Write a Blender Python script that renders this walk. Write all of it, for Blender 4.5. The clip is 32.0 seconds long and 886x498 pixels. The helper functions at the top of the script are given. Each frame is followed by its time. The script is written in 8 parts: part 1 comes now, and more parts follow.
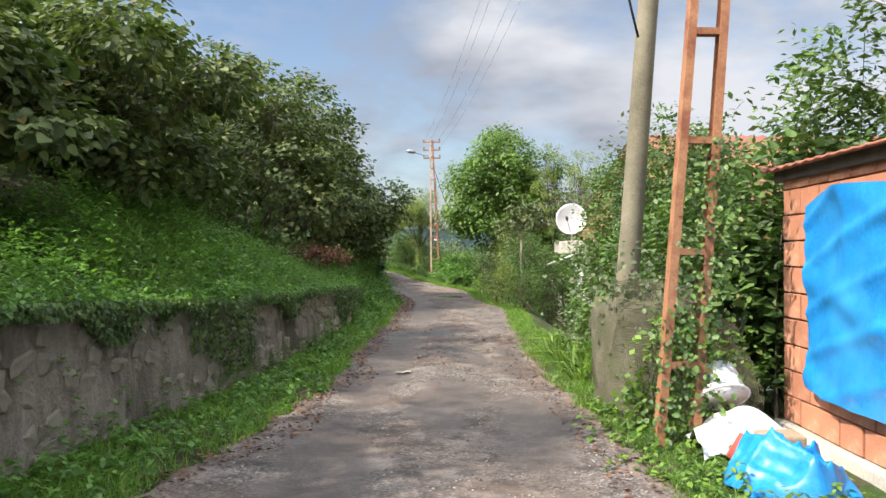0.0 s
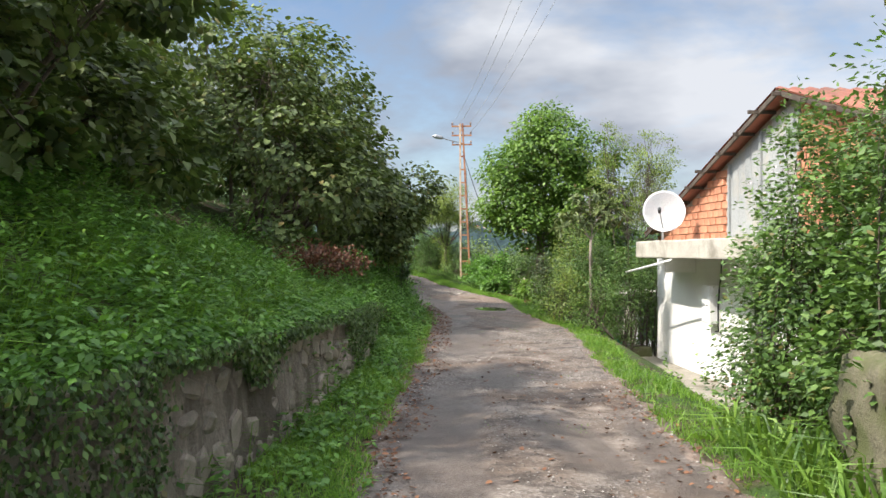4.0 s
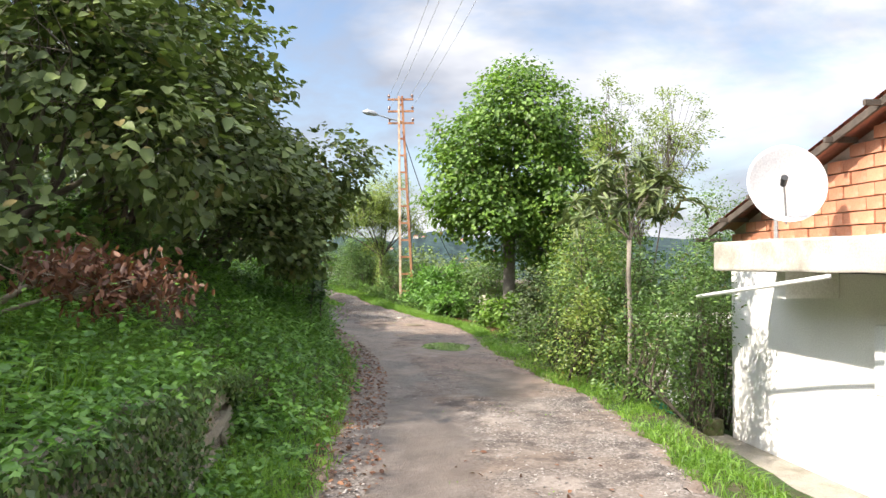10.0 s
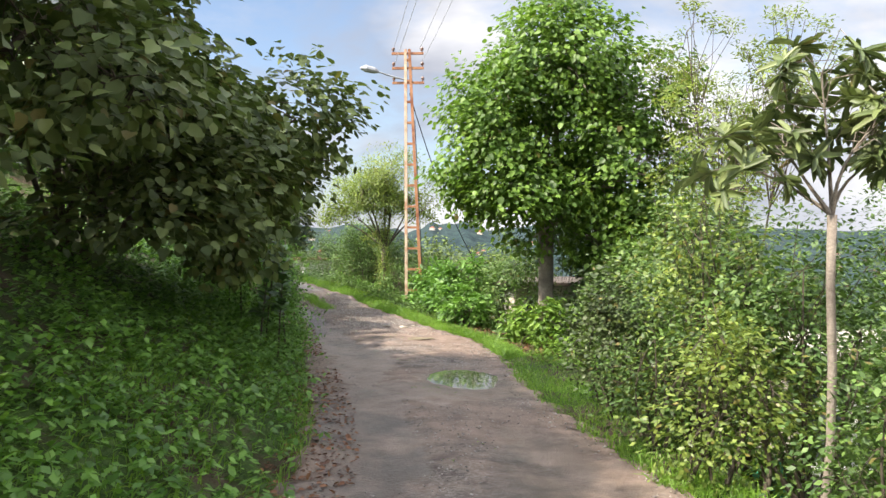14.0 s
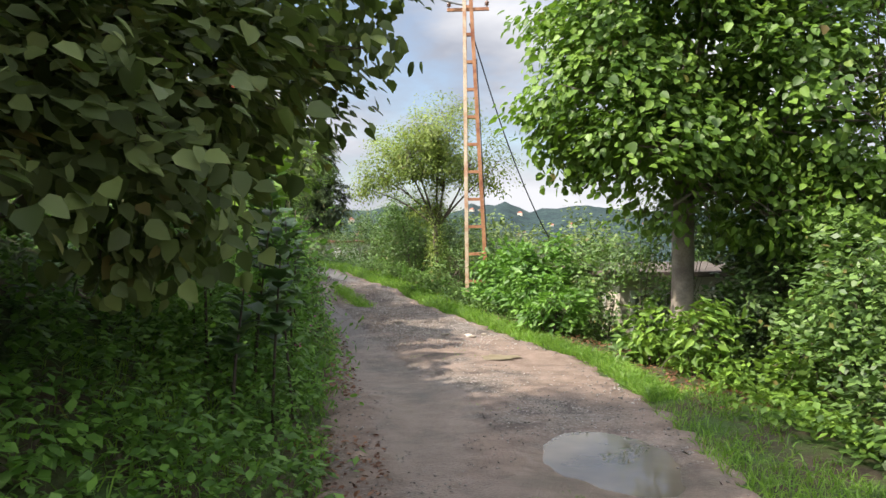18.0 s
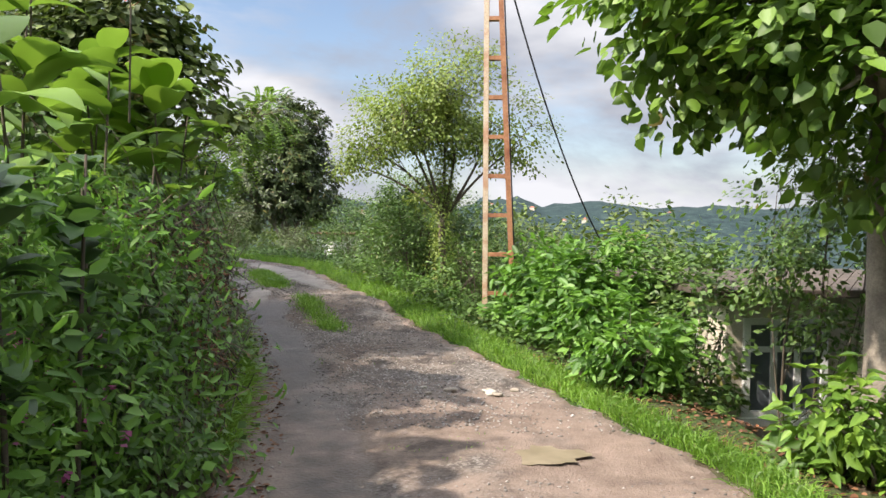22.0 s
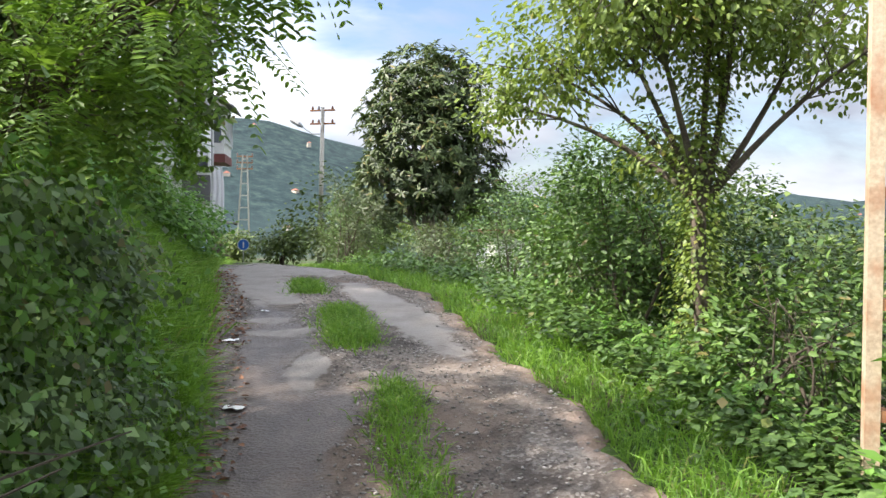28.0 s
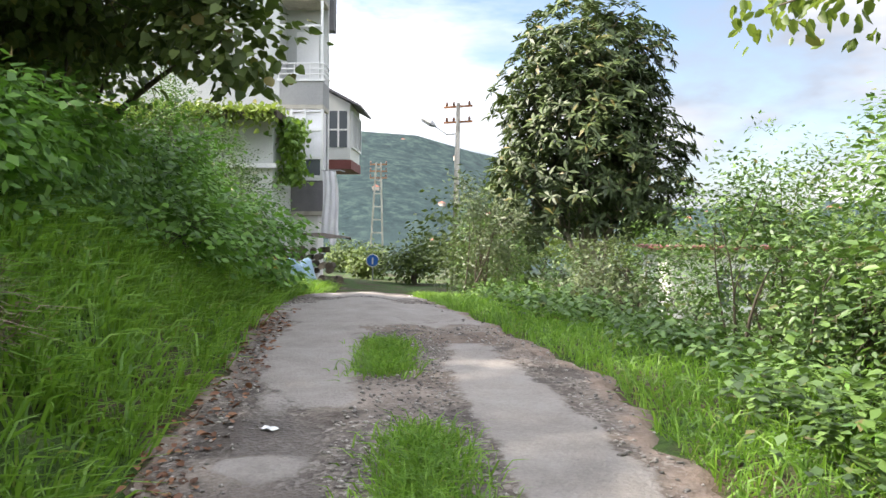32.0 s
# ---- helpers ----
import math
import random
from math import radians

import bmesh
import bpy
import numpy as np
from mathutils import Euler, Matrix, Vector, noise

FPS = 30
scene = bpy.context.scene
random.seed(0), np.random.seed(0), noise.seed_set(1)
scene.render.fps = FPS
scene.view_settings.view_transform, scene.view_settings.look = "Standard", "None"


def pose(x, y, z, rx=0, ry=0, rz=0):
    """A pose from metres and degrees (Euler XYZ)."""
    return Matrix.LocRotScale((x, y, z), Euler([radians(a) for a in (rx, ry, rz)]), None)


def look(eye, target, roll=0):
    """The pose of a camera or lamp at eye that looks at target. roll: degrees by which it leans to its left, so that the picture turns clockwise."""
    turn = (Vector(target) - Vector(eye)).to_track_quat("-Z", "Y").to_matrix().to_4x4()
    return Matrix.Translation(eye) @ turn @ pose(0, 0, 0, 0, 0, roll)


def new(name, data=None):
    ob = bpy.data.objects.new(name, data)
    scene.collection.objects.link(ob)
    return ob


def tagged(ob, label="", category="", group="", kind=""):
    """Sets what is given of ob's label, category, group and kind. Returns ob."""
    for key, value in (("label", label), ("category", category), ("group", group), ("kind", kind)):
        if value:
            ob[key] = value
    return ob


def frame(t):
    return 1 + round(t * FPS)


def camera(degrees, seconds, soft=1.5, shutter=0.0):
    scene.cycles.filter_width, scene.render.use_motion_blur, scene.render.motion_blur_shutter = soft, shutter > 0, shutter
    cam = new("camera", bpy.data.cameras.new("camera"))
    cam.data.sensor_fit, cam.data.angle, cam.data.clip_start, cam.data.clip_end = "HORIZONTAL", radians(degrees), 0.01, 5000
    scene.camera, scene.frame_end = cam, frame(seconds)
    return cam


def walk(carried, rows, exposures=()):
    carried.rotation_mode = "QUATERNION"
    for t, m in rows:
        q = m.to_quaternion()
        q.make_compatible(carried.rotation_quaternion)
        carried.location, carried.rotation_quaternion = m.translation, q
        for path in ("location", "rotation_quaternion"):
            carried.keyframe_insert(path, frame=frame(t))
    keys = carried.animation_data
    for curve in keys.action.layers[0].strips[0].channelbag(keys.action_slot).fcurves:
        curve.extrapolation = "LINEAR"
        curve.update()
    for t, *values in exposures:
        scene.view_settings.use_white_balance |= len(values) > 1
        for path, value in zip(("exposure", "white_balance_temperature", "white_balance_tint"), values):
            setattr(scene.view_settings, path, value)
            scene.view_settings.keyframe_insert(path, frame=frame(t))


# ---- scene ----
cam = camera(57.5, 32.0)
PATH = [
    (0, (0.209, 0.013, 1.565), (0.174, 2.013, 1.574), -0.1),
    (0.5, (0.105, 0.687, 1.588), (0.061, 2.686, 1.594), 0.6),
    (1, (0.022, 1.339, 1.6), (-0.02, 3.338, 1.622), 0.1),
    (1.5, (-0.077, 2.003, 1.6), (-0.123, 4.003, 1.615), 0.5),
    (2, (-0.176, 2.669, 1.599), (-0.227, 4.668, 1.609), 0.2),
    (2.5, (-0.266, 3.333, 1.6), (-0.324, 5.333, 1.597), 0.4),
    (3, (-0.36, 3.991, 1.612), (-0.428, 5.989, 1.635), -0.4),
    (3.5, (-0.437, 4.651, 1.625), (-0.505, 6.65, 1.63), -0.2),
    (4, (-0.525, 5.302, 1.633), (-0.6, 7.301, 1.641), 0.1),
    (4.5, (-0.598, 5.953, 1.638), (-0.673, 7.952, 1.664), -0.4),
    (6.5, (-0.824, 8.56, 1.685), (-0.917, 10.558, 1.714), -0.1),
    (7, (-0.841, 9.214, 1.685), (-0.939, 11.211, 1.701), 0.2),
    (7.5, (-0.831, 9.869, 1.685), (-0.928, 11.867, 1.716), 0.0),
    (8, (-0.817, 10.523, 1.683), (-0.924, 12.52, 1.697), 0.3),
    (8.5, (-0.806, 11.165, 1.677), (-0.921, 13.162, 1.695), 0.0),
    (9, (-0.789, 11.793, 1.665), (-0.908, 13.79, 1.694), 0.1),
    (9.5, (-0.754, 12.41, 1.65), (-0.674, 14.408, 1.676), -0.3),
    (10, (-0.69, 13.019, 1.642), (-0.612, 15.017, 1.674), -0.2),
    (10.5, (-0.633, 13.636, 1.643), (-0.557, 15.634, 1.672), -0.1),
    (11, (-0.6, 14.269, 1.655), (-0.531, 16.267, 1.688), 0.1),
    (11.5, (-0.575, 14.905, 1.672), (-0.509, 16.903, 1.705), 0.5),
    (12, (-0.532, 15.522, 1.683), (-0.474, 17.521, 1.729), 0.2),
    (12.5, (-0.483, 16.131, 1.687), (-0.429, 18.13, 1.728), 0.3),
    (13, (-0.457, 16.755, 1.686), (-0.407, 18.754, 1.714), 0.6),
    (13.5, (-0.46, 17.397, 1.675), (-0.419, 19.397, 1.685), 0.3),
    (14, (-0.484, 18.041, 1.665), (-0.447, 20.041, 1.677), 0.1),
    (14.5, (-0.527, 18.673, 1.66), (-0.491, 20.672, 1.666), 0.5),
    (16.5, (-0.789, 21.166, 1.637), (-0.769, 23.165, 1.613), 0.2),
    (17, (-0.869, 21.785, 1.635), (-0.821, 23.784, 1.608), 0.2),
    (17.5, (-0.959, 22.396, 1.631), (-0.878, 24.394, 1.609), -0.4),
    (18, (-1.048, 23.001, 1.628), (-1.108, 24.999, 1.595), -0.3),
    (18.5, (-1.13, 23.602, 1.624), (-1.191, 25.6, 1.588), -0.4),
    (19, (-1.19, 24.203, 1.62), (-1.252, 26.202, 1.575), 0.1),
    (19.5, (-1.218, 24.807, 1.615), (-1.282, 26.805, 1.57), -0.1),
    (20, (-1.222, 25.416, 1.612), (-1.286, 27.414, 1.546), 0.2),
    (20.5, (-1.211, 26.027, 1.609), (-1.285, 28.025, 1.54), 0.1),
    (21, (-1.188, 26.643, 1.606), (-1.256, 28.641, 1.552), 0.3),
    (21.5, (-1.167, 27.263, 1.605), (-1.244, 29.261, 1.557), 0.5),
    (22, (-1.157, 27.878, 1.604), (-1.244, 29.875, 1.555), 0.6),
    (22.5, (-1.17, 28.482, 1.602), (-1.264, 30.48, 1.55), 0.8),
    (23, (-1.21, 29.067, 1.601), (-1.322, 31.064, 1.559), 0.6),
    (23.5, (-1.267, 29.647, 1.604), (-1.732, 31.592, 1.552), 0.5),
    (24, (-1.327, 30.235, 1.607), (-1.811, 32.175, 1.554), 0.4),
    (24.5, (-1.397, 30.824, 1.609), (-1.879, 32.764, 1.541), 0.4),
    (25, (-1.475, 31.417, 1.612), (-1.953, 33.358, 1.555), 0.6),
    (25.5, (-1.563, 32.01, 1.615), (-2.035, 33.952, 1.544), 0.4),
    (27.5, (-1.964, 34.328, 1.64), (-2.461, 36.264, 1.576), 0.5),
    (28, (-2.109, 34.901, 1.641), (-2.616, 36.834, 1.576), 0.5),
    (28.5, (-2.266, 35.467, 1.645), (-2.776, 37.399, 1.579), -0.0),
    (29, (-2.396, 36.021, 1.636), (-2.916, 37.95, 1.556), 0.3),
    (29.5, (-2.536, 36.543, 1.618), (-3.363, 38.363, 1.542), -0.2),
    (30, (-2.675, 37.073, 1.615), (-3.507, 38.89, 1.531), -0.1),
    (30.5, (-2.872, 37.604, 1.638), (-3.713, 39.417, 1.558), -0.1),
    (31, (-3.073, 38.129, 1.647), (-3.912, 39.944, 1.587), -0.3),
    (31.5, (-3.291, 38.65, 1.658), (-4.134, 40.463, 1.61), 0.3),
    (32, (-3.531, 39.166, 1.672), (-4.377, 40.978, 1.635), 0.4),
]
EXPOSURES = [(t, stops, kelvin, tint) for t, stops, kelvin, tint in ((0, 0.85, 6700, 12), (2, 0.79, 6600, 11), (4, 0.85, 6600, 11), (7, 1.24, 6600, 11), (9, 1.23, 6650, 12), (10, 1.25, 6750, 13), (13, 1.27, 6900, 13), (14.5, 1.2, 6900, 14), (17, 1.1, 6850, 13), (20, 1.02, 6850, 14), (23, 1.02, 6850, 14), (25, 1.26, 6700, 13), (27, 1.26, 6620, 13), (28.5, 1.26, 6580, 13), (30, 1.2, 6650, 13), (31, 1.34, 6750, 13), (32, 1.46, 6850, 13))]
walk(cam, [(t, look(eye, target, roll)) for t, eye, target, roll in PATH], EXPOSURES)

# ---------------------------------------------------------------- world, sun, exposure
SUN = Vector((-0.86, -0.42, 1.02)).normalized()
world = bpy.data.worlds.new("sky")
scene.world = world
world.use_nodes = True
wn, wl = world.node_tree.nodes, world.node_tree.links
wn.clear()
w_out = wn.new("ShaderNodeOutputWorld")
w_bg = wn.new("ShaderNodeBackground")
w_sky = wn.new("ShaderNodeTexSky")
w_sky.sky_type = "NISHITA"
w_sky.sun_disc = False
w_sky.sun_elevation = math.asin(SUN.z)
w_sky.sun_rotation = math.atan2(SUN.x, SUN.y)
w_sky.air_density, w_sky.dust_density, w_sky.ozone_density = 1.0, 1.0, 1.6
w_co = wn.new("ShaderNodeTexCoord")
w_map = wn.new("ShaderNodeMapping")
w_map.inputs["Scale"].default_value = (1.0, 1.0, 2.6)
w_map.inputs["Location"].default_value = (0.35, 0.1, 0.2)
w_n1 = wn.new("ShaderNodeTexNoise")
w_n1.inputs["Scale"].default_value = 2.7
w_n1.inputs["Detail"].default_value = 7.0
w_n1.inputs["Roughness"].default_value = 0.58
w_n1.inputs["Distortion"].default_value = 0.25
w_cover = wn.new("ShaderNodeValToRGB")
w_cover.color_ramp.elements[0].position = 0.35
w_cover.color_ramp.elements[1].position = 0.54
w_n2 = wn.new("ShaderNodeTexNoise")
w_n2.inputs["Scale"].default_value = 2.6
w_n2.inputs["Detail"].default_value = 5.0
w_shade = wn.new("ShaderNodeValToRGB")
w_shade.color_ramp.elements[0].position = 0.42
w_shade.color_ramp.elements[0].color = (2.3, 2.6, 3.15, 1)
w_shade.color_ramp.elements[1].position = 0.58
w_shade.color_ramp.elements[1].color = (4.6, 4.85, 5.25, 1)
w_mix = wn.new("ShaderNodeMixRGB")
w_bg.inputs["Strength"].default_value = 0.096
wl.new(w_co.outputs["Generated"], w_map.inputs["Vector"])
wl.new(w_map.outputs["Vector"], w_n1.inputs["Vector"])
wl.new(w_map.outputs["Vector"], w_n2.inputs["Vector"])
wl.new(w_n1.outputs["Fac"], w_cover.inputs["Fac"])
wl.new(w_n2.outputs["Fac"], w_shade.inputs["Fac"])
wl.new(w_cover.outputs["Color"], w_mix.inputs["Fac"])
wl.new(w_sky.outputs["Color"], w_mix.inputs["Color1"])
# clouds are brighter round the sun
w_nrm = wn.new("ShaderNodeVectorMath")
w_nrm.operation = "NORMALIZE"
w_dot = wn.new("ShaderNodeVectorMath")
w_dot.operation = "DOT_PRODUCT"
w_dot.inputs[1].default_value = SUN
w_max = wn.new("ShaderNodeMath")
w_max.operation = "MAXIMUM"
w_max.inputs[1].default_value = 0.0
w_pow = wn.new("ShaderNodeMath")
w_pow.operation = "POWER"
w_pow.inputs[1].default_value = 0.9
w_gain = wn.new("ShaderNodeMath")
w_gain.operation = "MULTIPLY_ADD"
w_gain.inputs[1].default_value = 4.6
w_gain.inputs[2].default_value = 1.0
w_lit = wn.new("ShaderNodeVectorMath")
w_lit.operation = "SCALE"
wl.new(w_co.outputs["Generated"], w_nrm.inputs[0])
wl.new(w_nrm.outputs["Vector"], w_dot.inputs[0])
wl.new(w_dot.outputs["Value"], w_max.inputs[0])
wl.new(w_max.outputs["Value"], w_pow.inputs[0])
wl.new(w_pow.outputs["Value"], w_gain.inputs[0])
wl.new(w_shade.outputs["Color"], w_lit.inputs[0])
wl.new(w_gain.outputs["Value"], w_lit.inputs["Scale"])
wl.new(w_lit.outputs["Vector"], w_mix.inputs["Color2"])
wl.new(w_mix.outputs["Color"], w_bg.inputs["Color"])
wl.new(w_bg.outputs["Background"], w_out.inputs["Surface"])

sun = new("sun", bpy.data.lights.new("sun", "SUN"))
sun.data.energy = 4.3
sun.data.angle = radians(1.2)
sun.data.color = (1.0, 0.94, 0.84)
sun.matrix_world = look(SUN * 100, (0, 0, 0))

# ---------------------------------------------------------------- materials
RNG = np.random.default_rng(11)


def ramp(nodes, links, fac, stops):
    r = nodes.new("ShaderNodeValToRGB")
    e = r.color_ramp.elements
    while len(e) < len(stops):
        e.new(0.5)
    for k, (p, c) in enumerate(stops):
        e[k].position, e[k].color = p, (*c, 1)
    links.new(fac, r.inputs["Fac"])
    return r.outputs["Color"]


def noise_tex(nodes, links, scale, detail=4.0, rough=0.55, vec=None):
    n = nodes.new("ShaderNodeTexNoise")
    n.inputs["Scale"].default_value, n.inputs["Detail"].default_value, n.inputs["Roughness"].default_value = scale, detail, rough
    if vec is None:
        vec = nodes.new("ShaderNodeTexCoord").outputs["Object"]
    links.new(vec, n.inputs["Vector"])
    return n.outputs["Fac"]


def mix(nodes, links, fac, a, b, mode="MIX"):
    m = nodes.new("ShaderNodeMixRGB")
    m.blend_type = mode
    for k, v in (("Fac", fac), ("Color1", a), ("Color2", b)):
        if isinstance(v, (int, float)):
            m.inputs[k].default_value = v if k == "Fac" else (v, v, v, 1)
        elif isinstance(v, tuple):
            m.inputs[k].default_value = (*v, 1)
        else:
            links.new(v, m.inputs[k])
    return m.outputs["Color"]


def base(name, rough=0.8, metal=0.0, spec=0.4):
    m = bpy.data.materials.new(name)
    m.use_nodes = True
    n, l = m.node_tree.nodes, m.node_tree.links
    p = n["Principled BSDF"]
    p.inputs["Roughness"].default_value = rough
    p.inputs["Metallic"].default_value = metal
    p.inputs["Specular IOR Level"].default_value = spec
    return m, n, l, p


def bump(n, l, p, height, strength=0.4, dist=0.02):
    b = n.new("ShaderNodeBump")
    b.inputs["Strength"].default_value, b.inputs["Distance"].default_value = strength, dist
    l.new(height, b.inputs["Height"])
    l.new(b.outputs["Normal"], p.inputs["Normal"])


def surface(name, dark, light, scale=3.0, fine=60.0, rough=0.85, stain=None, stain_scale=0.9, strength=0.4, dist=0.01, metal=0.0, per_object=0.0, stain_at=(0.5, 0.68)):
    """A worn surface: two tones at one scale, grain at another, and stains."""
    m, n, l, p = base(name, rough, metal)
    f1 = noise_tex(n, l, scale)
    f2 = noise_tex(n, l, fine, 3.0, 0.7)
    c = ramp(n, l, f1, [(0.32, dark), (0.68, light)])
    c = mix(n, l, 0.35, c, ramp(n, l, f2, [(0.3, tuple(0.45 * v for v in dark)), (0.7, tuple(min(1, 1.25 * v) for v in light))]))
    if stain:
        f3 = noise_tex(n, l, stain_scale, 5.0, 0.6)
        c = mix(n, l, ramp(n, l, f3, [(stain_at[0], (0, 0, 0)), (stain_at[1], (0.85, 0.85, 0.85))]), c, stain)
    if per_object:
        o = n.new("ShaderNodeObjectInfo")
        c = mix(n, l, per_object, c, ramp(n, l, o.outputs["Random"], [(0.0, tuple(0.45 * v for v in dark)), (1.0, tuple(min(1, 1.3 * v) for v in light))]))
    l.new(c, p.inputs["Base Color"])
    bump(n, l, p, mix(n, l, 0.5, f1, f2), strength, dist)
    return m


def leaf_mat(name, dark, mid, light, through_col, rough=0.42, through_amt=0.32, odd=None, odd_at=0.93, gloss=0.5):
    """Leaf: tone by leaf, some gloss, light shining through."""
    m, n, l, p = base(name, rough, 0.0, gloss)
    g = n.new("ShaderNodeNewGeometry")
    deep, fresh = tuple(0.55 * k for k in dark), tuple(1.22 * k for k in light)
    stops = [(0.0, deep), (0.3, dark), (0.5, mid), (0.88, fresh)]
    if odd:
        stops += [(odd_at, fresh), (min(0.999, odd_at + 0.02), odd)]
    c = ramp(n, l, g.outputs["Random Per Island"], stops)
    big = noise_tex(n, l, 0.9, 2.0)
    c = mix(n, l, 0.35, c, ramp(n, l, big, [(0.35, dark), (0.65, light)]))
    l.new(c, p.inputs["Base Color"])
    t = n.new("ShaderNodeBsdfTranslucent")
    l.new(mix(n, l, 0.5, c, through_col), t.inputs["Color"])
    s = n.new("ShaderNodeMixShader")
    s.inputs["Fac"].default_value = through_amt
    l.new(p.outputs["BSDF"], s.inputs[1])
    l.new(t.outputs["BSDF"], s.inputs[2])
    l.new(s.outputs["Shader"], n["Material Output"].inputs["Surface"])
    return m


M_HAZEL = leaf_mat("hazel leaf", (0.047, 0.072, 0.025), (0.090, 0.130, 0.041), (0.180, 0.226, 0.073), (0.180, 0.300, 0.027), 0.55, 0.22, (0.20, 0.13, 0.04), 0.955, 0.3)
M_NETTLE = leaf_mat("nettle leaf", (0.055, 0.138, 0.024), (0.104, 0.236, 0.038), (0.175, 0.335, 0.056), (0.190, 0.430, 0.035), 0.5, 0.38)
M_IVY = leaf_mat("ivy leaf", (0.036, 0.072, 0.018), (0.064, 0.128, 0.029), (0.125, 0.208, 0.048), (0.131, 0.269, 0.028), 0.48, 0.2, (0.16, 0.10, 0.04), 0.965)
M_SHRUB = leaf_mat("shrub leaf", (0.044, 0.096, 0.022), (0.080, 0.157, 0.033), (0.145, 0.240, 0.054), (0.143, 0.287, 0.026), 0.52, 0.28, (0.22, 0.14, 0.05), 0.965)
M_BRIGHT = leaf_mat("bright leaf", (0.060, 0.135, 0.020), (0.108, 0.218, 0.030), (0.195, 0.318, 0.044), (0.240, 0.405, 0.034), 0.52, 0.32)
M_LINDEN = leaf_mat("linden leaf", (0.055, 0.121, 0.016), (0.094, 0.183, 0.023), (0.155, 0.261, 0.036), (0.177, 0.355, 0.024), 0.52, 0.34, (0.16, 0.06, 0.03), 0.985)
M_LOQUAT = leaf_mat("loquat leaf", (0.032, 0.054, 0.014), (0.061, 0.091, 0.025), (0.106, 0.150, 0.048), (0.085, 0.150, 0.025), 0.52, 0.15, (0.26, 0.20, 0.06), 0.95)
M_LOQUATPALE = leaf_mat("young loquat leaf", (0.056, 0.092, 0.028), (0.104, 0.150, 0.046), (0.185, 0.225, 0.080), (0.150, 0.220, 0.035), 0.5, 0.2, (0.26, 0.17, 0.06), 0.965)
M_MALLOW = leaf_mat("mallow leaf", (0.036, 0.080, 0.030), (0.062, 0.130, 0.044), (0.105, 0.195, 0.062), (0.130, 0.270, 0.040), 0.5, 0.24)
M_PALE = leaf_mat("pale leaf", (0.098, 0.158, 0.030), (0.165, 0.237, 0.045), (0.250, 0.320, 0.068), (0.335, 0.450, 0.055), 0.45, 0.36, (0.30, 0.22, 0.06), 0.96)
M_GREY = leaf_mat("greyish leaf", (0.056, 0.084, 0.038), (0.094, 0.124, 0.055), (0.145, 0.175, 0.078), (0.207, 0.276, 0.080), 0.5, 0.25)
M_DRY = leaf_mat("dry leaf", (0.07, 0.028, 0.016), (0.13, 0.05, 0.026), (0.20, 0.09, 0.045), (0.25, 0.10, 0.04), 0.6, 0.25)
M_LITTER = leaf_mat("leaf litter", (0.075, 0.030, 0.015), (0.138, 0.055, 0.027), (0.237, 0.110, 0.051), (0.250, 0.100, 0.034), 0.7, 0.1)
M_GRASS = leaf_mat("grass blade", (0.085, 0.185, 0.025), (0.140, 0.285, 0.034), (0.220, 0.380, 0.055), (0.250, 0.470, 0.035), 0.5, 0.45, (0.30, 0.26, 0.10), 0.96)
M_FAR = leaf_mat("far foliage", (0.060, 0.099, 0.023), (0.096, 0.143, 0.027), (0.144, 0.198, 0.041), (0.192, 0.275, 0.036), 0.6, 0.2)
M_PINK = leaf_mat("pink petal", (0.35, 0.06, 0.20), (0.45, 0.10, 0.28), (0.55, 0.20, 0.38), (0.6, 0.2, 0.4), 0.6, 0.3)
M_PETAL = leaf_mat("pale petal", (0.55, 0.45, 0.52), (0.68, 0.58, 0.64), (0.8, 0.74, 0.76), (0.7, 0.6, 0.65), 0.6, 0.3)
M_BARK = surface("bark", (0.055, 0.042, 0.032), (0.15, 0.12, 0.09), 6.0, 40.0, 0.9, (0.10, 0.12, 0.06), 2.0, 0.8, 0.02)
M_BARKGREY = surface("pale bark", (0.16, 0.135, 0.11), (0.30, 0.26, 0.21), 5.0, 45.0, 0.9, (0.07, 0.055, 0.045), 1.6, 0.7, 0.02)
M_TWIG = surface("twig", (0.05, 0.04, 0.03), (0.11, 0.09, 0.065), 9.0, 50.0, 0.9)
M_DRYTWIG = surface("dry twig", (0.16, 0.12, 0.085), (0.33, 0.27, 0.2), 9.0, 50.0, 0.9)
M_WOODPOLE = surface("weathered pole wood", (0.13, 0.115, 0.075), (0.27, 0.24, 0.165), 2.2, 70.0, 0.85, (0.09, 0.085, 0.055), 1.4, 0.5, 0.01)
M_RUST = surface("rusty painted steel", (0.25, 0.105, 0.05), (0.43, 0.21, 0.105), 3.0, 40.0, 0.75, (0.17, 0.05, 0.025), 3.2, 0.3, 0.004)
# paler copy of the rust, with sunlight put into its colour
M_RUSTLIT = surface("sunlit rusty steel", (0.42, 0.31, 0.21), (0.60, 0.49, 0.36), 2.4, 40.0, 0.75, (0.36, 0.14, 0.06), 2.6, 0.3, 0.004)
M_GREYSTEEL = surface("galvanised steel", (0.30, 0.31, 0.32), (0.48, 0.49, 0.50), 4.0, 50.0, 0.5, None, 1.0, 0.1, 0.002, 0.6)
M_CONCRETE = surface("aged concrete", (0.36, 0.33, 0.28), (0.56, 0.53, 0.46), 2.2, 55.0, 0.9, (0.22, 0.20, 0.16), 1.6, 0.5, 0.008)
M_CONCDARK = surface("mossy concrete", (0.062, 0.058, 0.036), (0.165, 0.152, 0.10), 3.4, 45.0, 0.95, (0.085, 0.10, 0.035), 2.2, 0.9, 0.03, stain_at=(0.44, 0.6))
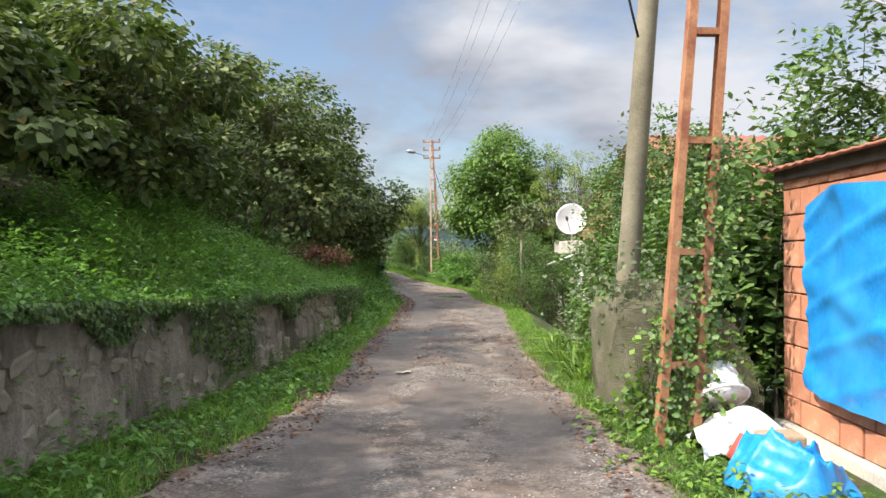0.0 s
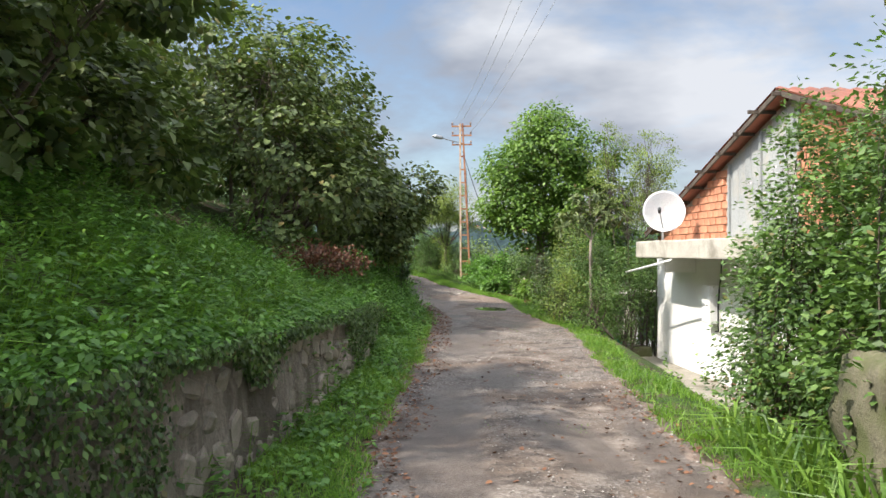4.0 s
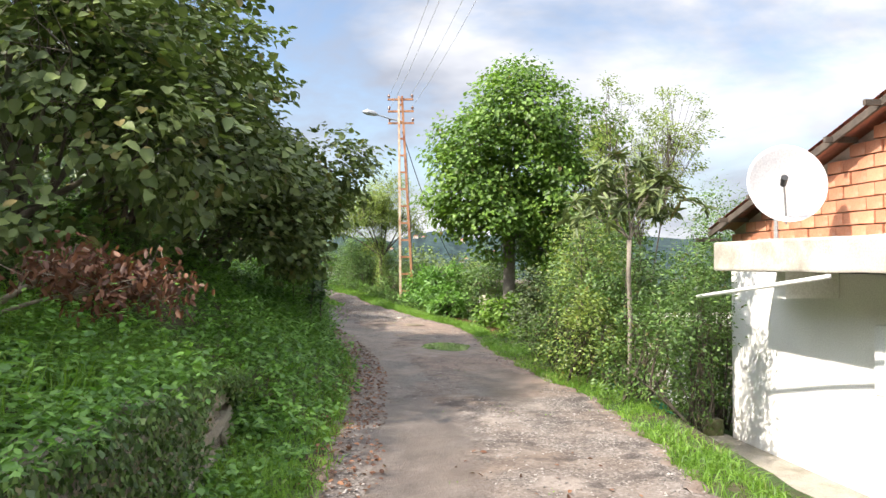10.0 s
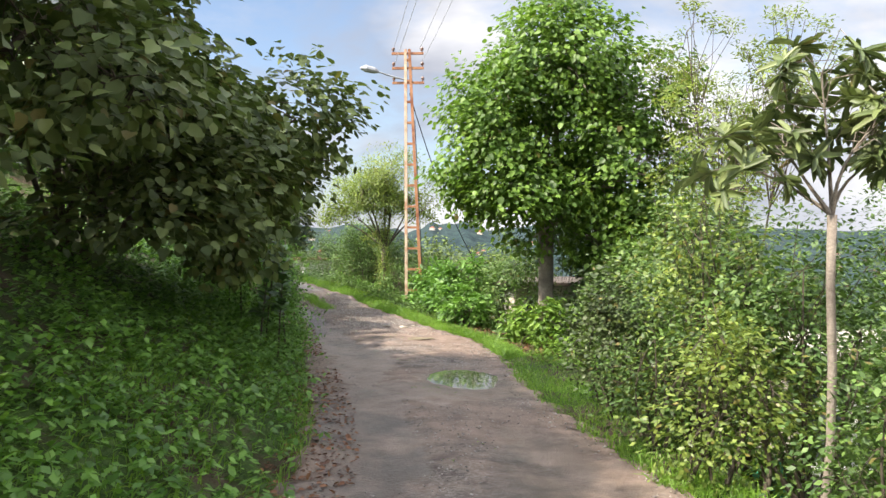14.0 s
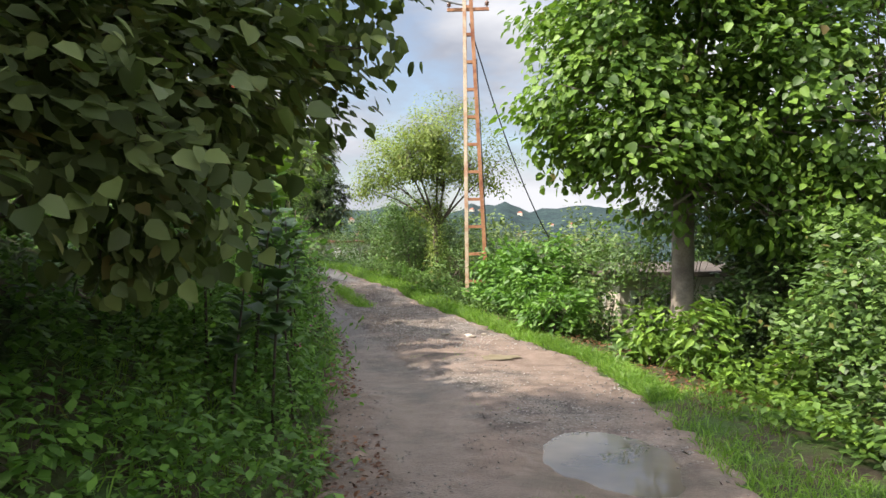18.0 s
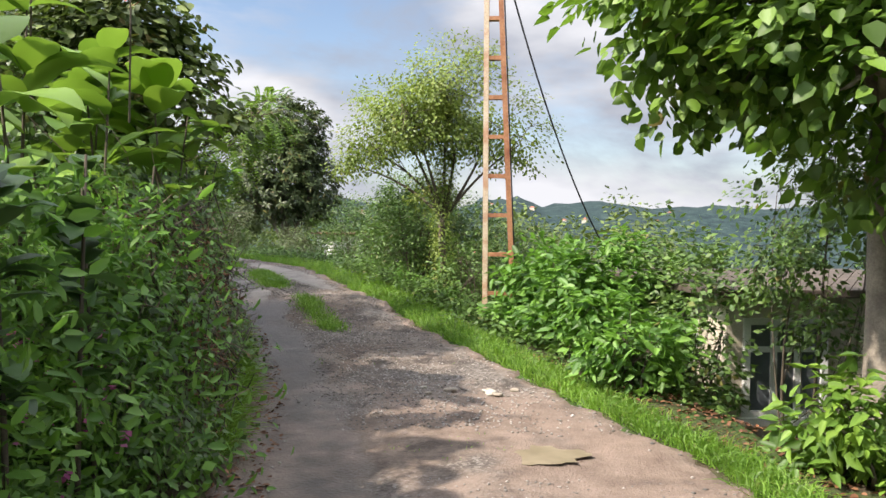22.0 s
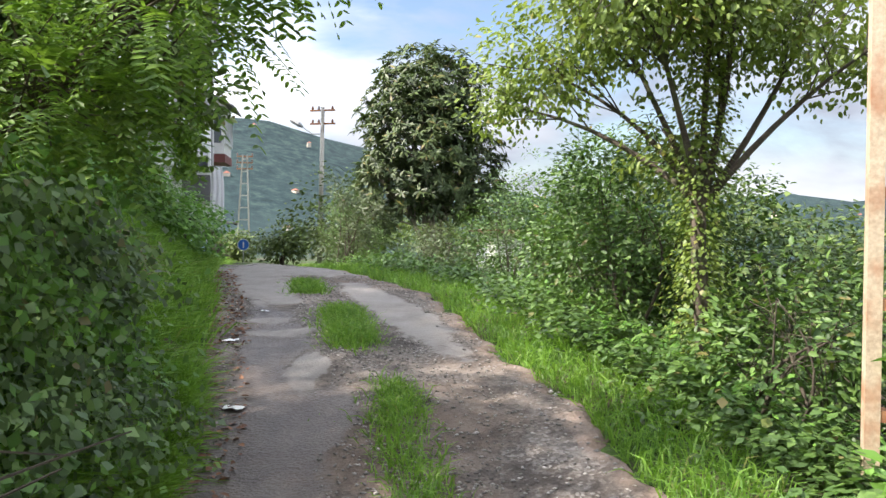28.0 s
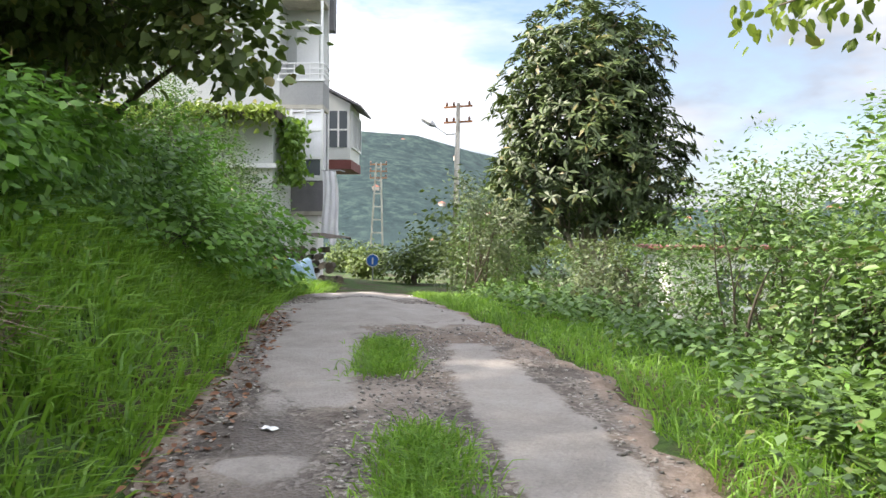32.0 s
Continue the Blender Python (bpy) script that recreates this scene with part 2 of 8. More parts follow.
M_PATH = surface("dirty concrete path", (0.20, 0.18, 0.15), (0.36, 0.33, 0.28), 2.4, 55.0, 0.92, (0.13, 0.12, 0.08), 1.6, 0.5, 0.01)
M_PLASTER = surface("white lime plaster", (0.74, 0.73, 0.70), (0.84, 0.83, 0.80), 1.4, 60.0, 0.9, (0.60, 0.58, 0.53), 1.1, 0.25, 0.004, stain_at=(0.62, 0.8))
M_BRICK = surface("hollow clay brick", (0.40, 0.155, 0.085), (0.58, 0.26, 0.15), 5.0, 60.0, 0.88, (0.62, 0.46, 0.36), 3.0, 0.4, 0.006, 0.0, 0.3, (0.58, 0.75))
M_MORTAR = surface("grey mortar", (0.40, 0.35, 0.29), (0.58, 0.52, 0.45), 4.0, 60.0, 0.92, (0.30, 0.26, 0.21), 2.0, 0.6, 0.01)
M_STONE = surface("rubble stone", (0.21, 0.175, 0.135), (0.40, 0.345, 0.28), 4.0, 40.0, 0.9, (0.13, 0.13, 0.08), 2.0, 0.7, 0.015, 0.0, 0.2)


def streaked(name, dark, mid, light, stain):
    """Old render: blotches, grain and streaks run down by the rain."""
    m, n, l, p = base(name, 0.93, 0.0, 0.25)
    mp = n.new("ShaderNodeMapping")
    mp.inputs["Scale"].default_value = (1.0, 1.0, 0.28)
    l.new(n.new("ShaderNodeTexCoord").outputs["Object"], mp.inputs["Vector"])
    f1 = noise_tex(n, l, 6.0, 6.0, 0.65, mp.outputs["Vector"])
    f2 = noise_tex(n, l, 34.0, 4.0, 0.75)
    f3 = noise_tex(n, l, 1.7, 5.0, 0.6, mp.outputs["Vector"])
    c = ramp(n, l, f1, [(0.30, dark), (0.5, mid), (0.70, light)])
    c = mix(n, l, 0.4, c, ramp(n, l, f2, [(0.3, tuple(0.5 * v for v in dark)), (0.7, light)]))
    c = mix(n, l, ramp(n, l, f3, [(0.46, (0, 0, 0)), (0.62, (0.8, 0.8, 0.8))]), c, stain)
    l.new(c, p.inputs["Base Color"])
    bump(n, l, p, mix(n, l, 0.5, f1, f2), 1.0, 0.07)
    return m


M_WALLMORTAR = streaked("weathered wall render", (0.13, 0.106, 0.080), (0.31, 0.262, 0.210), (0.50, 0.435, 0.36), (0.10, 0.083, 0.062))
M_ROOF = surface("rusty red roof sheet", (0.27, 0.085, 0.055), (0.42, 0.16, 0.10), 1.2, 40.0, 0.75, (0.20, 0.10, 0.07), 1.5, 0.2, 0.004)
M_DARKWOOD = surface("dark weathered timber", (0.045, 0.035, 0.028), (0.12, 0.095, 0.075), 4.0, 60.0, 0.9)
M_SHEET = surface("grey galvanised sheet", (0.25, 0.265, 0.265), (0.36, 0.375, 0.37), 1.0, 40.0, 0.6, (0.36, 0.33, 0.28), 2.0, 0.1, 0.003)
M_TARP = surface("blue plastic tarpaulin", (0.008, 0.185, 0.50), (0.012, 0.27, 0.66), 2.5, 30.0, 0.38, (0.03, 0.27, 0.58), 2.2, 0.25, 0.01)
M_WHITEPL = surface("white plastic", (0.72, 0.72, 0.70), (0.85, 0.85, 0.83), 3.0, 40.0, 0.5, (0.55, 0.52, 0.46), 2.5, 0.2, 0.004, stain_at=(0.62, 0.85))
M_DISH = surface("white enamelled dish", (0.80, 0.80, 0.80), (0.88, 0.88, 0.88), 2.0, 50.0, 0.45, (0.72, 0.70, 0.66), 3.0, 0.05, 0.001, stain_at=(0.65, 0.9))
M_BLACK = surface("black plastic", (0.015, 0.015, 0.016), (0.035, 0.035, 0.036), 4.0, 50.0, 0.5)
M_REDPL = surface("faded red plastic", (0.40, 0.05, 0.035), (0.60, 0.10, 0.07), 4.0, 50.0, 0.5)
M_GREENPL = surface("green mesh bag", (0.02, 0.15, 0.09), (0.05, 0.30, 0.18), 8.0, 80.0, 0.7, None, 1.0, 0.5, 0.01)
M_YELLOW = surface("yellow plastic", (0.60, 0.38, 0.05), (0.75, 0.52, 0.10), 4.0, 50.0, 0.5)
M_LTBLUE = surface("pale blue plastic sheet", (0.25, 0.40, 0.55), (0.42, 0.58, 0.70), 3.0, 40.0, 0.5)
M_CLOTH = surface("white laundry", (0.80, 0.79, 0.84), (0.88, 0.88, 0.90), 3.0, 60.0, 0.9, None, 1.0, 0.2, 0.01)
M_GREYPAINT = surface("pale grey facade paint", (0.52, 0.53, 0.52), (0.62, 0.63, 0.61), 0.7, 50.0, 0.9, (0.44, 0.45, 0.44), 0.6, 0.2, 0.003)
M_DARKPAINT = surface("dark grey facade paint", (0.16, 0.155, 0.165), (0.23, 0.22, 0.23), 0.9, 50.0, 0.9, (0.12, 0.12, 0.12), 0.8, 0.2, 0.003)
M_WHITEPAINT = surface("white window frame", (0.76, 0.76, 0.75), (0.84, 0.84, 0.83), 1.2, 60.0, 0.55)
M_MAROON = surface("maroon paint", (0.16, 0.05, 0.045), (0.24, 0.08, 0.07), 1.2, 60.0, 0.7)
M_BEIGE = surface("beige stone cladding", (0.50, 0.44, 0.35), (0.66, 0.60, 0.50), 3.0, 40.0, 0.9, (0.38, 0.33, 0.26), 1.5, 0.5, 0.01)
M_SIGN = surface("blue sign paint", (0.02, 0.10, 0.40), (0.03, 0.16, 0.55), 4.0, 40.0, 0.5)
M_CABLE = surface("black cable", (0.012, 0.012, 0.013), (0.03, 0.03, 0.03), 4.0, 50.0, 0.6)
M_CABLEGREY = surface("grey cable", (0.30, 0.31, 0.33), (0.45, 0.46, 0.48), 4.0, 50.0, 0.6)
M_INSUL = surface("brown porcelain insulator", (0.10, 0.05, 0.035), (0.18, 0.09, 0.06), 4.0, 50.0, 0.3)
M_NET = surface("brown garden netting", (0.085, 0.08, 0.05), (0.16, 0.15, 0.095), 8.0, 50.0, 0.9)

M_GLASS, _n, _l, _p = base("window glass", 0.06, 0.0, 0.6)
_p.inputs["Base Color"].default_value = (0.12, 0.135, 0.15, 1)

M_WATER, _n, _l, _p = base("muddy water", 0.02, 0.0, 0.6)
_p.inputs["IOR"].default_value = 1.33
_l.new(ramp(_n, _l, noise_tex(_n, _l, 1.5), [(0.35, (0.10, 0.085, 0.065)), (0.7, (0.17, 0.145, 0.11))]), _p.inputs["Base Color"])
bump(_n, _l, _p, noise_tex(_n, _l, 9.0, 2.0), 0.04, 0.01)


M_SILTWATER, _n, _l, _p = base("silty shallow water", 0.38, 0.0, 0.2)
_l.new(ramp(_n, _l, noise_tex(_n, _l, 6.0), [(0.35, (0.17, 0.135, 0.085)), (0.7, (0.24, 0.195, 0.13))]), _p.inputs["Base Color"])


def road_material():
    """Worn tar and gravel, muddy wheel marks, pale concrete slabs."""
    m, n, l, p = base("worn village road", 0.88, 0.0, 0.3)
    co = n.new("ShaderNodeTexCoord").outputs["Object"]
    f_big = noise_tex(n, l, 0.55, 5.0, 0.6, co)
    f_mid = noise_tex(n, l, 3.1, 5.0, 0.65, co)
    f_fine = noise_tex(n, l, 55.0, 3.0, 0.75, co)
    v = n.new("ShaderNodeTexVoronoi")
    v.inputs["Scale"].default_value = 48.0
    l.new(co, v.inputs["Vector"])
    tar = ramp(n, l, f_mid, [(0.3, (0.050, 0.039, 0.033)), (0.7, (0.152, 0.126, 0.106))])
    tar = mix(n, l, 0.62, tar, ramp(n, l, v.outputs["Color"], [(0.1, (0.045, 0.037, 0.032)), (0.6, (0.17, 0.148, 0.13)), (0.85, (0.34, 0.31, 0.28)), (1.0, (0.5, 0.47, 0.43))]))
    dirt = ramp(n, l, f_mid, [(0.3, (0.070, 0.048, 0.036)), (0.7, (0.190, 0.142, 0.108))])
    c = mix(n, l, ramp(n, l, f_big, [(0.43, (0, 0, 0)), (0.62, (0.9, 0.9, 0.9))]), tar, dirt)
    dust = ramp(n, l, f_mid, [(0.3, (0.17, 0.138, 0.115)), (0.7, (0.33, 0.285, 0.245))])
    f_dust = noise_tex(n, l, 1.15, 6.0, 0.68, co)
    c = mix(n, l, ramp(n, l, f_dust, [(0.50, (0, 0, 0)), (0.64, (0.68, 0.68, 0.68))]), c, dust)
    damp = noise_tex(n, l, 1.9, 6.0, 0.72, co)
    c = mix(n, l, ramp(n, l, damp, [(0.51, (0, 0, 0)), (0.62, (0.8, 0.8, 0.8))]), c, (0.045, 0.036, 0.031))
    at = n.new("ShaderNodeVertexColor")
    at.layer_name = "wear"
    sep = n.new("ShaderNodeSeparateColor")
    l.new(at.outputs["Color"], sep.inputs["Color"])
    slab = ramp(n, l, f_mid, [(0.3, (0.18, 0.16, 0.145)), (0.7, (0.31, 0.287, 0.265))])
    slab = mix(n, l, 0.3, slab, ramp(n, l, f_fine, [(0.3, (0.16, 0.14, 0.125)), (0.7, (0.37, 0.335, 0.305))]))
    f_rag = noise_tex(n, l, 5.5, 6.0, 0.7, co)
    edge = mix(n, l, 0.62, sep.outputs["Red"], f_rag)
    c = mix(n, l, ramp(n, l, edge, [(0.50, (0, 0, 0)), (0.58, (0.9, 0.9, 0.9))]), c, slab)
    mud = ramp(n, l, f_fine, [(0.3, (0.055, 0.042, 0.034)), (0.7, (0.12, 0.095, 0.08))])
    wet = mix(n, l, 0.55, sep.outputs["Green"], f_rag)
    c = mix(n, l, ramp(n, l, wet, [(0.46, (0, 0, 0)), (0.70, (0.62, 0.62, 0.62))]), c, mud)
    l.new(mix(n, l, ramp(n, l, wet, [(0.48, (0, 0, 0)), (0.66, (1, 1, 1))]), (0.88, 0.88, 0.88), (0.46, 0.46, 0.46)), p.inputs["Roughness"])
    soil = mix(n, l, 0.5, ramp(n, l, f_fine, [(0.3, (0.098, 0.066, 0.050)), (0.7, (0.25, 0.183, 0.143))]), ramp(n, l, f_mid, [(0.3, (0.110, 0.076, 0.058)), (0.7, (0.36, 0.276, 0.224))]))
    side = mix(n, l, 0.4, sep.outputs["Blue"], f_mid)
    c = mix(n, l, ramp(n, l, side, [(0.45, (0, 0, 0)), (0.62, (0.85, 0.85, 0.85))]), c, soil)
    l.new(c, p.inputs["Base Color"])
    bump(n, l, p, mix(n, l, 0.6, v.outputs["Distance"], f_fine), 0.85, 0.016)
    return m


M_ROAD = road_material()


def ground_material():
    m, n, l, p = base("hillside earth and weeds", 0.95, 0.0, 0.2)
    co = n.new("ShaderNodeTexCoord").outputs["Object"]
    soil = ramp(n, l, noise_tex(n, l, 8.0, 5.0, 0.7, co), [(0.3, (0.05, 0.038, 0.025)), (0.7, (0.11, 0.085, 0.055))])
    green = ramp(n, l, noise_tex(n, l, 14.0, 4.0, 0.7, co), [(0.3, (0.03, 0.06, 0.016)), (0.7, (0.075, 0.125, 0.03))])
    near = mix(n, l, ramp(n, l, noise_tex(n, l, 1.2, 4.0, 0.6, co), [(0.40, (0, 0, 0)), (0.55, (1, 1, 1))]), soil, green)
    # blue haze of distance is mixed into the far hills' colour
    hazy_woods = ramp(n, l, noise_tex(n, l, 0.11, 9.0, 0.78, co), [(0.38, (0.004, 0.012, 0.015)), (0.5, (0.014, 0.032, 0.034)), (0.62, (0.045, 0.072, 0.060))])
    hazy_woods = mix(n, l, ramp(n, l, noise_tex(n, l, 0.008, 4.0, 0.6, co), [(0.45, (0, 0, 0)), (0.7, (0.7, 0.7, 0.7))]), hazy_woods, (0.022, 0.040, 0.040))
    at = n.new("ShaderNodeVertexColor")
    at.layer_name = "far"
    l.new(mix(n, l, at.outputs["Color"], near, hazy_woods), p.inputs["Base Color"])
    bump(n, l, p, noise_tex(n, l, 22.0, 4.0, 0.7, co), 0.8, 0.05)
    return m


M_GROUND = ground_material()

# ---------------------------------------------------------------- mesh helpers
def fill(me, verts, faces_flat, sizes, mat=None, smooth=False):
    """Fills a mesh from arrays: vertices (n, 3), all corners in a row, and the corners of each face."""
    me.vertices.add(len(verts))
    me.vertices.foreach_set("co", np.ascontiguousarray(verts, dtype=np.float32).ravel())
    me.loops.add(len(faces_flat))
    me.loops.foreach_set("vertex_index", np.ascontiguousarray(faces_flat, dtype=np.int32).ravel())
    starts = np.concatenate(([0], np.cumsum(sizes)[:-1])).astype(np.int32)
    me.polygons.add(len(sizes))
    me.polygons.foreach_set("loop_start", starts)
    me.polygons.foreach_set("loop_total", np.asarray(sizes, dtype=np.int32))
    if smooth:
        me.polygons.foreach_set("use_smooth", np.ones(len(sizes), dtype=bool))
    if mat:
        me.materials.append(mat)
    me.update(calc_edges=True)
    me.validate()
    return me


def quads_mesh(name, verts, quads, mat, smooth=False):
    quads = np.asarray(quads)
    return fill(bpy.data.meshes.new(name), np.asarray(verts), quads.ravel(), np.full(len(quads), quads.shape[1]), mat, smooth)


def mesh_ob(name, me, parent=None, label=""):
    ob = new(name, me)
    if parent is not None:
        ob.parent = parent
    return tagged(ob, label)


def part(name, bm, material, parent=None, label="", smooth=False):
    """Links a bmesh as one mesh object under a thing or a part."""
    me = bpy.data.meshes.new(name)
    bm.normal_update()
    bm.to_mesh(me)
    bm.free()
    me.materials.append(material)
    if smooth:
        for f in me.polygons:
            f.use_smooth = True
    return mesh_ob(name, me, parent, label)


def thing(name, label, category, group="", at=None, kind=""):
    ob = new(name)
    ob.empty_display_size = 0.2
    if at is not None:
        ob.matrix_world = at
    return tagged(ob, label, category, group, kind)


def box(bm, x0, x1, y0, y1, z0, z1, m=None, bevel=0.0):
    b = bmesh.new() if bevel else bm
    vs = [b.verts.new((x, y, z)) for z in (z0, z1) for y in (y0, y1) for x in (x0, x1)]
    for q in ((0, 2, 3, 1), (4, 5, 7, 6), (0, 1, 5, 4), (2, 6, 7, 3), (0, 4, 6, 2), (1, 3, 7, 5)):
        b.faces.new([vs[i] for i in q])
    if bevel:
        bmesh.ops.bevel(b, geom=b.edges[:], offset=bevel, segments=2, affect="EDGES", profile=0.6)
        if m:
            b.transform(m)
        tmp = bpy.data.meshes.new("tmp")
        b.to_mesh(tmp)
        b.free()
        bm.from_mesh(tmp)
        bpy.data.meshes.remove(tmp)
    elif m:
        bmesh.ops.transform(bm, matrix=m, verts=vs)
    return bm


def tube(bm, pts, radii, sides=8, cap=True):
    """A tapered round tube along points."""
    pts = [Vector(p) for p in pts]
    if isinstance(radii, (int, float)):
        radii = [radii] * len(pts)
    rings = []
    side = None
    for i, p in enumerate(pts):
        d = (pts[min(i + 1, len(pts) - 1)] - pts[max(i - 1, 0)]).normalized()
        if side is None or abs(side.dot(d)) > 0.95:
            side = d.orthogonal().normalized()
        side = (side - d * side.dot(d)).normalized()
        up = d.cross(side)
        rings.append([bm.verts.new(p + float(radii[i]) * (math.cos(a) * side + math.sin(a) * up)) for a in (2 * math.pi * k / sides for k in range(sides))])
    for a, b in zip(rings, rings[1:]):
        for k in range(sides):
            bm.faces.new((a[k], a[(k + 1) % sides], b[(k + 1) % sides], b[k]))
    if cap:
        bm.faces.new(list(reversed(rings[0])))
        bm.faces.new(rings[-1])
    return bm


def roughen(bm, amount, scale=3.0, seed=0.0):
    for v in bm.verts:
        v.co += amount * noise.noise_vector(v.co * scale + Vector((seed, 2 * seed, -seed)))
    return bm


def sag(a, b, drop, n=14):
    a, b = Vector(a), Vector(b)
    return [a.lerp(b, k / n) - Vector((0, 0, 4 * drop * (k / n) * (1 - k / n))) for k in range(n + 1)]


# ---------------------------------------------------------------- plan: the road and the slope
L_Y = [-8, 5, 7.4, 9.2, 13.8, 17.6, 21, 25, 26.8, 29.2, 32, 33.8, 35.7, 38, 39.5, 41.3, 42.9, 45.5, 48.6, 51, 54.5, 60]
L_X = [-2.4, -1.9, -1.5, -1.3, -1.4, -1.34, -1.4, -1.52, -1.75, -2.17, -2.63, -2.95, -3.4, -4.2, -4.93, -5.9, -6.8, -8.4, -10.1, -11.3, -13.2, -16.5]
R_Y = [-8, 5.3, 7, 8, 10.9, 13, 18, 20, 22.7, 24.4, 27.8, 30.6, 33.4, 34.3, 35.2, 36.4, 37.5, 39, 40.1, 41, 42, 43, 43.9, 45.6, 47.1, 51.3, 54.5, 60]
R_X = [1.9, 1.62, 1.58, 1.5, 1.3, 1.3, 1.38, 1.5, 1.5, 1.15, 0.78, 0.7, 0.42, 0.02, -0.36, -0.85, -1.4, -2.2, -2.65, -3.25, -3.75, -4.25, -4.65, -6.0, -7.2, -9.8, -11.4, -14.5]
P_Y = [-8, 33, 36, 38.5, 40, 42.5, 45, 46.5, 48, 50, 52, 55, 60, 90]
P_Z = [0, 0, 0.1, 0.29, 0.50, 0.73, 0.84, 0.86, 0.82, 0.69, 0.54, 0.30, -0.1, -0.8]
W_Y = [-3, 5, 7.1, 9.2, 13, 17.7, 21.5]
W_X = [-2.95, -2.75, -2.6, -2.28, -2.08, -2.12, -2.45]
WALL_END = 21.3
H_Y, H_X = 23.85, 3.66          # far corner of the white house's roadside wall
H_SLANT = 0.098


def xl(y):
    return np.interp(y, L_Y, L_X)


def xr(y):
    return np.interp(y, R_Y, R_X)


def zp(y):
    return np.interp(y, P_Y, P_Z)


def wall_x(y):
    return np.interp(y, W_Y, W_X)


def wall_top(y):
    return np.interp(y, [-3, 5, 9, 13.5, 18, 20.5, 21.5], [1.3, 1.15, 0.97, 0.85, 0.75, 0.6, 0.3])


def smooth01(v):
    v = np.clip(v, 0, 1)
    return v * v * (3 - 2 * v)


def wobble(x, y, f=1.0):
    return 0.5 * np.sin(1.7 * f * x + 0.9 * f * y + 0.4) + 0.3 * np.sin(2.9 * f * y - 2.1 * f * x + 1.7) + 0.2 * np.sin(5.3 * f * x + 4.1 * f * y)


def height(x, y):
    """The lie of the land: a hill up on one side, a drop on the other, far ridges."""
    x, y = np.asarray(x, float), np.asarray(y, float)
    yc = np.clip(y, -8, 60)
    z0 = zp(y)
    dl, dr = xl(yc) - x, x - xr(yc)
    # uphill side
    foot = np.where(yc < WALL_END, xl(yc) - wall_x(yc) + 0.38, 0.35)
    top = wall_top(yc)
    behind = np.clip(dl - foot, 0, None)
    with_wall = np.where(dl > foot, np.minimum(top - 0.04, behind * 7) + np.interp(yc, [0, 6, 8.5, 11, 14, 17, 21], [0.2, 0.25, 0.4, 0.6, 0.6, 0.42, 0.4]) * np.clip(behind - 0.2, 0, 5.5) + 0.28 * np.clip(behind - 5.7, 0, 60), 0.05 * smooth01(dl / 0.5))
    steep = np.interp(yc, [20, 23, 28, 32.5, 34, 38, 41, 44, 48, 53], [0.8, 1.0, 1.2, 1.4, 3.2, 2.4, 1.25, 1.0, 0.45, 0.12])
    rise = np.interp(yc, [20, 23, 28, 32.5, 34, 38, 41, 44, 48, 53], [1.2, 1.5, 1.5, 1.3, 1.25, 1.2, 2.0, 2.3, 1.0, 0.2])
    d = np.clip(dl - 0.3, 0, None)
    bank = rise * (1 - np.exp(-d * steep / rise)) + 0.34 * np.clip(d - 1.2, 0, 40)
    k = smooth01((yc - (WALL_END - 1.2)) / 1.6)
    up = with_wall * (1 - k) + bank * k
    up = up + 0.10 * wobble(x, y) * smooth01((dl - 1.0) / 1.5)
    up = up * (1 - smooth01((y - 57) / 12))
    # downhill side
    depth = np.interp(yc, [-8, 7, 10, 16, 24.5, 27, 33, 41, 46, 60], [0.1, 0.1, 0.4, 0.8, 0.85, 1.2, 2.2, 1.6, 1.0, 0.8])
    start = np.interp(yc, [-8, 7, 10, 16, 24, 27, 33, 40, 46, 60], [2.2, 2.0, 0.6, 0.35, 0.35, 1.0, 1.1, 1.0, 1.6, 2.0])
    dd = np.clip(dr - start, 0, None)
    down = -depth * smooth01(dd / 1.8) - 0.22 * np.clip(dd - 5.0, 0, 90)
    down = down + 0.05 * wobble(x, y, 1.3) * smooth01((dr - 0.6) / 1.0)
    z = z0 + np.where(dl > 0, up, 0) + np.where(dr > 0, down, 0)
    # the far valley and its ridges
    cx, cy = x + 2.0, y - 30.0
    r = np.hypot(cx, cy)
    az = np.degrees(np.arctan2(cx, cy))
    far = smooth01((r - 90) / 160)
    valley = -14 - 8 * smooth01((r - 200) / 400)
    ridge = np.interp(az, [-180, -75, -50, -38, -31, -27, -22, -16, -8, 0, 8, 20, 40, 90, 180], [90, 90, 95, 92, 104, 98, 80, 50, 30, 27, 29, 24, 20, 10, 60])
    ridge = ridge + 3.5 * np.sin(az * 0.9) + 2.2 * np.sin(az * 2.3 + 1) + 1.2 * np.sin(az * 5.1)
    hill = (ridge + 22) * smooth01((r - 330) / 520) * (1 - 0.45 * smooth01((r - 950) / 1300))
    hill = hill + 4 * np.sin(x * 0.021 + 1) * np.sin(y * 0.017) * smooth01((r - 330) / 300)
    return z * (1 - far) + (valley + hill) * far


def lines(lo, hi, step, far, grow=1.22):
    """Grid lines: even between lo and hi, ever wider out to the horizon."""
    mid = list(np.arange(lo, hi + step / 2, step))
    out, s = [], step
    v = mid[-1]
    while v < far:
        s *= grow
        v += min(s, 60)
        out.append(v)
    inn, s, v = [], step, mid[0]
    while v > -far:
        s *= grow
        v -= min(s, 60)
        inn.append(v)
    return np.array(inn[::-1] + mid + out)


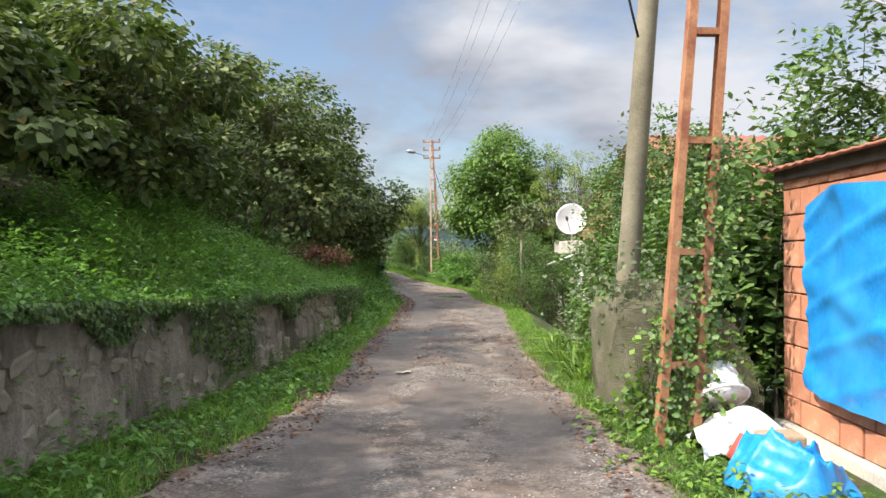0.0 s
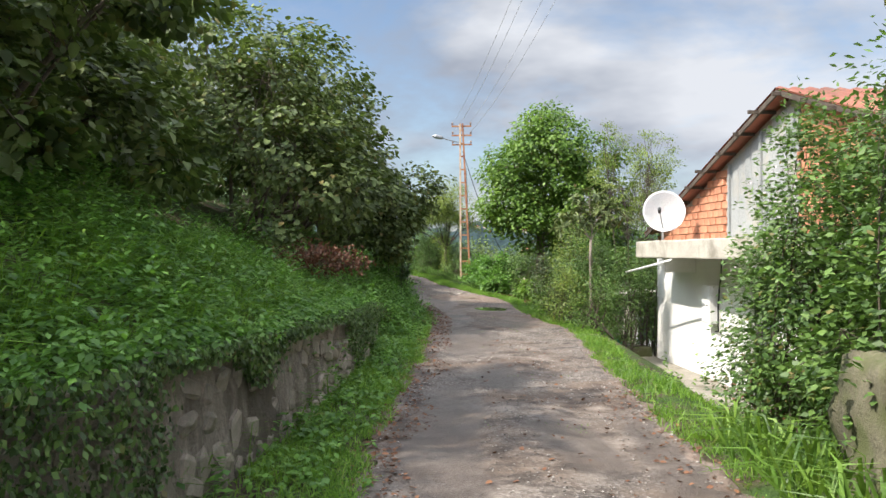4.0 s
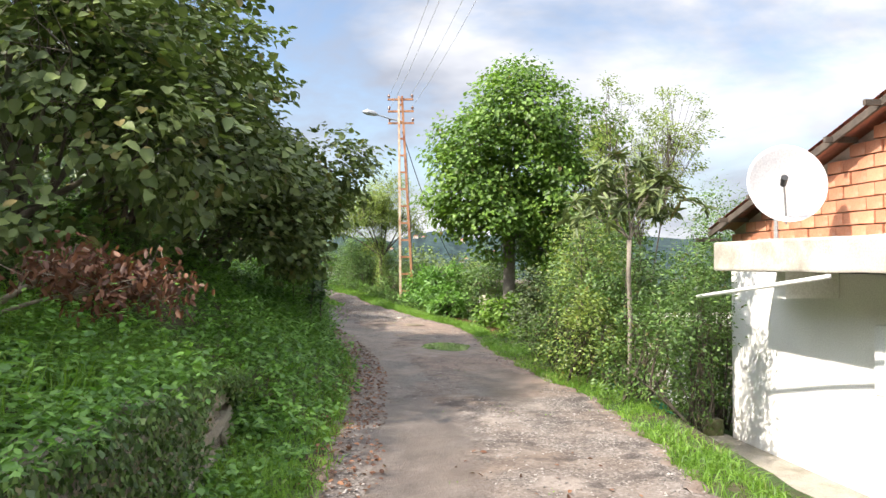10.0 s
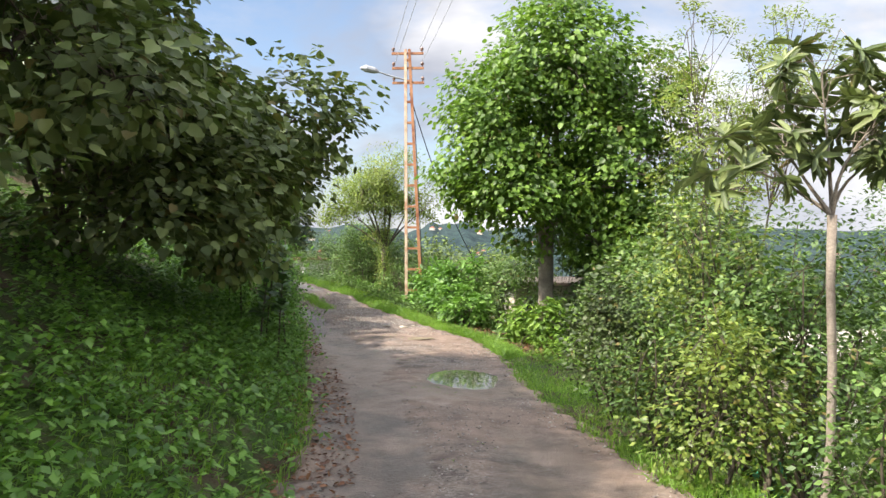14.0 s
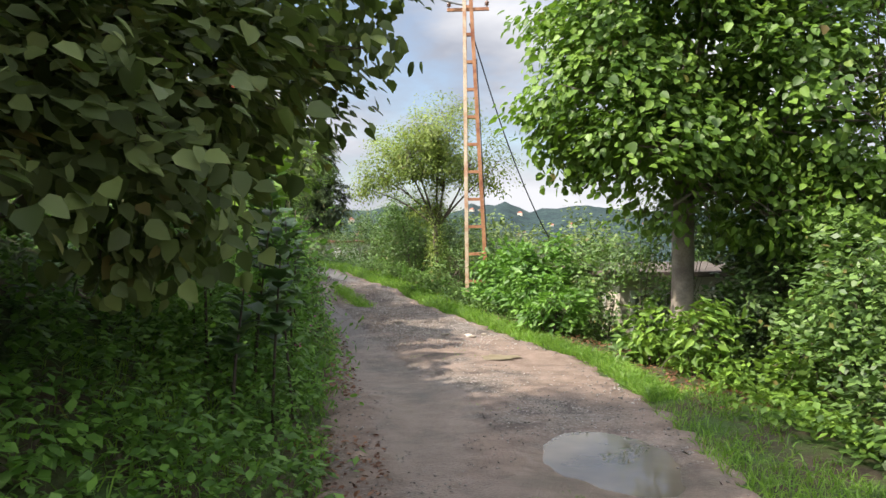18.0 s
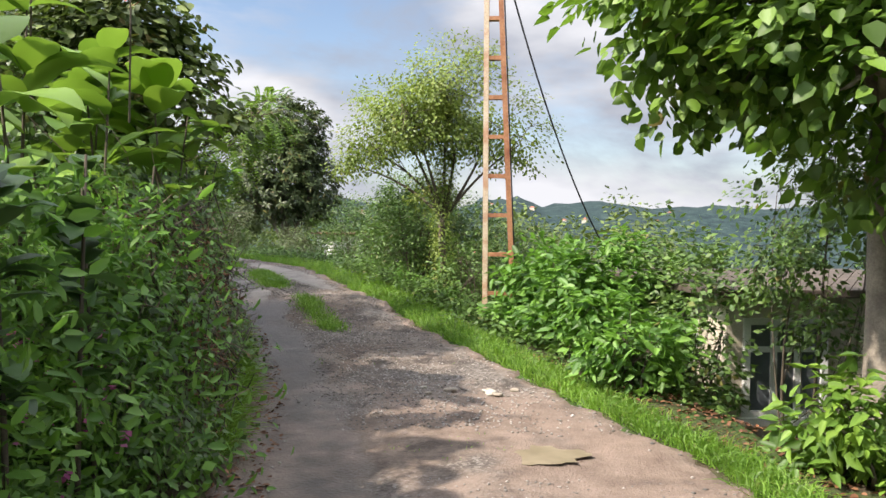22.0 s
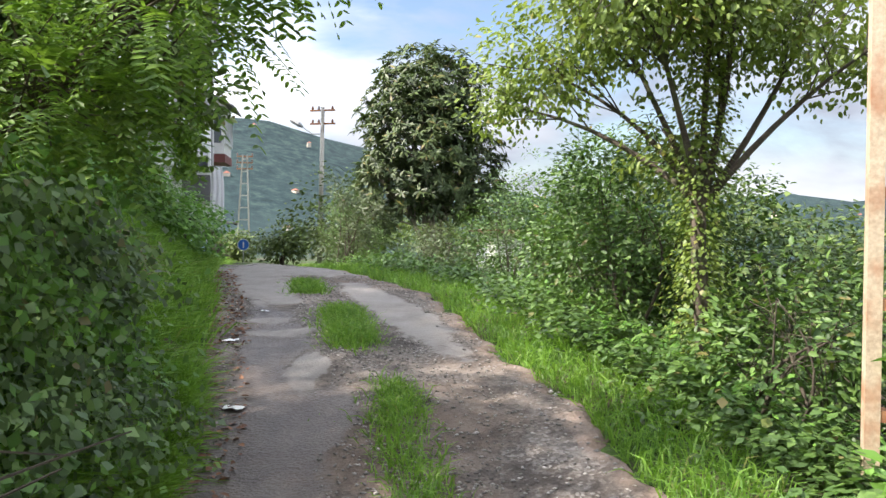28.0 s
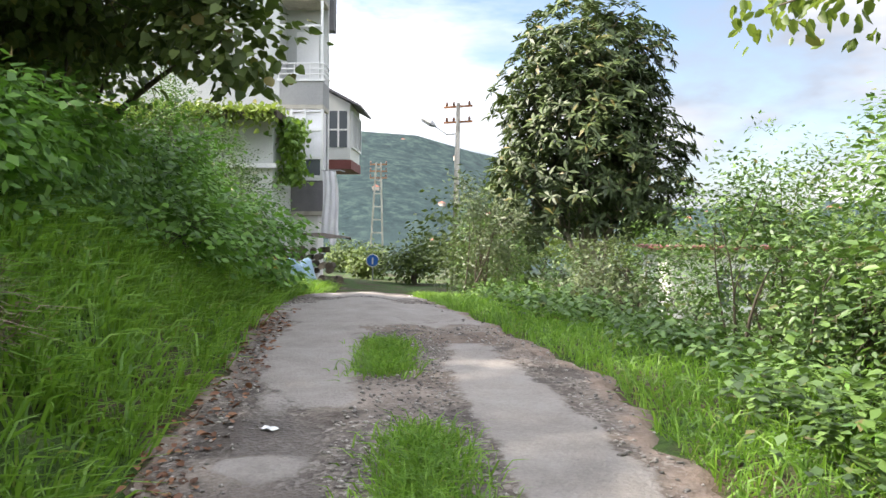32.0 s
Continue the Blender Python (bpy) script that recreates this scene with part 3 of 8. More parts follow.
def make_ground():
    gx, gy = lines(-15, 8, 0.34, 2600), lines(-5, 58, 0.55, 2600)
    X, Y = np.meshgrid(gx, gy)
    Z = height(X, Y)
    on_road = (X > xl(np.clip(Y, -8, 60)) - 0.05) & (X < xr(np.clip(Y, -8, 60)) + 0.05) & (Y > -8) & (Y < 60)
    Z = np.where(on_road, Z - 0.06, Z)
    nx, ny = len(gx), len(gy)
    i = np.arange(nx * ny).reshape(ny, nx)
    q = np.stack([i[:-1, :-1], i[:-1, 1:], i[1:, 1:], i[1:, :-1]], -1).reshape(-1, 4)
    v = np.stack([X, Y, Z], -1).reshape(-1, 3)
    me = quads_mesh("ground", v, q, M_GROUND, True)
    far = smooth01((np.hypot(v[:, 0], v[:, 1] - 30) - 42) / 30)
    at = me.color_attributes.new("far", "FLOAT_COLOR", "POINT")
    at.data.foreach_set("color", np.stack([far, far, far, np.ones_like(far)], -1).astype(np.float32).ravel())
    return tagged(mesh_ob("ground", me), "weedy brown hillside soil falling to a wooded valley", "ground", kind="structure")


make_ground()

# pale slabs (x, y, half width, half length, turn), mud and other dark patches on the road
SLABS = [(-7.7, 46.3, 1.25, 1.9, 34), (-6.8, 43.95, 0.42, 1.75, 36), (-4.85, 42.95, 0.30, 2.5, 33), (-5.17, 41.45, 0.26, 0.16, 20), (-5.62, 41.85, 0.24, 0.16, 30),
         (-4.56, 40.36, 0.17, 0.55, 22), (-5.3, 41.4, 0.42, 0.10, 10), (-5.0, 42.2, 0.18, 0.3, 30), (-9.6, 49.6, 1.1, 2.0, 36)]
# those at x above 0 and y below 13 darken the right half
MUDS_AND_DARKS = [(-5.15, 41.2, 0.22, 1.6, 31), (-3.85, 38.1, 0.34, 1.5, 25), (-4.15, 39.45, 0.36, 0.6, 20), (-4.6, 39.9, 0.30, 2.6, 26), (-3.3, 36.6, 0.35, 2.0, 20), (-2.3, 33.2, 0.45, 2.4, 12), (-0.1, 28.2, 1.0, 1.5, 0), (-1.0, 25.5, 0.5, 2.6, 4), (-0.75, 12.0, 0.42, 4.6, 0), (-0.6, 20.0, 0.6, 3.0, 0), (0.5, 24.0, 0.6, 2.0, 0), (-0.8, 5.0, 0.5, 3.4, 0), (-1.4, 30.5, 0.45, 2.2, 8), (0.1, 8.5, 0.5, 1.6, 0), (0.9, 7.2, 0.45, 1.8, 0), (1.0, 11.5, 0.25, 2.2, 0), (0.35, 12.4, 0.35, 1.6, 5), (-0.2, 16.0, 0.4, 1.8, 0)]
PUDDLE = (-0.10, 28.95, 0.66, 1.0)


def spots(x, y, table):
    out = np.zeros_like(x)
    for cx, cy, hw, hl, turn in table:
        a = radians(turn)
        u = (x - cx) * math.cos(a) + (y - cy) * math.sin(a)
        w = -(x - cx) * math.sin(a) + (y - cy) * math.cos(a)
        d = np.sqrt((u / hw) ** 2 + (w / hl) ** 2) + 0.25 * wobble(x, y, 2.6)
        out = np.maximum(out, 1 - smooth01((d - 0.45) / 0.95))
    return out


def road_z(x, y):
    y = np.asarray(y, float)
    a, b = xl(y), xr(y)
    u = np.clip((x - a) / (b - a), 0, 1)
    z = zp(y) + 0.012 + 0.03 * np.sin(math.pi * u) - 0.02 * np.exp(-((u - 0.27) / 0.10) ** 2) - 0.02 * np.exp(-((u - 0.74) / 0.10) ** 2)
    z = z + 0.012 * wobble(x, y, 1.6) + 0.006 * wobble(x, y, 5.0) + 0.02 * spots(x, y, SLABS) - 0.012 * spots(x, y, MUDS_AND_DARKS)
    px, py, pw, pl = PUDDLE
    d = np.hypot((x - px) / pw, (y - py) / pl)
    return z - 0.05 * (1 - smooth01((d - 0.55) / 0.7))


def make_road():
    ys = np.arange(-8, 60.01, 0.09)
    us = np.linspace(0, 1, 41)
    U, Y = np.meshgrid(us, ys)
    ragged = 0.06 * np.sin(7.3 * Y) + 0.05 * np.sin(17 * Y + 1)
    a, b = xl(Y) - 0.06, xr(Y) + 0.06
    X = a + (b - a) * U + ragged * (np.abs(U - 0.5) > 0.45)
    Z = road_z(X, Y)
    Z = np.where((U < 0.01) | (U > 0.99), Z - 0.07, Z)
    ny, nx = U.shape
    i = np.arange(nx * ny).reshape(ny, nx)
    q = np.stack([i[:-1, :-1], i[:-1, 1:], i[1:, 1:], i[1:, :-1]], -1).reshape(-1, 4)
    me = quads_mesh("road", np.stack([X, Y, Z], -1).reshape(-1, 3), q, M_ROAD, True)
    side = np.clip(1 - np.minimum(U, 1 - U) / 0.14, 0, 1) * np.where(U > 0.5, 0.9, 0.8)
    earth = 0.84 * smooth01((Y - 20) / 5) * (1 - smooth01((Y - 34.5) / 3)) * (0.75 + 0.3 * wobble(X, Y, 1.1))
    side = np.maximum(side, earth)
    rut = 0.62 * np.exp(-((U - 0.2) / 0.15) ** 2) * smooth01((Y - 18) / 6) + spots(X, Y, MUDS_AND_DARKS)
    rut = rut * (1 - 0.85 * spots(X, Y, SLABS))
    col = np.stack([spots(X, Y, SLABS), np.clip(rut, 0, 1), side, np.ones_like(U)], -1)
    at = me.color_attributes.new("wear", "FLOAT_COLOR", "POINT")
    at.data.foreach_set("color", col.astype(np.float32).ravel())
    return tagged(mesh_ob("road", me), "worn grey-brown village road of broken tar, gravel and concrete", "road", kind="structure")


make_road()


def make_puddle(cx, cy, hw, hl, z, name, label, mat=M_WATER):
    bm = bmesh.new()
    n = 40
    ring = []
    for k in range(n):
        a = 2 * math.pi * k / n
        f = 1 + 0.16 * math.sin(3 * a + 1) + 0.12 * math.sin(5 * a) + 0.08 * math.sin(9 * a + 2) + 0.05 * math.sin(14 * a)
        ring.append(bm.verts.new((cx + hw * f * math.cos(a), cy + hl * f * math.sin(a), z)))
    bm.faces.new(ring)
    return tagged(part(name, bm, mat), label, "puddle", kind="structure")


make_puddle(PUDDLE[0], PUDDLE[1], 0.86, 1.28, float(road_z(np.array(PUDDLE[0]), np.array(PUDDLE[1]))) + 0.032, "water_1", "shallow muddy puddle in a pothole, mirroring sky and trees")
make_puddle(-0.66, 33.45, 0.25, 0.23, float(road_z(np.array(-0.66), np.array(33.45))) + 0.007, "water_2", "small shallow tan puddle on pale road dirt", M_SILTWATER)

# ---------------------------------------------------------------- leaves and grass by the thousand
def unit(v):
    return v / np.maximum(np.linalg.norm(v, axis=1, keepdims=True), 1e-9)


def leaf_mesh(name, P, A, N, size, ratio, mat, fold=0.25, curl=0.12, wide_at=0.45, plain=False):
    """Folded leaves of two quads: foot P, axis A, upper side N, length size, width ratio * length. plain: one quad."""
    n = len(P)
    A = unit(A)
    S = unit(np.cross(N, A))
    N = np.cross(A, S)
    Lc = np.asarray(size).reshape(-1, 1) * np.ones((n, 1))
    W = Lc * np.asarray(ratio).reshape(-1, 1) * 0.5
    if plain:
        v = np.stack([P, P + A * Lc * wide_at + S * W, P + A * Lc - N * Lc * curl, P + A * Lc * wide_at - S * W], 1).reshape(-1, 3)
        return quads_mesh(name, v, np.arange(n)[:, None] * 4 + np.array([[0, 3, 2, 1]]), mat)
    up = N * W * fold
    a1, a2 = wide_at * 0.55, wide_at * 1.5
    tip = P + A * Lc - N * Lc * curl
    if Lc.mean() > 0.094:
        tip = P + A * Lc * 1.06 - N * Lc * curl * 1.2
        lop = RNG.uniform(0.85, 1.15, (n, 1))
        edge = lambda s: [P + A * Lc * k * wide_at / 0.45 + S * (W * wd * s * lop ** s) + up * wd - N * Lc * curl * k * k for k, wd in ((0.02, 0.66), (0.36, 1.04), (0.74, 0.66))]
        v = np.stack([P, *edge(1), tip, *edge(-1)[::-1]], 1).reshape(-1, 3)
        i = np.arange(n)[:, None] * 8
        flat = np.concatenate([i + np.array([[0, 4, 3, 2, 1]]), i + np.array([[0, 7, 6, 5, 4]])], 1).ravel()
        return fill(bpy.data.meshes.new(name), v, flat, np.full(2 * n, 5), mat)
    v = np.stack([P, P + A * Lc * a1 + S * W * 0.9 + up, P + A * Lc * a2 + S * W * 0.82 + up - N * Lc * curl * 0.4, tip,
                  P + A * Lc * a2 - S * W * 0.82 + up - N * Lc * curl * 0.4, P + A * Lc * a1 - S * W * 0.9 + up], 1).reshape(-1, 3)
    i = np.arange(n)[:, None] * 6
    q = np.concatenate([i + np.array([[0, 3, 2, 1]]), i + np.array([[0, 5, 4, 3]])], 1).reshape(-1, 4)
    return quads_mesh(name, v, q, mat)


def blade_mesh(name, P, D, length, width, mat, droop=0.5):
    """Grass blades: a bent strip of one quad and a tip."""
    n = len(P)
    D = unit(D)
    side = unit(np.cross(D, RNG.normal(size=(n, 3))))
    Lc, W = np.asarray(length).reshape(-1, 1), np.asarray(width).reshape(-1, 1) * 0.5
    out = D.copy()
    out[:, 2] = 0
    out = unit(out)
    mid = P + D * Lc * 0.55
    tip = P + D * Lc * 0.85 + out * Lc * 0.42 * droop - np.array([[0, 0, 1]]) * Lc * 0.28 * droop
    v = np.stack([P - side * W, P + side * W, mid + side * W * 0.8, mid - side * W * 0.8, tip], 1).reshape(-1, 3)
    i = np.arange(n)[:, None] * 5
    flat = np.concatenate([i + np.array([[0, 1, 2, 3]]), i + np.array([[3, 2, 4]])], 1).ravel()
    return fill(bpy.data.meshes.new(name), v, flat, np.tile([4, 3], n), mat)


def rand_dirs(n, up=0.0):
    d = RNG.normal(size=(n, 3))
    d[:, 2] += up
    return unit(d)


def crown_leaves(blobs, clumps, per, clump_r, shell=0.55, gaps=0.25, flat=0.7):
    """Leaf feet and clump centres in a crown of ellipsoids (x, y, z, rx, ry, rz)."""
    b = np.asarray(blobs, float)
    vol = (b[:, 3] * b[:, 4] * b[:, 5]) ** 0.75
    pick = RNG.choice(len(b), clumps, p=vol / vol.sum())
    d = rand_dirs(clumps)
    r = (shell + (1.02 - shell) * RNG.random((clumps, 1)) ** 0.7) * (1 + 0.09 * np.clip(RNG.normal(size=(clumps, 1)), -2, 1.6))
    C = b[pick, :3] + d * r * b[pick, 3:6]
    n1 = np.sin(C[:, 0] * 2.3 + C[:, 2] * 1.9) * np.sin(C[:, 1] * 2.1 - C[:, 2] * 1.3 + 1)
    keep = n1 > np.quantile(n1, gaps * 0.6) if gaps > 0 else np.ones(clumps, bool)
    C, d = C[keep], d[keep]
    rep = np.repeat(np.arange(len(C)), per)
    P = C[rep] + np.clip(RNG.normal(size=(len(rep), 3)), -1.7, 1.7) * clump_r * np.array([1, 1, flat])
    return P, d[rep], C


def limbs(bm, foot, radius, blobs, C, twigs, sides=7, bend=0.25, fork=0.45, trunk_h=0.0):
    """A trunk, limbs from its fork to the blobs, twigs to some clumps."""
    foot = Vector(foot)
    start = foot
    if trunk_h:
        start = foot + Vector((RNG.normal() * 0.06, RNG.normal() * 0.06, trunk_h))
        pts = [foot.lerp(start, t) + Vector((0.03 * math.sin(5 * t), 0.03 * math.cos(4 * t) - 0.03, 0)) for t in (0.0, 0.12, 0.3, 0.55, 0.8, 1.0)]
        tube(bm, pts, [radius * 1.45, radius * 1.15, radius * 1.02, radius, radius * 0.97, radius * 1.05], 14, True)
        roughen(bm, 0.012, 5.0)
    ends = []
    for k, (x, y, z, rx, ry, rz) in enumerate(blobs):
        e = Vector((x, y, z))
        mid = start.lerp(e, fork) + Vector((RNG.normal() * bend, RNG.normal() * bend, 0.15 * (e - start).length))
        pts = []
        for t in np.linspace(0, 1, 8):
            t = float(t)
            pts.append((1 - t) ** 2 * start + 2 * t * (1 - t) * mid + t * t * e)
        rr = radius * ((1.0 if k == 0 else 0.62) if not trunk_h else 0.55)
        tube(bm, pts, [rr * (1 - 0.78 * t) for t in np.linspace(0, 1, 8)], sides, False)
        ends.append(pts)
    if len(C):
        sel = RNG.choice(len(C), min(twigs, len(C)), replace=False)
        for j in sel:
            c = Vector(C[j])
            pts = min(ends, key=lambda q: (q[-1] - c).length)
            s = pts[int(RNG.integers(4, 8))]
            m = s.lerp(c, 0.5) + Vector(RNG.normal(size=3) * 0.08) + Vector((0, 0, 0.06))
            tube(bm, [s, m, c], [radius * 0.16, radius * 0.10, 0.004], 4, False)
    return bm


def plant(name, label, category, foot, blobs, mat, bark, leaf=0.10, ratio=0.75, clumps=260, per=34, clump_r=0.17, radius=0.10, stems=1, twigs=60, droop=0.35, group="", up=0.9, shell=0.5, gaps=0.3, crown_name="crown", extra=(), curl=0.12, fold=0.25, wide_at=0.45, trunk_h=0.0, plain=False, flat=0.7):
    """A tree or bush: woody stems under a crown of single leaves."""
    top = thing(name, label, category, group, pose(*foot))
    P, d, C = crown_leaves(blobs, clumps, per, clump_r, shell, gaps, flat)
    n = len(P)
    A = d + 0.9 * rand_dirs(n)
    A[:, 2] = A[:, 2] * 0.5 - droop
    N = rand_dirs(n) * 0.45 + d * 0.75
    N[:, 2] += up * 0.6
    me = leaf_mesh(crown_name, P - np.array(foot), A, N, leaf * RNG.uniform(0.65, 1.25, n), ratio * RNG.uniform(0.85, 1.15, n), mat, fold, curl, wide_at, plain)
    mesh_ob(crown_name, me, top)
    for s in range(stems):
        bm = bmesh.new()
        f = Vector(foot) + (Vector((RNG.normal() * 0.16, RNG.normal() * 0.16, 0)) if stems > 1 else Vector())
        bl = blobs if stems == 1 else [blobs[(s * 2 + k) % len(blobs)] for k in range(2)]
        limbs(bm, f + Vector((0, 0, -0.15)), radius * (1 if stems == 1 else 0.8), bl, C, twigs // stems, trunk_h=trunk_h if stems == 1 else 0.0)
        bmesh.ops.translate(bm, vec=-Vector(foot), verts=bm.verts[:])
        part("trunk" if stems == 1 else "stem", bm, bark, top, smooth=True)
    return top, C


def on_ground(x, y):
    return float(height(np.array(x), np.array(y)))


def scatter(n, ylo, yhi, f_lo, f_hi):
    """Random points between the lines x = f_lo(y) and x = f_hi(y), on the ground."""
    y = RNG.uniform(ylo, yhi, n)
    x = f_lo(y) + (f_hi(y) - f_lo(y)) * RNG.random(n)
    return np.stack([x, y, height(x, y)], -1)


def stuff(name, me, label, category):
    return tagged(mesh_ob(name, me), label, category, kind="stuff")


def herb(name, P, per, tall, leaf, ratio, mat, label, spread=0.16, droop=0.25, up=0.8, category="undergrowth", pw=0.6):
    """Low leafy weeds over points of the ground."""
    m = max(1, per // 6)
    foot = np.repeat(P, m, 0) + np.concatenate([RNG.normal(size=(len(P) * m, 2)) * spread, np.zeros((len(P) * m, 1))], 1)
    grown = tall * np.repeat(RNG.uniform(0.5, 1.2, len(P)), m) * RNG.uniform(0.6, 1.05, len(foot))
    grown = grown * (1 + 0.65 * wobble(foot[:, 0], foot[:, 1], 1.6))
    bend = RNG.normal(size=(len(foot), 2)) * 0.22
    k = int(round(per / m))
    rep = np.repeat(np.arange(len(foot)), k)
    n = len(rep)
    s = RNG.random(n) ** pw
    Q = foot[rep] + np.stack([bend[rep, 0] * s * grown[rep], bend[rep, 1] * s * grown[rep], s * grown[rep]], -1)
    a = RNG.uniform(0, 2 * np.pi, n)
    A = np.stack([np.cos(a), np.sin(a), RNG.uniform(-0.45, 0.35, n) - droop], -1)
    N = rand_dirs(n) * 0.3 + np.stack([0.25 * np.cos(a), 0.25 * np.sin(a), np.full(n, up)], -1)
    return stuff(name, leaf_mesh(name, Q, A, N, leaf * RNG.uniform(0.6, 1.3, n), ratio * RNG.uniform(0.85, 1.15, n), mat, plain=leaf < 0.086 or P[:, 1].min() > 36), label, category)


def grass(name, P, length, width, label, mat=None, lean=0.45, droop=0.6, toward=(0, 0, 0), patchy=False):
    if patchy:
        P = P[RNG.random(len(P)) < np.clip(0.62 + 0.75 * wobble(P[:, 0], P[:, 1], 1.9), 0.08, 1.0)]
    n = len(P)
    D = RNG.normal(size=(n, 3)) * lean + np.array([[0, 0, 1.0]]) + np.array([toward])
    me = blade_mesh(name, P - np.array([[0, 0, 0.02]]), D, length * RNG.uniform(0.45, 1.25, n), width * RNG.uniform(0.7, 1.3, n), mat or M_GRASS, droop)
    return stuff(name, me, label, "grass")

# ---------------------------------------------------------------- retaining wall on the uphill side
def make_retaining_wall():
    top = thing("wall_retaining", "rough rubble and mortar retaining wall stained dark, ivy hanging over it", "wall", kind="structure")
    ys = np.arange(-3, WALL_END + 0.01, 0.14)
    fs = np.linspace(-0.08, 1, 10)
    v, q = [], []
    for y in ys:
        x, z1 = float(wall_x(y)), float(wall_top(y)) + 0.03 * math.sin(3.1 * y) + 0.02 * math.sin(9 * y)
        for f in fs:
            o = 0.05 * noise.noise(Vector((0.3, y * 2.3, f * z1 * 2.6))) + 0.03 * noise.noise(Vector((4, y * 6, f * 7)))
            v.append((x - 0.10 * f * z1 + o, y, f * z1))
        v.append((x - 0.26, y, z1 + 0.02 * math.sin(5 * y)))
        v.append((x - 0.45, y, z1))
        v.append((x - 0.45, y, -0.1))
    c = len(fs) + 3
    for j in range(len(ys) - 1):
        for k in range(c):
            a, b = j * c + k, j * c + (k + 1) % c
            q.append((a, a + c, b + c, b))
    body = mesh_ob("wall_body", quads_mesh("wall_body", v, q, M_WALLMORTAR, True), top)
    cap = bmesh.new()
    for j in (0, len(ys) - 1):
        cap.faces.new([cap.verts.new(v[j * c + k]) for k in range(c)])
    part("wall_end", cap, M_WALLMORTAR, top)
    return top


WALL = make_retaining_wall()


# ---------------------------------------------------------------- poles and towers
def lattice_tower(name, foot, lean, tall, w0, w1, turn, label, mat_l, mat_r, lamp=False, arms=True, bars=13):
    """Two channel-section legs joined by cross bars, with insulator arms."""
    m = pose(*foot, 0, 0, turn)
    top = thing(name, label, "utility pole", at=m)
    lx, ly = lean

    def at(s, side, dy=0.0):
        w = (w0 + (w1 - w0) * s) / 2
        s = float(s)
        return Vector((float(lx * s * tall + side * w), float(ly * s * tall + dy), s * tall))

    for side, mat in ((-1, mat_l), (1, mat_r)):
        bm = bmesh.new()
        n = 12
        prof = [(-0.035, -0.055), (0.035, -0.055), (0.035, -0.043), (-0.023, -0.043), (-0.023, 0.043), (0.035, 0.043), (0.035, 0.055), (-0.035, 0.055)]
        rings = [[bm.verts.new(at(s, side) + Vector((-side * px, py, 0))) for px, py in prof] for s in np.linspace(0, 1, n)]
        for a, b in zip(rings, rings[1:]):
            for k in range(8):
                bm.faces.new((a[k], a[(k + 1) % 8], b[(k + 1) % 8], b[k]) if side < 0 else (b[k], b[(k + 1) % 8], a[(k + 1) % 8], a[k]))
        part("leg", bm, mat, top)
    for k in range(bars):
        s = 0.10 + 0.86 * k / (bars - 1)
        bm = bmesh.new()
        a, b = at(s, -1), at(s, 1)
        box(bm, a.x - 0.02, b.x + 0.02, a.y - 0.05, a.y + 0.05, a.z - 0.028, a.z + 0.028)
        part("cross_bar", bm, mat_r, top)
    if arms:
        for j, s in enumerate((0.985, 0.93, 0.875)):
            c = at(s, 0)
            arm_ob = part("arm", box(bmesh.new(), c.x - 0.42, c.x + 0.42, c.y - 0.03, c.y + 0.03, c.z - 0.03, c.z + 0.03), M_RUST, top)
            for dx in (-0.38, 0.38):
                bm = bmesh.new()
                prof = [(0.015, 0.0), (0.015, 0.05), (0.05, 0.06), (0.03, 0.085), (0.05, 0.10), (0.035, 0.13), (0.012, 0.15)]
                tube(bm, [(c.x + dx, c.y, c.z + 0.02 + h) for _, h in prof], [r for r, _ in prof], 8)
                part("insulator", bm, M_INSUL, arm_ob)
    if lamp:
        c = at(0.885, 0)
        bm = bmesh.new()
        tube(bm, [c, c + Vector((-0.35, -0.1, 0.06)), c + Vector((-0.75, -0.25, 0.17))], 0.022, 7)
        arm_ob = part("lamp_arm", bm, M_GREYSTEEL, top)
        bm = bmesh.new()
        e = c + Vector((-0.75, -0.25, 0.17))
        tube(bm, [e, e + Vector((-0.1, -0.03, 0.03)), e + Vector((-0.32, -0.10, 0.07)), e + Vector((-0.46, -0.15, 0.07))], [0.035, 0.085, 0.10, 0.03], 10)
        part("lamp_head", bm, M_GREYSTEEL, top, "grey street lamp head")
    return top


lattice_tower("lattice_pole", (1.975, 6.6, -0.1), (0.0973, 0.06), 7.5, 0.29, 0.24, 3, "orange rusty two-legged steel utility pole wrapped in creepers", M_RUST, M_RUST, bars=8, arms=False)
# left leg takes the paler rust, as if sunlit; right leg the plain one
lattice_tower("lattice_pole", (-0.84, 39.3, 0.0), (-0.028, 0.0), 7.05, 0.42, 0.10, -4, "rusty two-legged steel utility pole with street lamp and insulator arms", M_RUSTLIT, M_RUST, lamp=True, bars=12)


def wood_pole():
    top = thing("wooden_pole", "tall weathered grey-brown wooden utility pole, leaning slightly", "utility pole", at=pose(1.88, 8.45, 0))
    bm = bmesh.new()
    pts = [(0.0 + 0.082 * z, 0.02 * z, z) for z in np.linspace(-0.3, 10.3, 16)]
    tube(bm, pts, list(np.linspace(0.125, 0.085, 16)), 16)
    roughen(bm, 0.006, 2.0)
    part("pole", bm, M_WOODPOLE, top, smooth=True)
    for z in (9.9, 9.3):
        arm_ob = part("cross_arm", box(bmesh.new(), 0.08 * z - 0.55, 0.08 * z + 0.55, -0.14, -0.04, z - 0.05, z + 0.05, None, 0.008), M_DARKWOOD, top)
    return top


wood_pole()


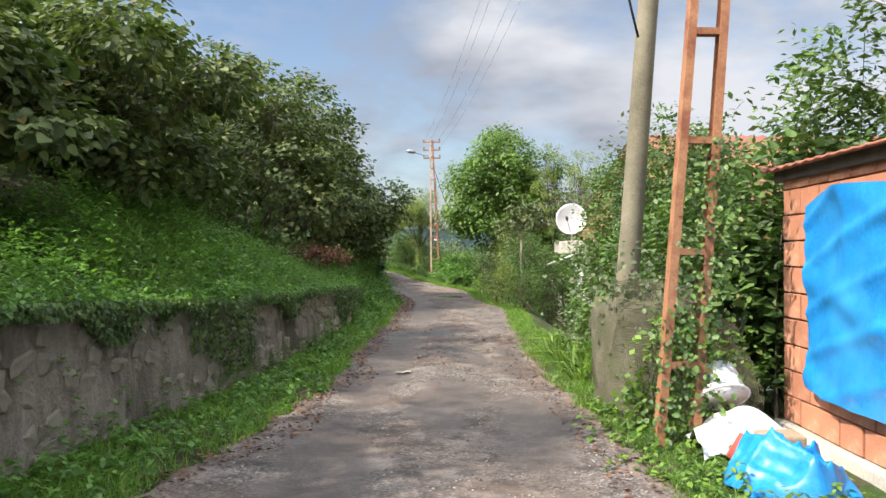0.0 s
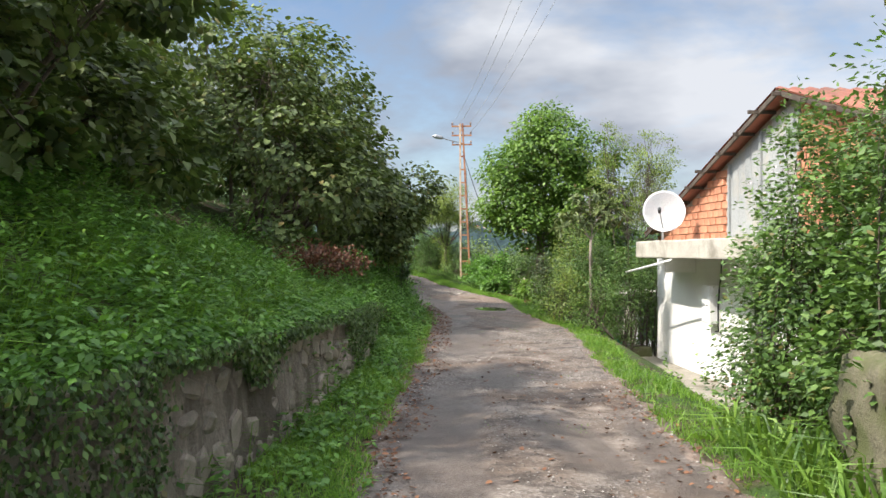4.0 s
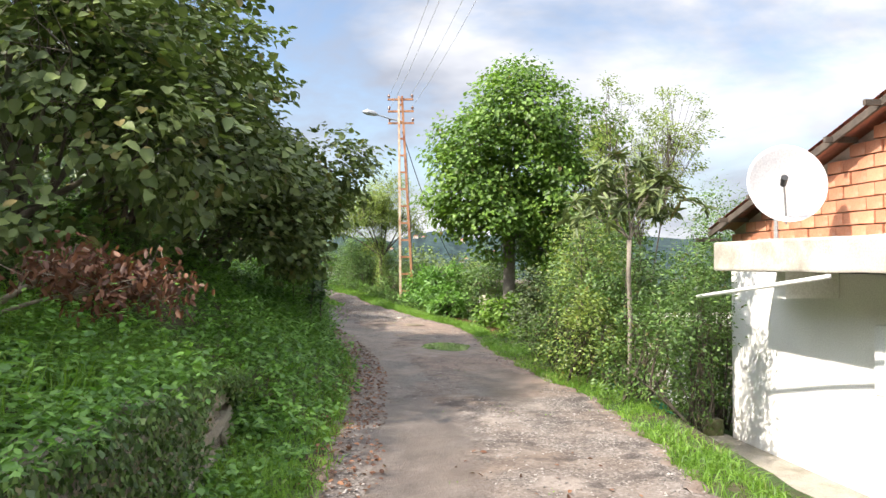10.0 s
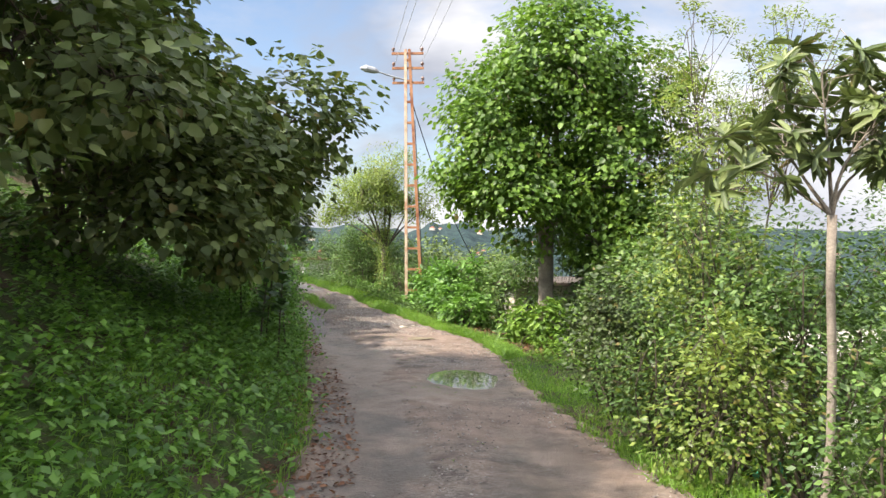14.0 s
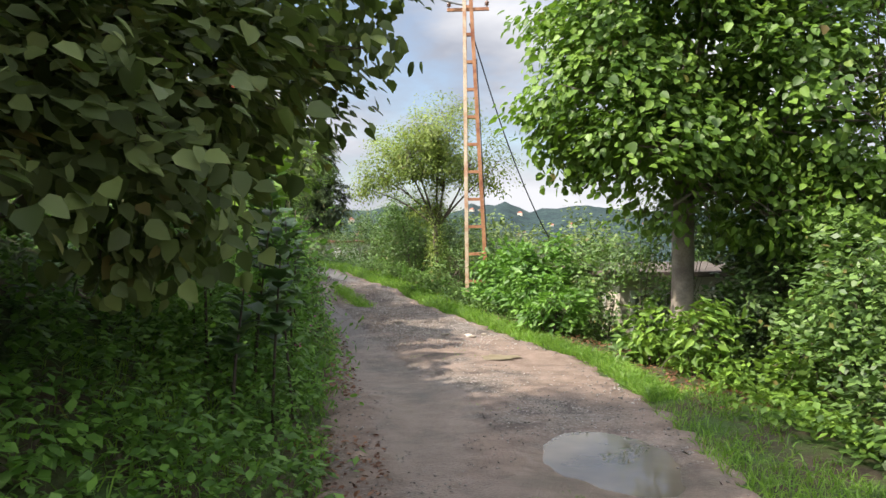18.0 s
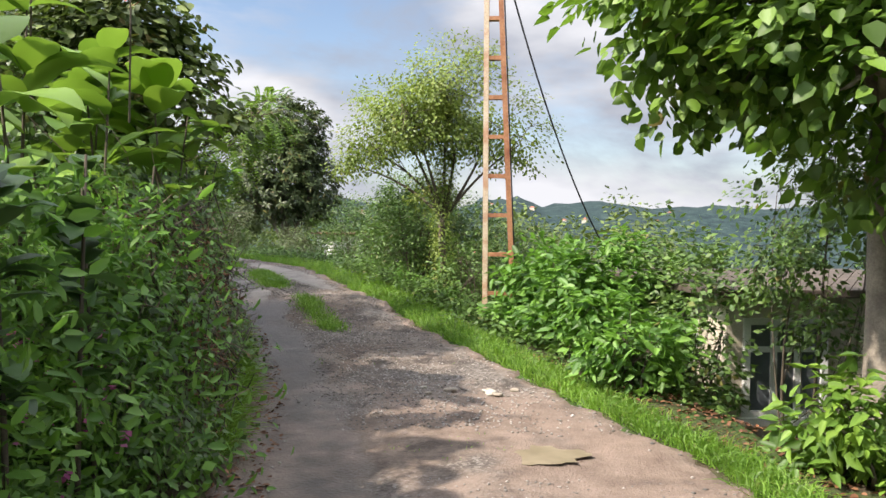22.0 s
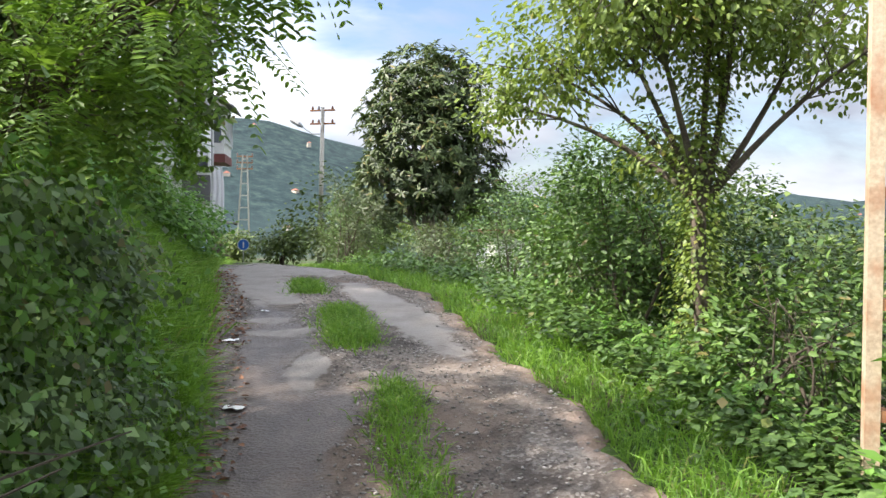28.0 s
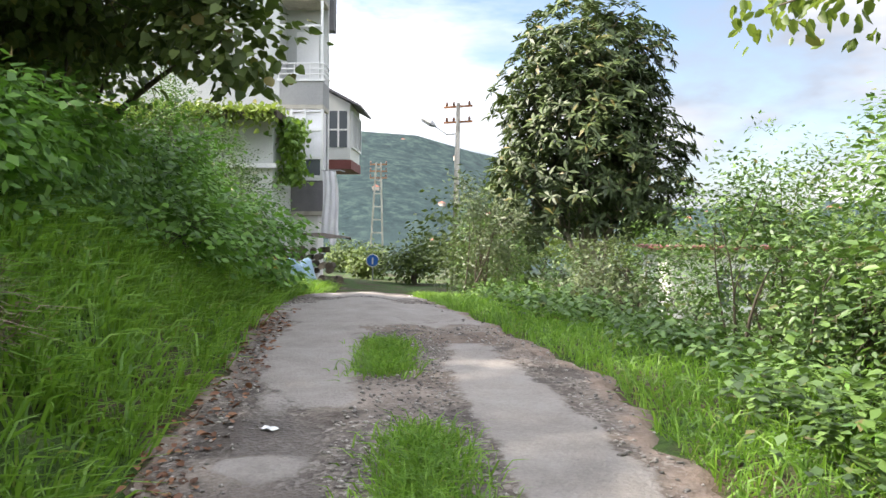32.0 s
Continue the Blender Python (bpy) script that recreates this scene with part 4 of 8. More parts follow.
def boulder(name, x, y, sx, sy, sz, turn, label, seed):
    bm = bmesh.new()
    bmesh.ops.create_cube(bm, size=1.0)
    bmesh.ops.subdivide_edges(bm, edges=bm.edges[:], cuts=9, use_grid_fill=True)
    for v in bm.verts:
        c = v.co
        c.x *= 1 - 0.12 * max(0, c.z)
        c.y *= 1 - 0.10 * max(0, c.z)
        v.co = Vector((c.x * sx, c.y * sy, (c.z + 0.5) * sz))
        r = v.co.xy.length
        if c.z > 0.3:
            v.co.z -= 0.10 * (abs(c.x) + abs(c.y)) * sz
        v.co += 0.10 * noise.noise_vector(v.co * 1.9 + Vector((seed, 0, 0))) + 0.05 * noise.noise_vector(v.co * 5) + 0.02 * noise.noise_vector(v.co * 13)
    ob = part(name, bm, M_CONCDARK, smooth=True)
    ob.matrix_world = pose(x, y, on_ground(x, y) - 0.08, 0, 0, turn)
    return tagged(ob, label, "boulder")


boulder("boulder", 2.28, 8.2, 1.15, 0.9, 1.22, 12, "large mossy grey block beside a pole, partly under netting", 3.0)
boulder("boulder", 2.5, 10.7, 1.0, 0.8, 1.25, -8, "mossy upright grey rock among shrubs at the verge", 9.0)


# ---------------------------------------------------------------- brick shed with blue tarpaulin
SH_X, SH_Y = 3.06, 7.05


def crumpled(name, nx, ny, fn, mat, parent=None, label="", thick=0.006):
    """A sheet of cloth or plastic through fn(u, v), with thickness."""
    bm = bmesh.new()
    for off in (0.0, -thick):
        g = []
        for j in range(ny + 1):
            row = []
            for i in range(nx + 1):
                p = Vector(fn(i / nx, j / ny))
                row.append(bm.verts.new(p + Vector((off, off * 0.3, off * 0.6))))
            g.append(row)
        for j in range(ny):
            for i in range(nx):
                q = (g[j][i], g[j][i + 1], g[j + 1][i + 1], g[j + 1][i])
                bm.faces.new(q if off == 0.0 else q[::-1])
    return part(name, bm, mat, parent, label, True)


def make_shed():
    top = thing("brick_shed", "small shed of bare orange hollow bricks with a red sheet roof", "shed", at=pose(0, 0, 0))
    for n, b in (("back_wall", (SH_X + 0.03, SH_X + 2.6, SH_Y - 0.20, SH_Y - 0.03)), ("road_wall", (SH_X + 0.03, SH_X + 0.22, 3.2, SH_Y - 0.21)), ("far_wall", (SH_X + 2.4, SH_X + 2.6, 3.4, SH_Y - 0.21)), ("front_wall", (SH_X + 0.03, SH_X + 2.6, 3.0, 3.19))):
        part(n, box(bmesh.new(), *b, -0.1, 2.27), M_MORTAR, top)
    bm = bmesh.new()
    n = 48
    g = []
    for j, y in enumerate(np.linspace(2.75, SH_Y + 0.18, n + 1)):
        zz = 0.018 * math.sin(y * 34)
        g.append([bm.verts.new((x, y, 2.30 + 0.13 * (x - SH_X) + zz + dz)) for x, dz in ((SH_X - 0.16, 0), (SH_X + 2.8, 0), (SH_X + 2.8, -0.02), (SH_X - 0.16, -0.02))])
    for a, b in zip(g, g[1:]):
        for k in range(4):
            bm.faces.new((a[k], b[k], b[(k + 1) % 4], a[(k + 1) % 4]))
    part("roof_sheet", bm, M_ROOF, top, "faded red corrugated roof sheet", True)
    part("eave_beam", box(bmesh.new(), SH_X - 0.07, SH_X - 0.005, 2.9, SH_Y + 0.1, 2.17, 2.27, None, 0.008), M_DARKWOOD, top)
    part("footing", box(bmesh.new(), SH_X - 0.10, SH_X + 0.028, 3.0, SH_Y + 0.05, -0.12, 0.12, None, 0.015), M_CONCRETE, top)
    return top


SHED = make_shed()

def tarp_at(u, v):
    fold = 0.016 * abs(math.sin(2.3 + 4.1 * u + 0.5 * math.sin(5 * v))) ** 3 + 0.012 * abs(math.sin(9.5 * u + 1.4 * math.sin(3 * v + 1))) ** 8
    crease = 0.012 * abs(math.sin(6 * v + 2.2 * u)) ** 10 + 0.010 * abs(math.sin(13 * v - 5 * u + 2)) ** 12 + 0.008 * noise.noise(Vector((7 * u, 9 * v, 0.3)))
    arch = 0.10 * (2 * u - 1) ** 4 + 0.03 * math.sin(5 * u + 1)
    return (SH_X - 0.085 - 1.7 * fold - 2.0 * crease - 0.03 * v * math.sin(2.5 * u + 0.4), 4.35 + 2.08 * u - 0.03 * math.sin(3 * v), 2.02 - arch * (1 - v) - (1.50 + 0.05 * math.sin(2.6 * u + 0.5)) * v)


tarp = crumpled("tarpaulin_curtain", 80, 70, tarp_at, M_TARP)
tagged(tarp, "bright blue plastic tarpaulin hung over the shed's opening", "tarpaulin")
def heap_at(u, v):
    dome = 0.22 * max(0.0, math.sin(math.pi * u)) ** 0.75 * max(0.0, math.sin(math.pi * v)) ** 0.6
    ridge = 0.12 * (1 - abs(math.sin(5.2 * u + 2.4 * v))) ** 2 + 0.07 * (1 - abs(math.sin(7.3 * v - 3.1 * u + 1))) ** 2 + 0.03 * (1 - abs(math.sin(13 * u + 9 * v + 2))) ** 2
    hang = min(1.0, 6 * min(u, 1 - u, v, 1 - v) + 0.15)
    return (2.02 + 0.72 * u + 0.03 * math.sin(9 * v), 5.05 + 0.68 * v + 0.05 * math.sin(8 * u), 0.03 + dome + ridge * hang + 0.02 * noise.noise(Vector((9 * u, 9 * v, 2))))


heap = crumpled("fallen_tarpaulin", 56, 50, heap_at, M_TARP)
tagged(heap, "crumpled blue tarpaulin lying in a heap before the shed", "tarpaulin")
sack = crumpled("white_sheet", 40, 30, lambda u, v: (2.05 + 0.95 * u, 6.05 + 0.62 * v + 0.07 * math.sin(6 * u), max(0.02, 0.30 * math.sin(math.pi * min(1, 0.15 + 0.85 * u)) * math.sin(math.pi * v) ** 0.6) + 0.035 * math.sin(12 * u + 5 * v) + 0.03 * math.sin(17 * v)), M_WHITEPL)
tagged(sack, "dirty white plastic sheet thrown over rubbish", "plastic sheet")


def make_tub():
    top = thing("tub", "upturned white plastic tub lying on the rubbish", "tub", at=pose(2.36, 6.8, 0.60, 142, 8, 15))
    bm = bmesh.new()
    tube(bm, [(0, 0, 0), (0, 0, 0.02), (0, 0, 0.26), (0, 0, 0.28), (0, 0, 0.27), (0, 0, 0.03)], [0.02, 0.15, 0.19, 0.205, 0.18, 0.145], 22)
    part("bowl", bm, M_WHITEPL, top, smooth=True)
    bm = bmesh.new()
    tube(bm, [(0.205 * math.cos(a), 0.205 * math.sin(a), 0.275) for a in np.linspace(0, 2 * math.pi, 25)], 0.012, 6)
    part("rim", bm, M_WHITEPL, top, smooth=True)


make_tub()
bm = bmesh.new()
tube(bm, [(2.26, 6.02, 0.03), (2.3, 6.0, 0.10), (2.33, 5.99, 0.22)], [0.07, 0.08, 0.05], 12)
tagged(part("can", bm, M_REDPL, smooth=True), "dented red plastic can under the white sheet", "can")
bm = bmesh.new()
box(bm, 2.42, 2.72, 5.85, 6.1, 0.0, 0.24, None, 0.02)
roughen(bm, 0.012, 6)
tagged(part("cardboard_box", bm, surface("brown cardboard", (0.30, 0.21, 0.13), (0.42, 0.31, 0.2), 3.0, 50.0)), "soft brown cardboard box among the rubbish", "box")
bm = bmesh.new()
box(bm, 2.93, 3.02, 4.92, 5.1, 0.55, 0.80, None, 0.01)
tagged(part("switch_box", bm, M_BLACK), "small black electric box on the shed wall", "box")

# ---------------------------------------------------------------- white house with brick gable
def hx(y):
    return H_X + (H_Y - y) * H_SLANT


HT = math.degrees(math.atan(H_SLANT))
HOUSE_M = pose(H_X, H_Y, 0, 0, 0, HT)      # local: -y runs along the road wall towards the start, +x into the house


def roof_line(s):
    return 2.06 + 0.32 * s if s < 6.2 else 2.06 + 0.32 * (12.4 - s)


def prism(outline, x0, x1):
    """A slab between x0 and x1 with an outline in y and z."""
    bm = bmesh.new()
    a = [bm.verts.new((x0, y, z)) for y, z in outline]
    b = [bm.verts.new((x1, y, z)) for y, z in outline]
    bm.faces.new(a)
    bm.faces.new(b[::-1])
    n = len(a)
    for k in range(n):
        bm.faces.new((a[(k + 1) % n], a[k], b[k], b[(k + 1) % n]))
    bmesh.ops.recalc_face_normals(bm, faces=bm.faces[:])
    return bm


def make_house():
    top = thing("house", "white plastered village house with concrete balcony slab and bare brick gable", "house", at=HOUSE_M)
    part("road_wall", prism([(0, -1.3), (0, 1.5), (-11.5, 1.5), (-11.5, -1.3), (-5.75, -1.3), (-5.75, 1.2), (-4.75, 1.2), (-4.75, -1.3)], 0, 0.22), M_PLASTER, top, "white lime-plastered wall")
    part("end_wall", box(bmesh.new(), 0.223, 7.5, -0.22, 0, -2.2, 1.5), M_PLASTER, top, "white lime-plastered wall")
    part("near_wall", box(bmesh.new(), 0.223, 7.5, -11.5, -11.28, -2.2, 1.5), M_PLASTER, top, "white lime-plastered wall")
    part("back_wall", box(bmesh.new(), 7.28, 7.5, -11.27, -0.23, -2.2, 1.5), M_PLASTER, top, "white lime-plastered wall")
    bm = bmesh.new()
    box(bm, -0.88, 7.4, -11.6, -1.25, 1.53, 1.86, None, 0.025)
    bmesh.ops.subdivide_edges(bm, edges=[e for e in bm.edges if e.calc_length() > 2], cuts=26)
    roughen(bm, 0.016, 2.4)
    part("balcony_slab", bm, M_CONCRETE, top, "raw weathered concrete slab")
    part("ring_beam", box(bmesh.new(), 0.0, 7.4, -1.24, 0.06, 1.53, 1.80, None, 0.02), M_CONCRETE, top, "raw weathered concrete")
    for y in (-2.2, -5.9, -9.4):
        part("bracket", prism([(y, 1.528), (y - 0.16, 1.528), (y - 0.16, 1.24), (y, 1.24)], -0.62, -0.003), M_PLASTER, top)
    # upper storey behind the bricks
    pts = [(-0.0, 1.865), (-0.0, roof_line(0.0)), (-6.2, roof_line(6.2)), (-11.3, roof_line(11.3)), (-11.3, 1.865)]
    part("gable_wall", prism(pts, 0.06, 0.20), M_MORTAR, top, "rough grey mortar behind the bricks")
    part("upper_end_wall", box(bmesh.new(), 0.21, 7.3, -0.2, -0.02, 1.865, roof_line(0.0) - 0.02), M_BRICK, top)
    part("upper_near_wall", box(bmesh.new(), 0.21, 7.3, -11.3, -11.1, 1.865, roof_line(11.3) - 0.02), M_BRICK, top)
    part("upper_back_wall", prism(pts, 7.31, 7.45), M_BRICK, top)
    bm = bmesh.new()
    n = 30
    g = []
    for k in range(n + 1):
        s = 3.9 + 2.5 * k / n
        g.append([bm.verts.new((0.035 + 0.012 * math.sin(k * 2.1) + d, -s, z)) for z, d in ((1.90, 0), (roof_line(s) - 0.10, 0), (roof_line(s) - 0.10, 0.01), (1.90, 0.01))])
    for a, b in zip(g, g[1:]):
        for j in range(4):
            bm.faces.new((a[j], b[j], b[(j + 1) % 4], a[(j + 1) % 4]))
    part("cladding_sheet", bm, M_SHEET, top, "grey galvanised sheet")
    for s in (3.9, 5.15, 6.4):
        part("batten", box(bmesh.new(), 0.0, 0.03, -s - 0.03, -s + 0.03, 1.90, roof_line(s) - 0.08), M_SHEET, top)
    # two roof slopes of ribbed sheet
    for lo, hi in ((-0.2, 6.2), (6.2, 12.6)):
        bm = bmesh.new()
        m = 120
        g = []
        for k in range(m + 1):
            x = -0.24 + 8.0 * k / m
            rib = 0.022 * math.sin(k * 1.75)
            g.append([bm.verts.new((x, -s, roof_line(s) + 0.085 + rib + dz)) for s, dz in ((lo, 0), (hi, 0), (hi, -0.02), (lo, -0.02))])
        for a, b in zip(g, g[1:]):
            for j in range(4):
                bm.faces.new((a[j], b[j], b[(j + 1) % 4], a[(j + 1) % 4]))
        bmesh.ops.recalc_face_normals(bm, faces=bm.faces[:])
        part("roof_slope", bm, M_ROOF, top, "rusty red ribbed roof sheet", True)
        part("verge_board", prism([(-lo, roof_line(lo) + 0.05), (-hi, roof_line(hi) + 0.05), (-hi, roof_line(hi) - 0.03), (-lo, roof_line(lo) - 0.03)], -0.23, -0.20), M_DARKWOOD, top, "black weathered verge board")
    for s in np.arange(-0.4, 12.8, 0.75):
        s = float(s)
        z = roof_line(s)
        part("purlin", box(bmesh.new(), -0.30 - 0.10 * RNG.random(), 0.055, -s - 0.022, -s + 0.022, z - 0.02, z + 0.035), M_DARKWOOD, top)
    # door
    door = part("door", box(bmesh.new(), 0.10, 0.15, -5.74, -4.76, -0.85, 1.19), M_DARKWOOD, top, "dark brown door behind an iron grille")
    for y in np.linspace(-5.66, -4.84, 7):
        bm = bmesh.new()
        tube(bm, [(0.07, float(y), -0.84), (0.07, float(y), 1.18)], 0.009, 6)
        part("grille_bar", bm, M_BLACK, door)
    for z in (-0.5, -0.1, 0.3, 0.7, 1.05):
        part("grille_rail", box(bmesh.new(), 0.060, 0.080, -5.74, -4.76, z - 0.01, z + 0.01), M_BLACK, door)
    for z in (-0.3, 0.1, 0.5, 0.88):
        part("door_pane", box(bmesh.new(), 0.094, 0.099, -5.6, -4.9, z - 0.13, z + 0.13), M_GLASS, door)
    return top


HOUSE = make_house()

# loose things on the house, placed in its own axes
def meter_box():
    top = thing("meter_box", "white painted electricity meter box on the house wall", "meter box", at=HOUSE_M @ pose(0, -3.35, 0.68))
    part("case", box(bmesh.new(), -0.19, -0.002, -0.18, 0.18, -0.36, 0.34, None, 0.012), M_WHITEPAINT, top)
    part("lid", box(bmesh.new(), -0.202, -0.191, -0.16, 0.16, -0.33, 0.31, None, 0.004), M_WHITEPAINT, top)
    bm = bmesh.new()
    tube(bm, [(-0.203, -0.12, -0.02), (-0.222, -0.12, -0.02)], 0.012, 8)
    part("knob", bm, M_BLACK, top)


meter_box()
bm = bmesh.new()
tube(bm, [(-0.05, -3.75, 1.52), (-0.05, -3.72, 1.2), (-0.04, -3.62, 1.0), (-0.05, -3.58, 0.6), (-0.05, -3.6, 0.2), (-0.06, -3.5, 0.18)], 0.018, 8)
ob = part("conduit", bm, M_BLACK, smooth=True)
ob.matrix_world = HOUSE_M
tagged(ob, "black cable running down the white wall to the meter box", "cable")
bm = bmesh.new()
tube(bm, [(-0.93, -3.6, 1.50), (-0.98, -2.6, 1.38), (-1.08, -1.25, 1.22)], 0.022, 10)
ob = part("rod", bm, M_WHITEPAINT, smooth=True)
ob.matrix_world = HOUSE_M
tagged(ob, "white painted awning rod sticking out under the slab", "rod")


def satellite_dish():
    at = Vector((3.22, 21.36, 2.34))
    top = thing("satellite_dish", "large white satellite dish standing on the concrete slab", "satellite dish", at=pose(at.x, at.y, 1.86))
    m = look((0, 0, 0.56), (-0.30, -2.0, 0.93)).to_3x3().to_4x4()
    m.translation = (0, 0, 0.56)
    bm = bmesh.new()
    rings = []
    for k in range(11):
        r = 0.405 * k / 10
        rings.append([bm.verts.new((r * math.cos(a), r * 1.02 * math.sin(a), -0.30 * (r * r / 0.405 - 0.405) - 0.11)) for a in np.linspace(0, 2 * math.pi, 40, endpoint=False)] if k else [bm.verts.new((0, 0, 0.03))])
    for k in range(40):
        bm.faces.new((rings[0][0], rings[1][k], rings[1][(k + 1) % 40]))
    for a, b in zip(rings[1:], rings[2:]):
        for k in range(40):
            bm.faces.new((a[k], b[k], b[(k + 1) % 40], a[(k + 1) % 40]))
    for v in bm.verts:
        v.co.z = v.co.z - 0.03
    bmesh.ops.solidify(bm, geom=bm.faces[:], thickness=0.008)
    bm.transform(m)
    part("reflector", bm, M_DISH, top, smooth=True)
    bm = bmesh.new()
    tube(bm, [m @ Vector((0, -0.40, -0.02)), m @ Vector((0.05, -0.25, -0.20)), m @ Vector((0.10, -0.05, -0.36))], 0.012, 8)
    arm_ob = part("feed_arm", bm, M_GREYSTEEL, top)
    bm = bmesh.new()
    tube(bm, [m @ Vector((0.10, -0.07, -0.33)), m @ Vector((0.11, -0.02, -0.43))], [0.03, 0.036], 10)
    part("receiver", bm, M_BLACK, arm_ob, "dark receiver head")
    bm = bmesh.new()
    tube(bm, [(0.05, 0.28, 0.0), (0.05, 0.28, 0.5), (0.0, 0.08, 0.5)], 0.025, 8)
    part("mast", bm, M_GREYSTEEL, top)
    part("base_plate", box(bmesh.new(), -0.10, 0.20, 0.13, 0.43, 0.0, 0.02, None, 0.004), M_GREYSTEEL, top)


satellite_dish()
ob = part("pavement", box(bmesh.new(), -1.0, -0.004, -11.0, 0.5, -1.0, -0.74, None, 0.02), M_PATH)
ob.matrix_world = HOUSE_M
tagged(ob, "worn concrete path along the white house", "pavement", kind="structure")
for k, (x0, x1, y0, y1, z1) in enumerate(((-1.35, -0.25, 0.52, 1.15, -0.52), (-1.6, -0.4, 1.16, 1.75, -0.36))):
    bm = bmesh.new()
    box(bm, x0, x1, y0, y1, -1.2, z1, None, 0.03)
    roughen(bm, 0.015, 3.0, k)
    ob = part("concrete_step", bm, M_PATH)
    ob.matrix_world = HOUSE_M
    tagged(ob, "mossy concrete step at the end of the house path", "step", "steps by the house")
bag = crumpled("garden_bag", 26, 20, lambda u, v: (2.25 + 0.6 * u, 24.75 + 0.4 * v, on_ground(2.25 + 0.6 * u, 24.75) + max(0.02, 0.33 * math.sin(math.pi * u) * math.sin(math.pi * v)) + 0.04 * math.sin(11 * u + 7 * v)), M_GREENPL)
tagged(bag, "collapsed green mesh bag at the road's edge", "bag")

# ---------------------------------------------------------------- vegetation, uphill side
# x, y, crown height over the road, size, how far the crown leans over the road
# the three at x -9.4 are added out of view to shade the front crowns
HAZELS = [(-5.6, 0.7, 4.6, 0.95), (-5.5, 4.3, 4.7, 1.0), (-6.2, 8.6, 4.1, 1.0), (-6.4, 12.3, 3.85, 0.95), (-6.5, 15.6, 3.9, 0.95), (-9.4, 7.2, 7.3, 1.0), (-9.4, 10.6, 7.3, 1.0), (-9.4, 14.0, 7.3, 1.0), (-9.3, 17.6, 6.2, 1.1), (-9.0, 21.2, 6.2, 1.1), (-8.6, 25.0, 6.0, 1.1)]
HAZEL_LABEL = "dense many-stemmed hazel with large dull green leaves above the bank"
for x, y, zc, s in HAZELS:
    z = on_ground(x, y)
    blobs = [(x, y, zc, 1.5 * s, 1.35 * s, 1.3 * s), (x + 1.3, y - 0.5, zc - 0.6, 0.8 * s, 0.8 * s, 0.6 * s), (x + 1.35, y + 0.6, zc - 0.7, 0.8 * s, 0.8 * s, 0.6 * s), (x + 1.9, y, zc - 1.15, 0.5 * s, 0.8 * s, 0.4 * s)]
    if x > -7 and y < 6:
        blobs += [(x - 0.2, y - 0.5, zc + 1.7, 1.5, 1.5, 0.8), (x + 0.9, y + 0.6, zc + 1.3, 1.1, 1.3, 0.7), (x - 1.3, y + 0.2, zc + 0.8, 1.2, 1.6, 0.9)]
    plant("hazel_tree", HAZEL_LABEL, "tree", (x, y, z), blobs, M_HAZEL, M_BARK, 0.135, 0.88, (330 if y < 6 else 400) if x > -7.3 else 230, 24 if x > -7.3 and y > 6 else 18, 0.19, 0.07, 4, 60, 0.35, "hazels along the bank", plain=x < -7.3 or y < 6, up=1.5, flat=0.45, gaps=0.5)
x, y = -7.3, 16.6
plant("hazel_tree", "tall hazel with a spreading crown above the bank", "tree", (x, y, on_ground(x, y)), [(-7.3, 15.6, 5.4, 1.4, 1.7, 1.2), (-7.4, 18.4, 5.7, 1.4, 1.6, 1.2), (-6.2, 17.2, 4.2, 1.0, 1.5, 0.9)], M_HAZEL, M_BARK, 0.135, 0.88, 360, 24, 0.20, 0.07, 4, 60, 0.4, "hazels along the bank")
x, y = -5.4, 12.8
plant("hazel_tree", "hazel whose spreading boughs overhang the bank", "tree", (x, y, on_ground(x, y)), [(-3.75, 13.0, 4.35, 0.8, 1.3, 0.4), (-4.6, 12.4, 3.9, 0.8, 1.0, 0.5), (-4.4, 14.3, 4.5, 0.8, 1.0, 0.5), (-4.3, 10.9, 4.5, 0.8, 1.0, 0.45), (-5.2, 12.8, 5.0, 1.0, 1.5, 0.6)], M_HAZEL, M_BARK, 0.12, 0.88, 260, 22, 0.19, 0.06, 3, 60, 0.35, "hazels along the bank", up=1.5, flat=0.4, gaps=0.4)
# those whose boughs overhang the road
for x, y, zc, s, over in ((-5.1, 21.9, 4.0, 0.95, 1.1), (-4.75, 24.6, 4.2, 1.0, 1.05), (-4.5, 27.2, 3.7, 0.85, 1.05)):
    z = on_ground(x, y)
    blobs = [(x - 0.3, y, zc + 0.3, 1.8 * s, 1.9 * s, 1.5 * s), (x + over, y - 0.9, zc - 0.3, 1.25 * s, 1.4 * s, 1.15 * s), (x + over, y + 1.0, zc - 0.1, 1.25 * s, 1.4 * s, 1.2 * s), (x + 0.3, y + 0.2, zc + 1.2, 1.2 * s, 1.4 * s, 0.8 * s), (x + over + 0.65, y + 0.1, zc - 1.1, 0.85 * s, 1.4 * s, 0.8 * s), (x + over - 0.2, y - 1.1, zc - 1.8, 0.9 * s, 0.9 * s, 0.65 * s), (x + 0.2, y + 0.6, zc + 1.8, 1.4 * s, 1.6 * s, 1.1 * s), (x - 1.0, y - 1.0, zc + 2.0, 1.4 * s, 1.4 * s, 1.1 * s)]
    plant("hazel_tree", HAZEL_LABEL, "tree", (x, y, z), blobs, M_HAZEL, M_BARK, 0.122, 0.88, 440, 25, 0.21, 0.07, 5, 80, 0.35, "hazels along the bank", up=1.5, flat=0.45, gaps=0.45)

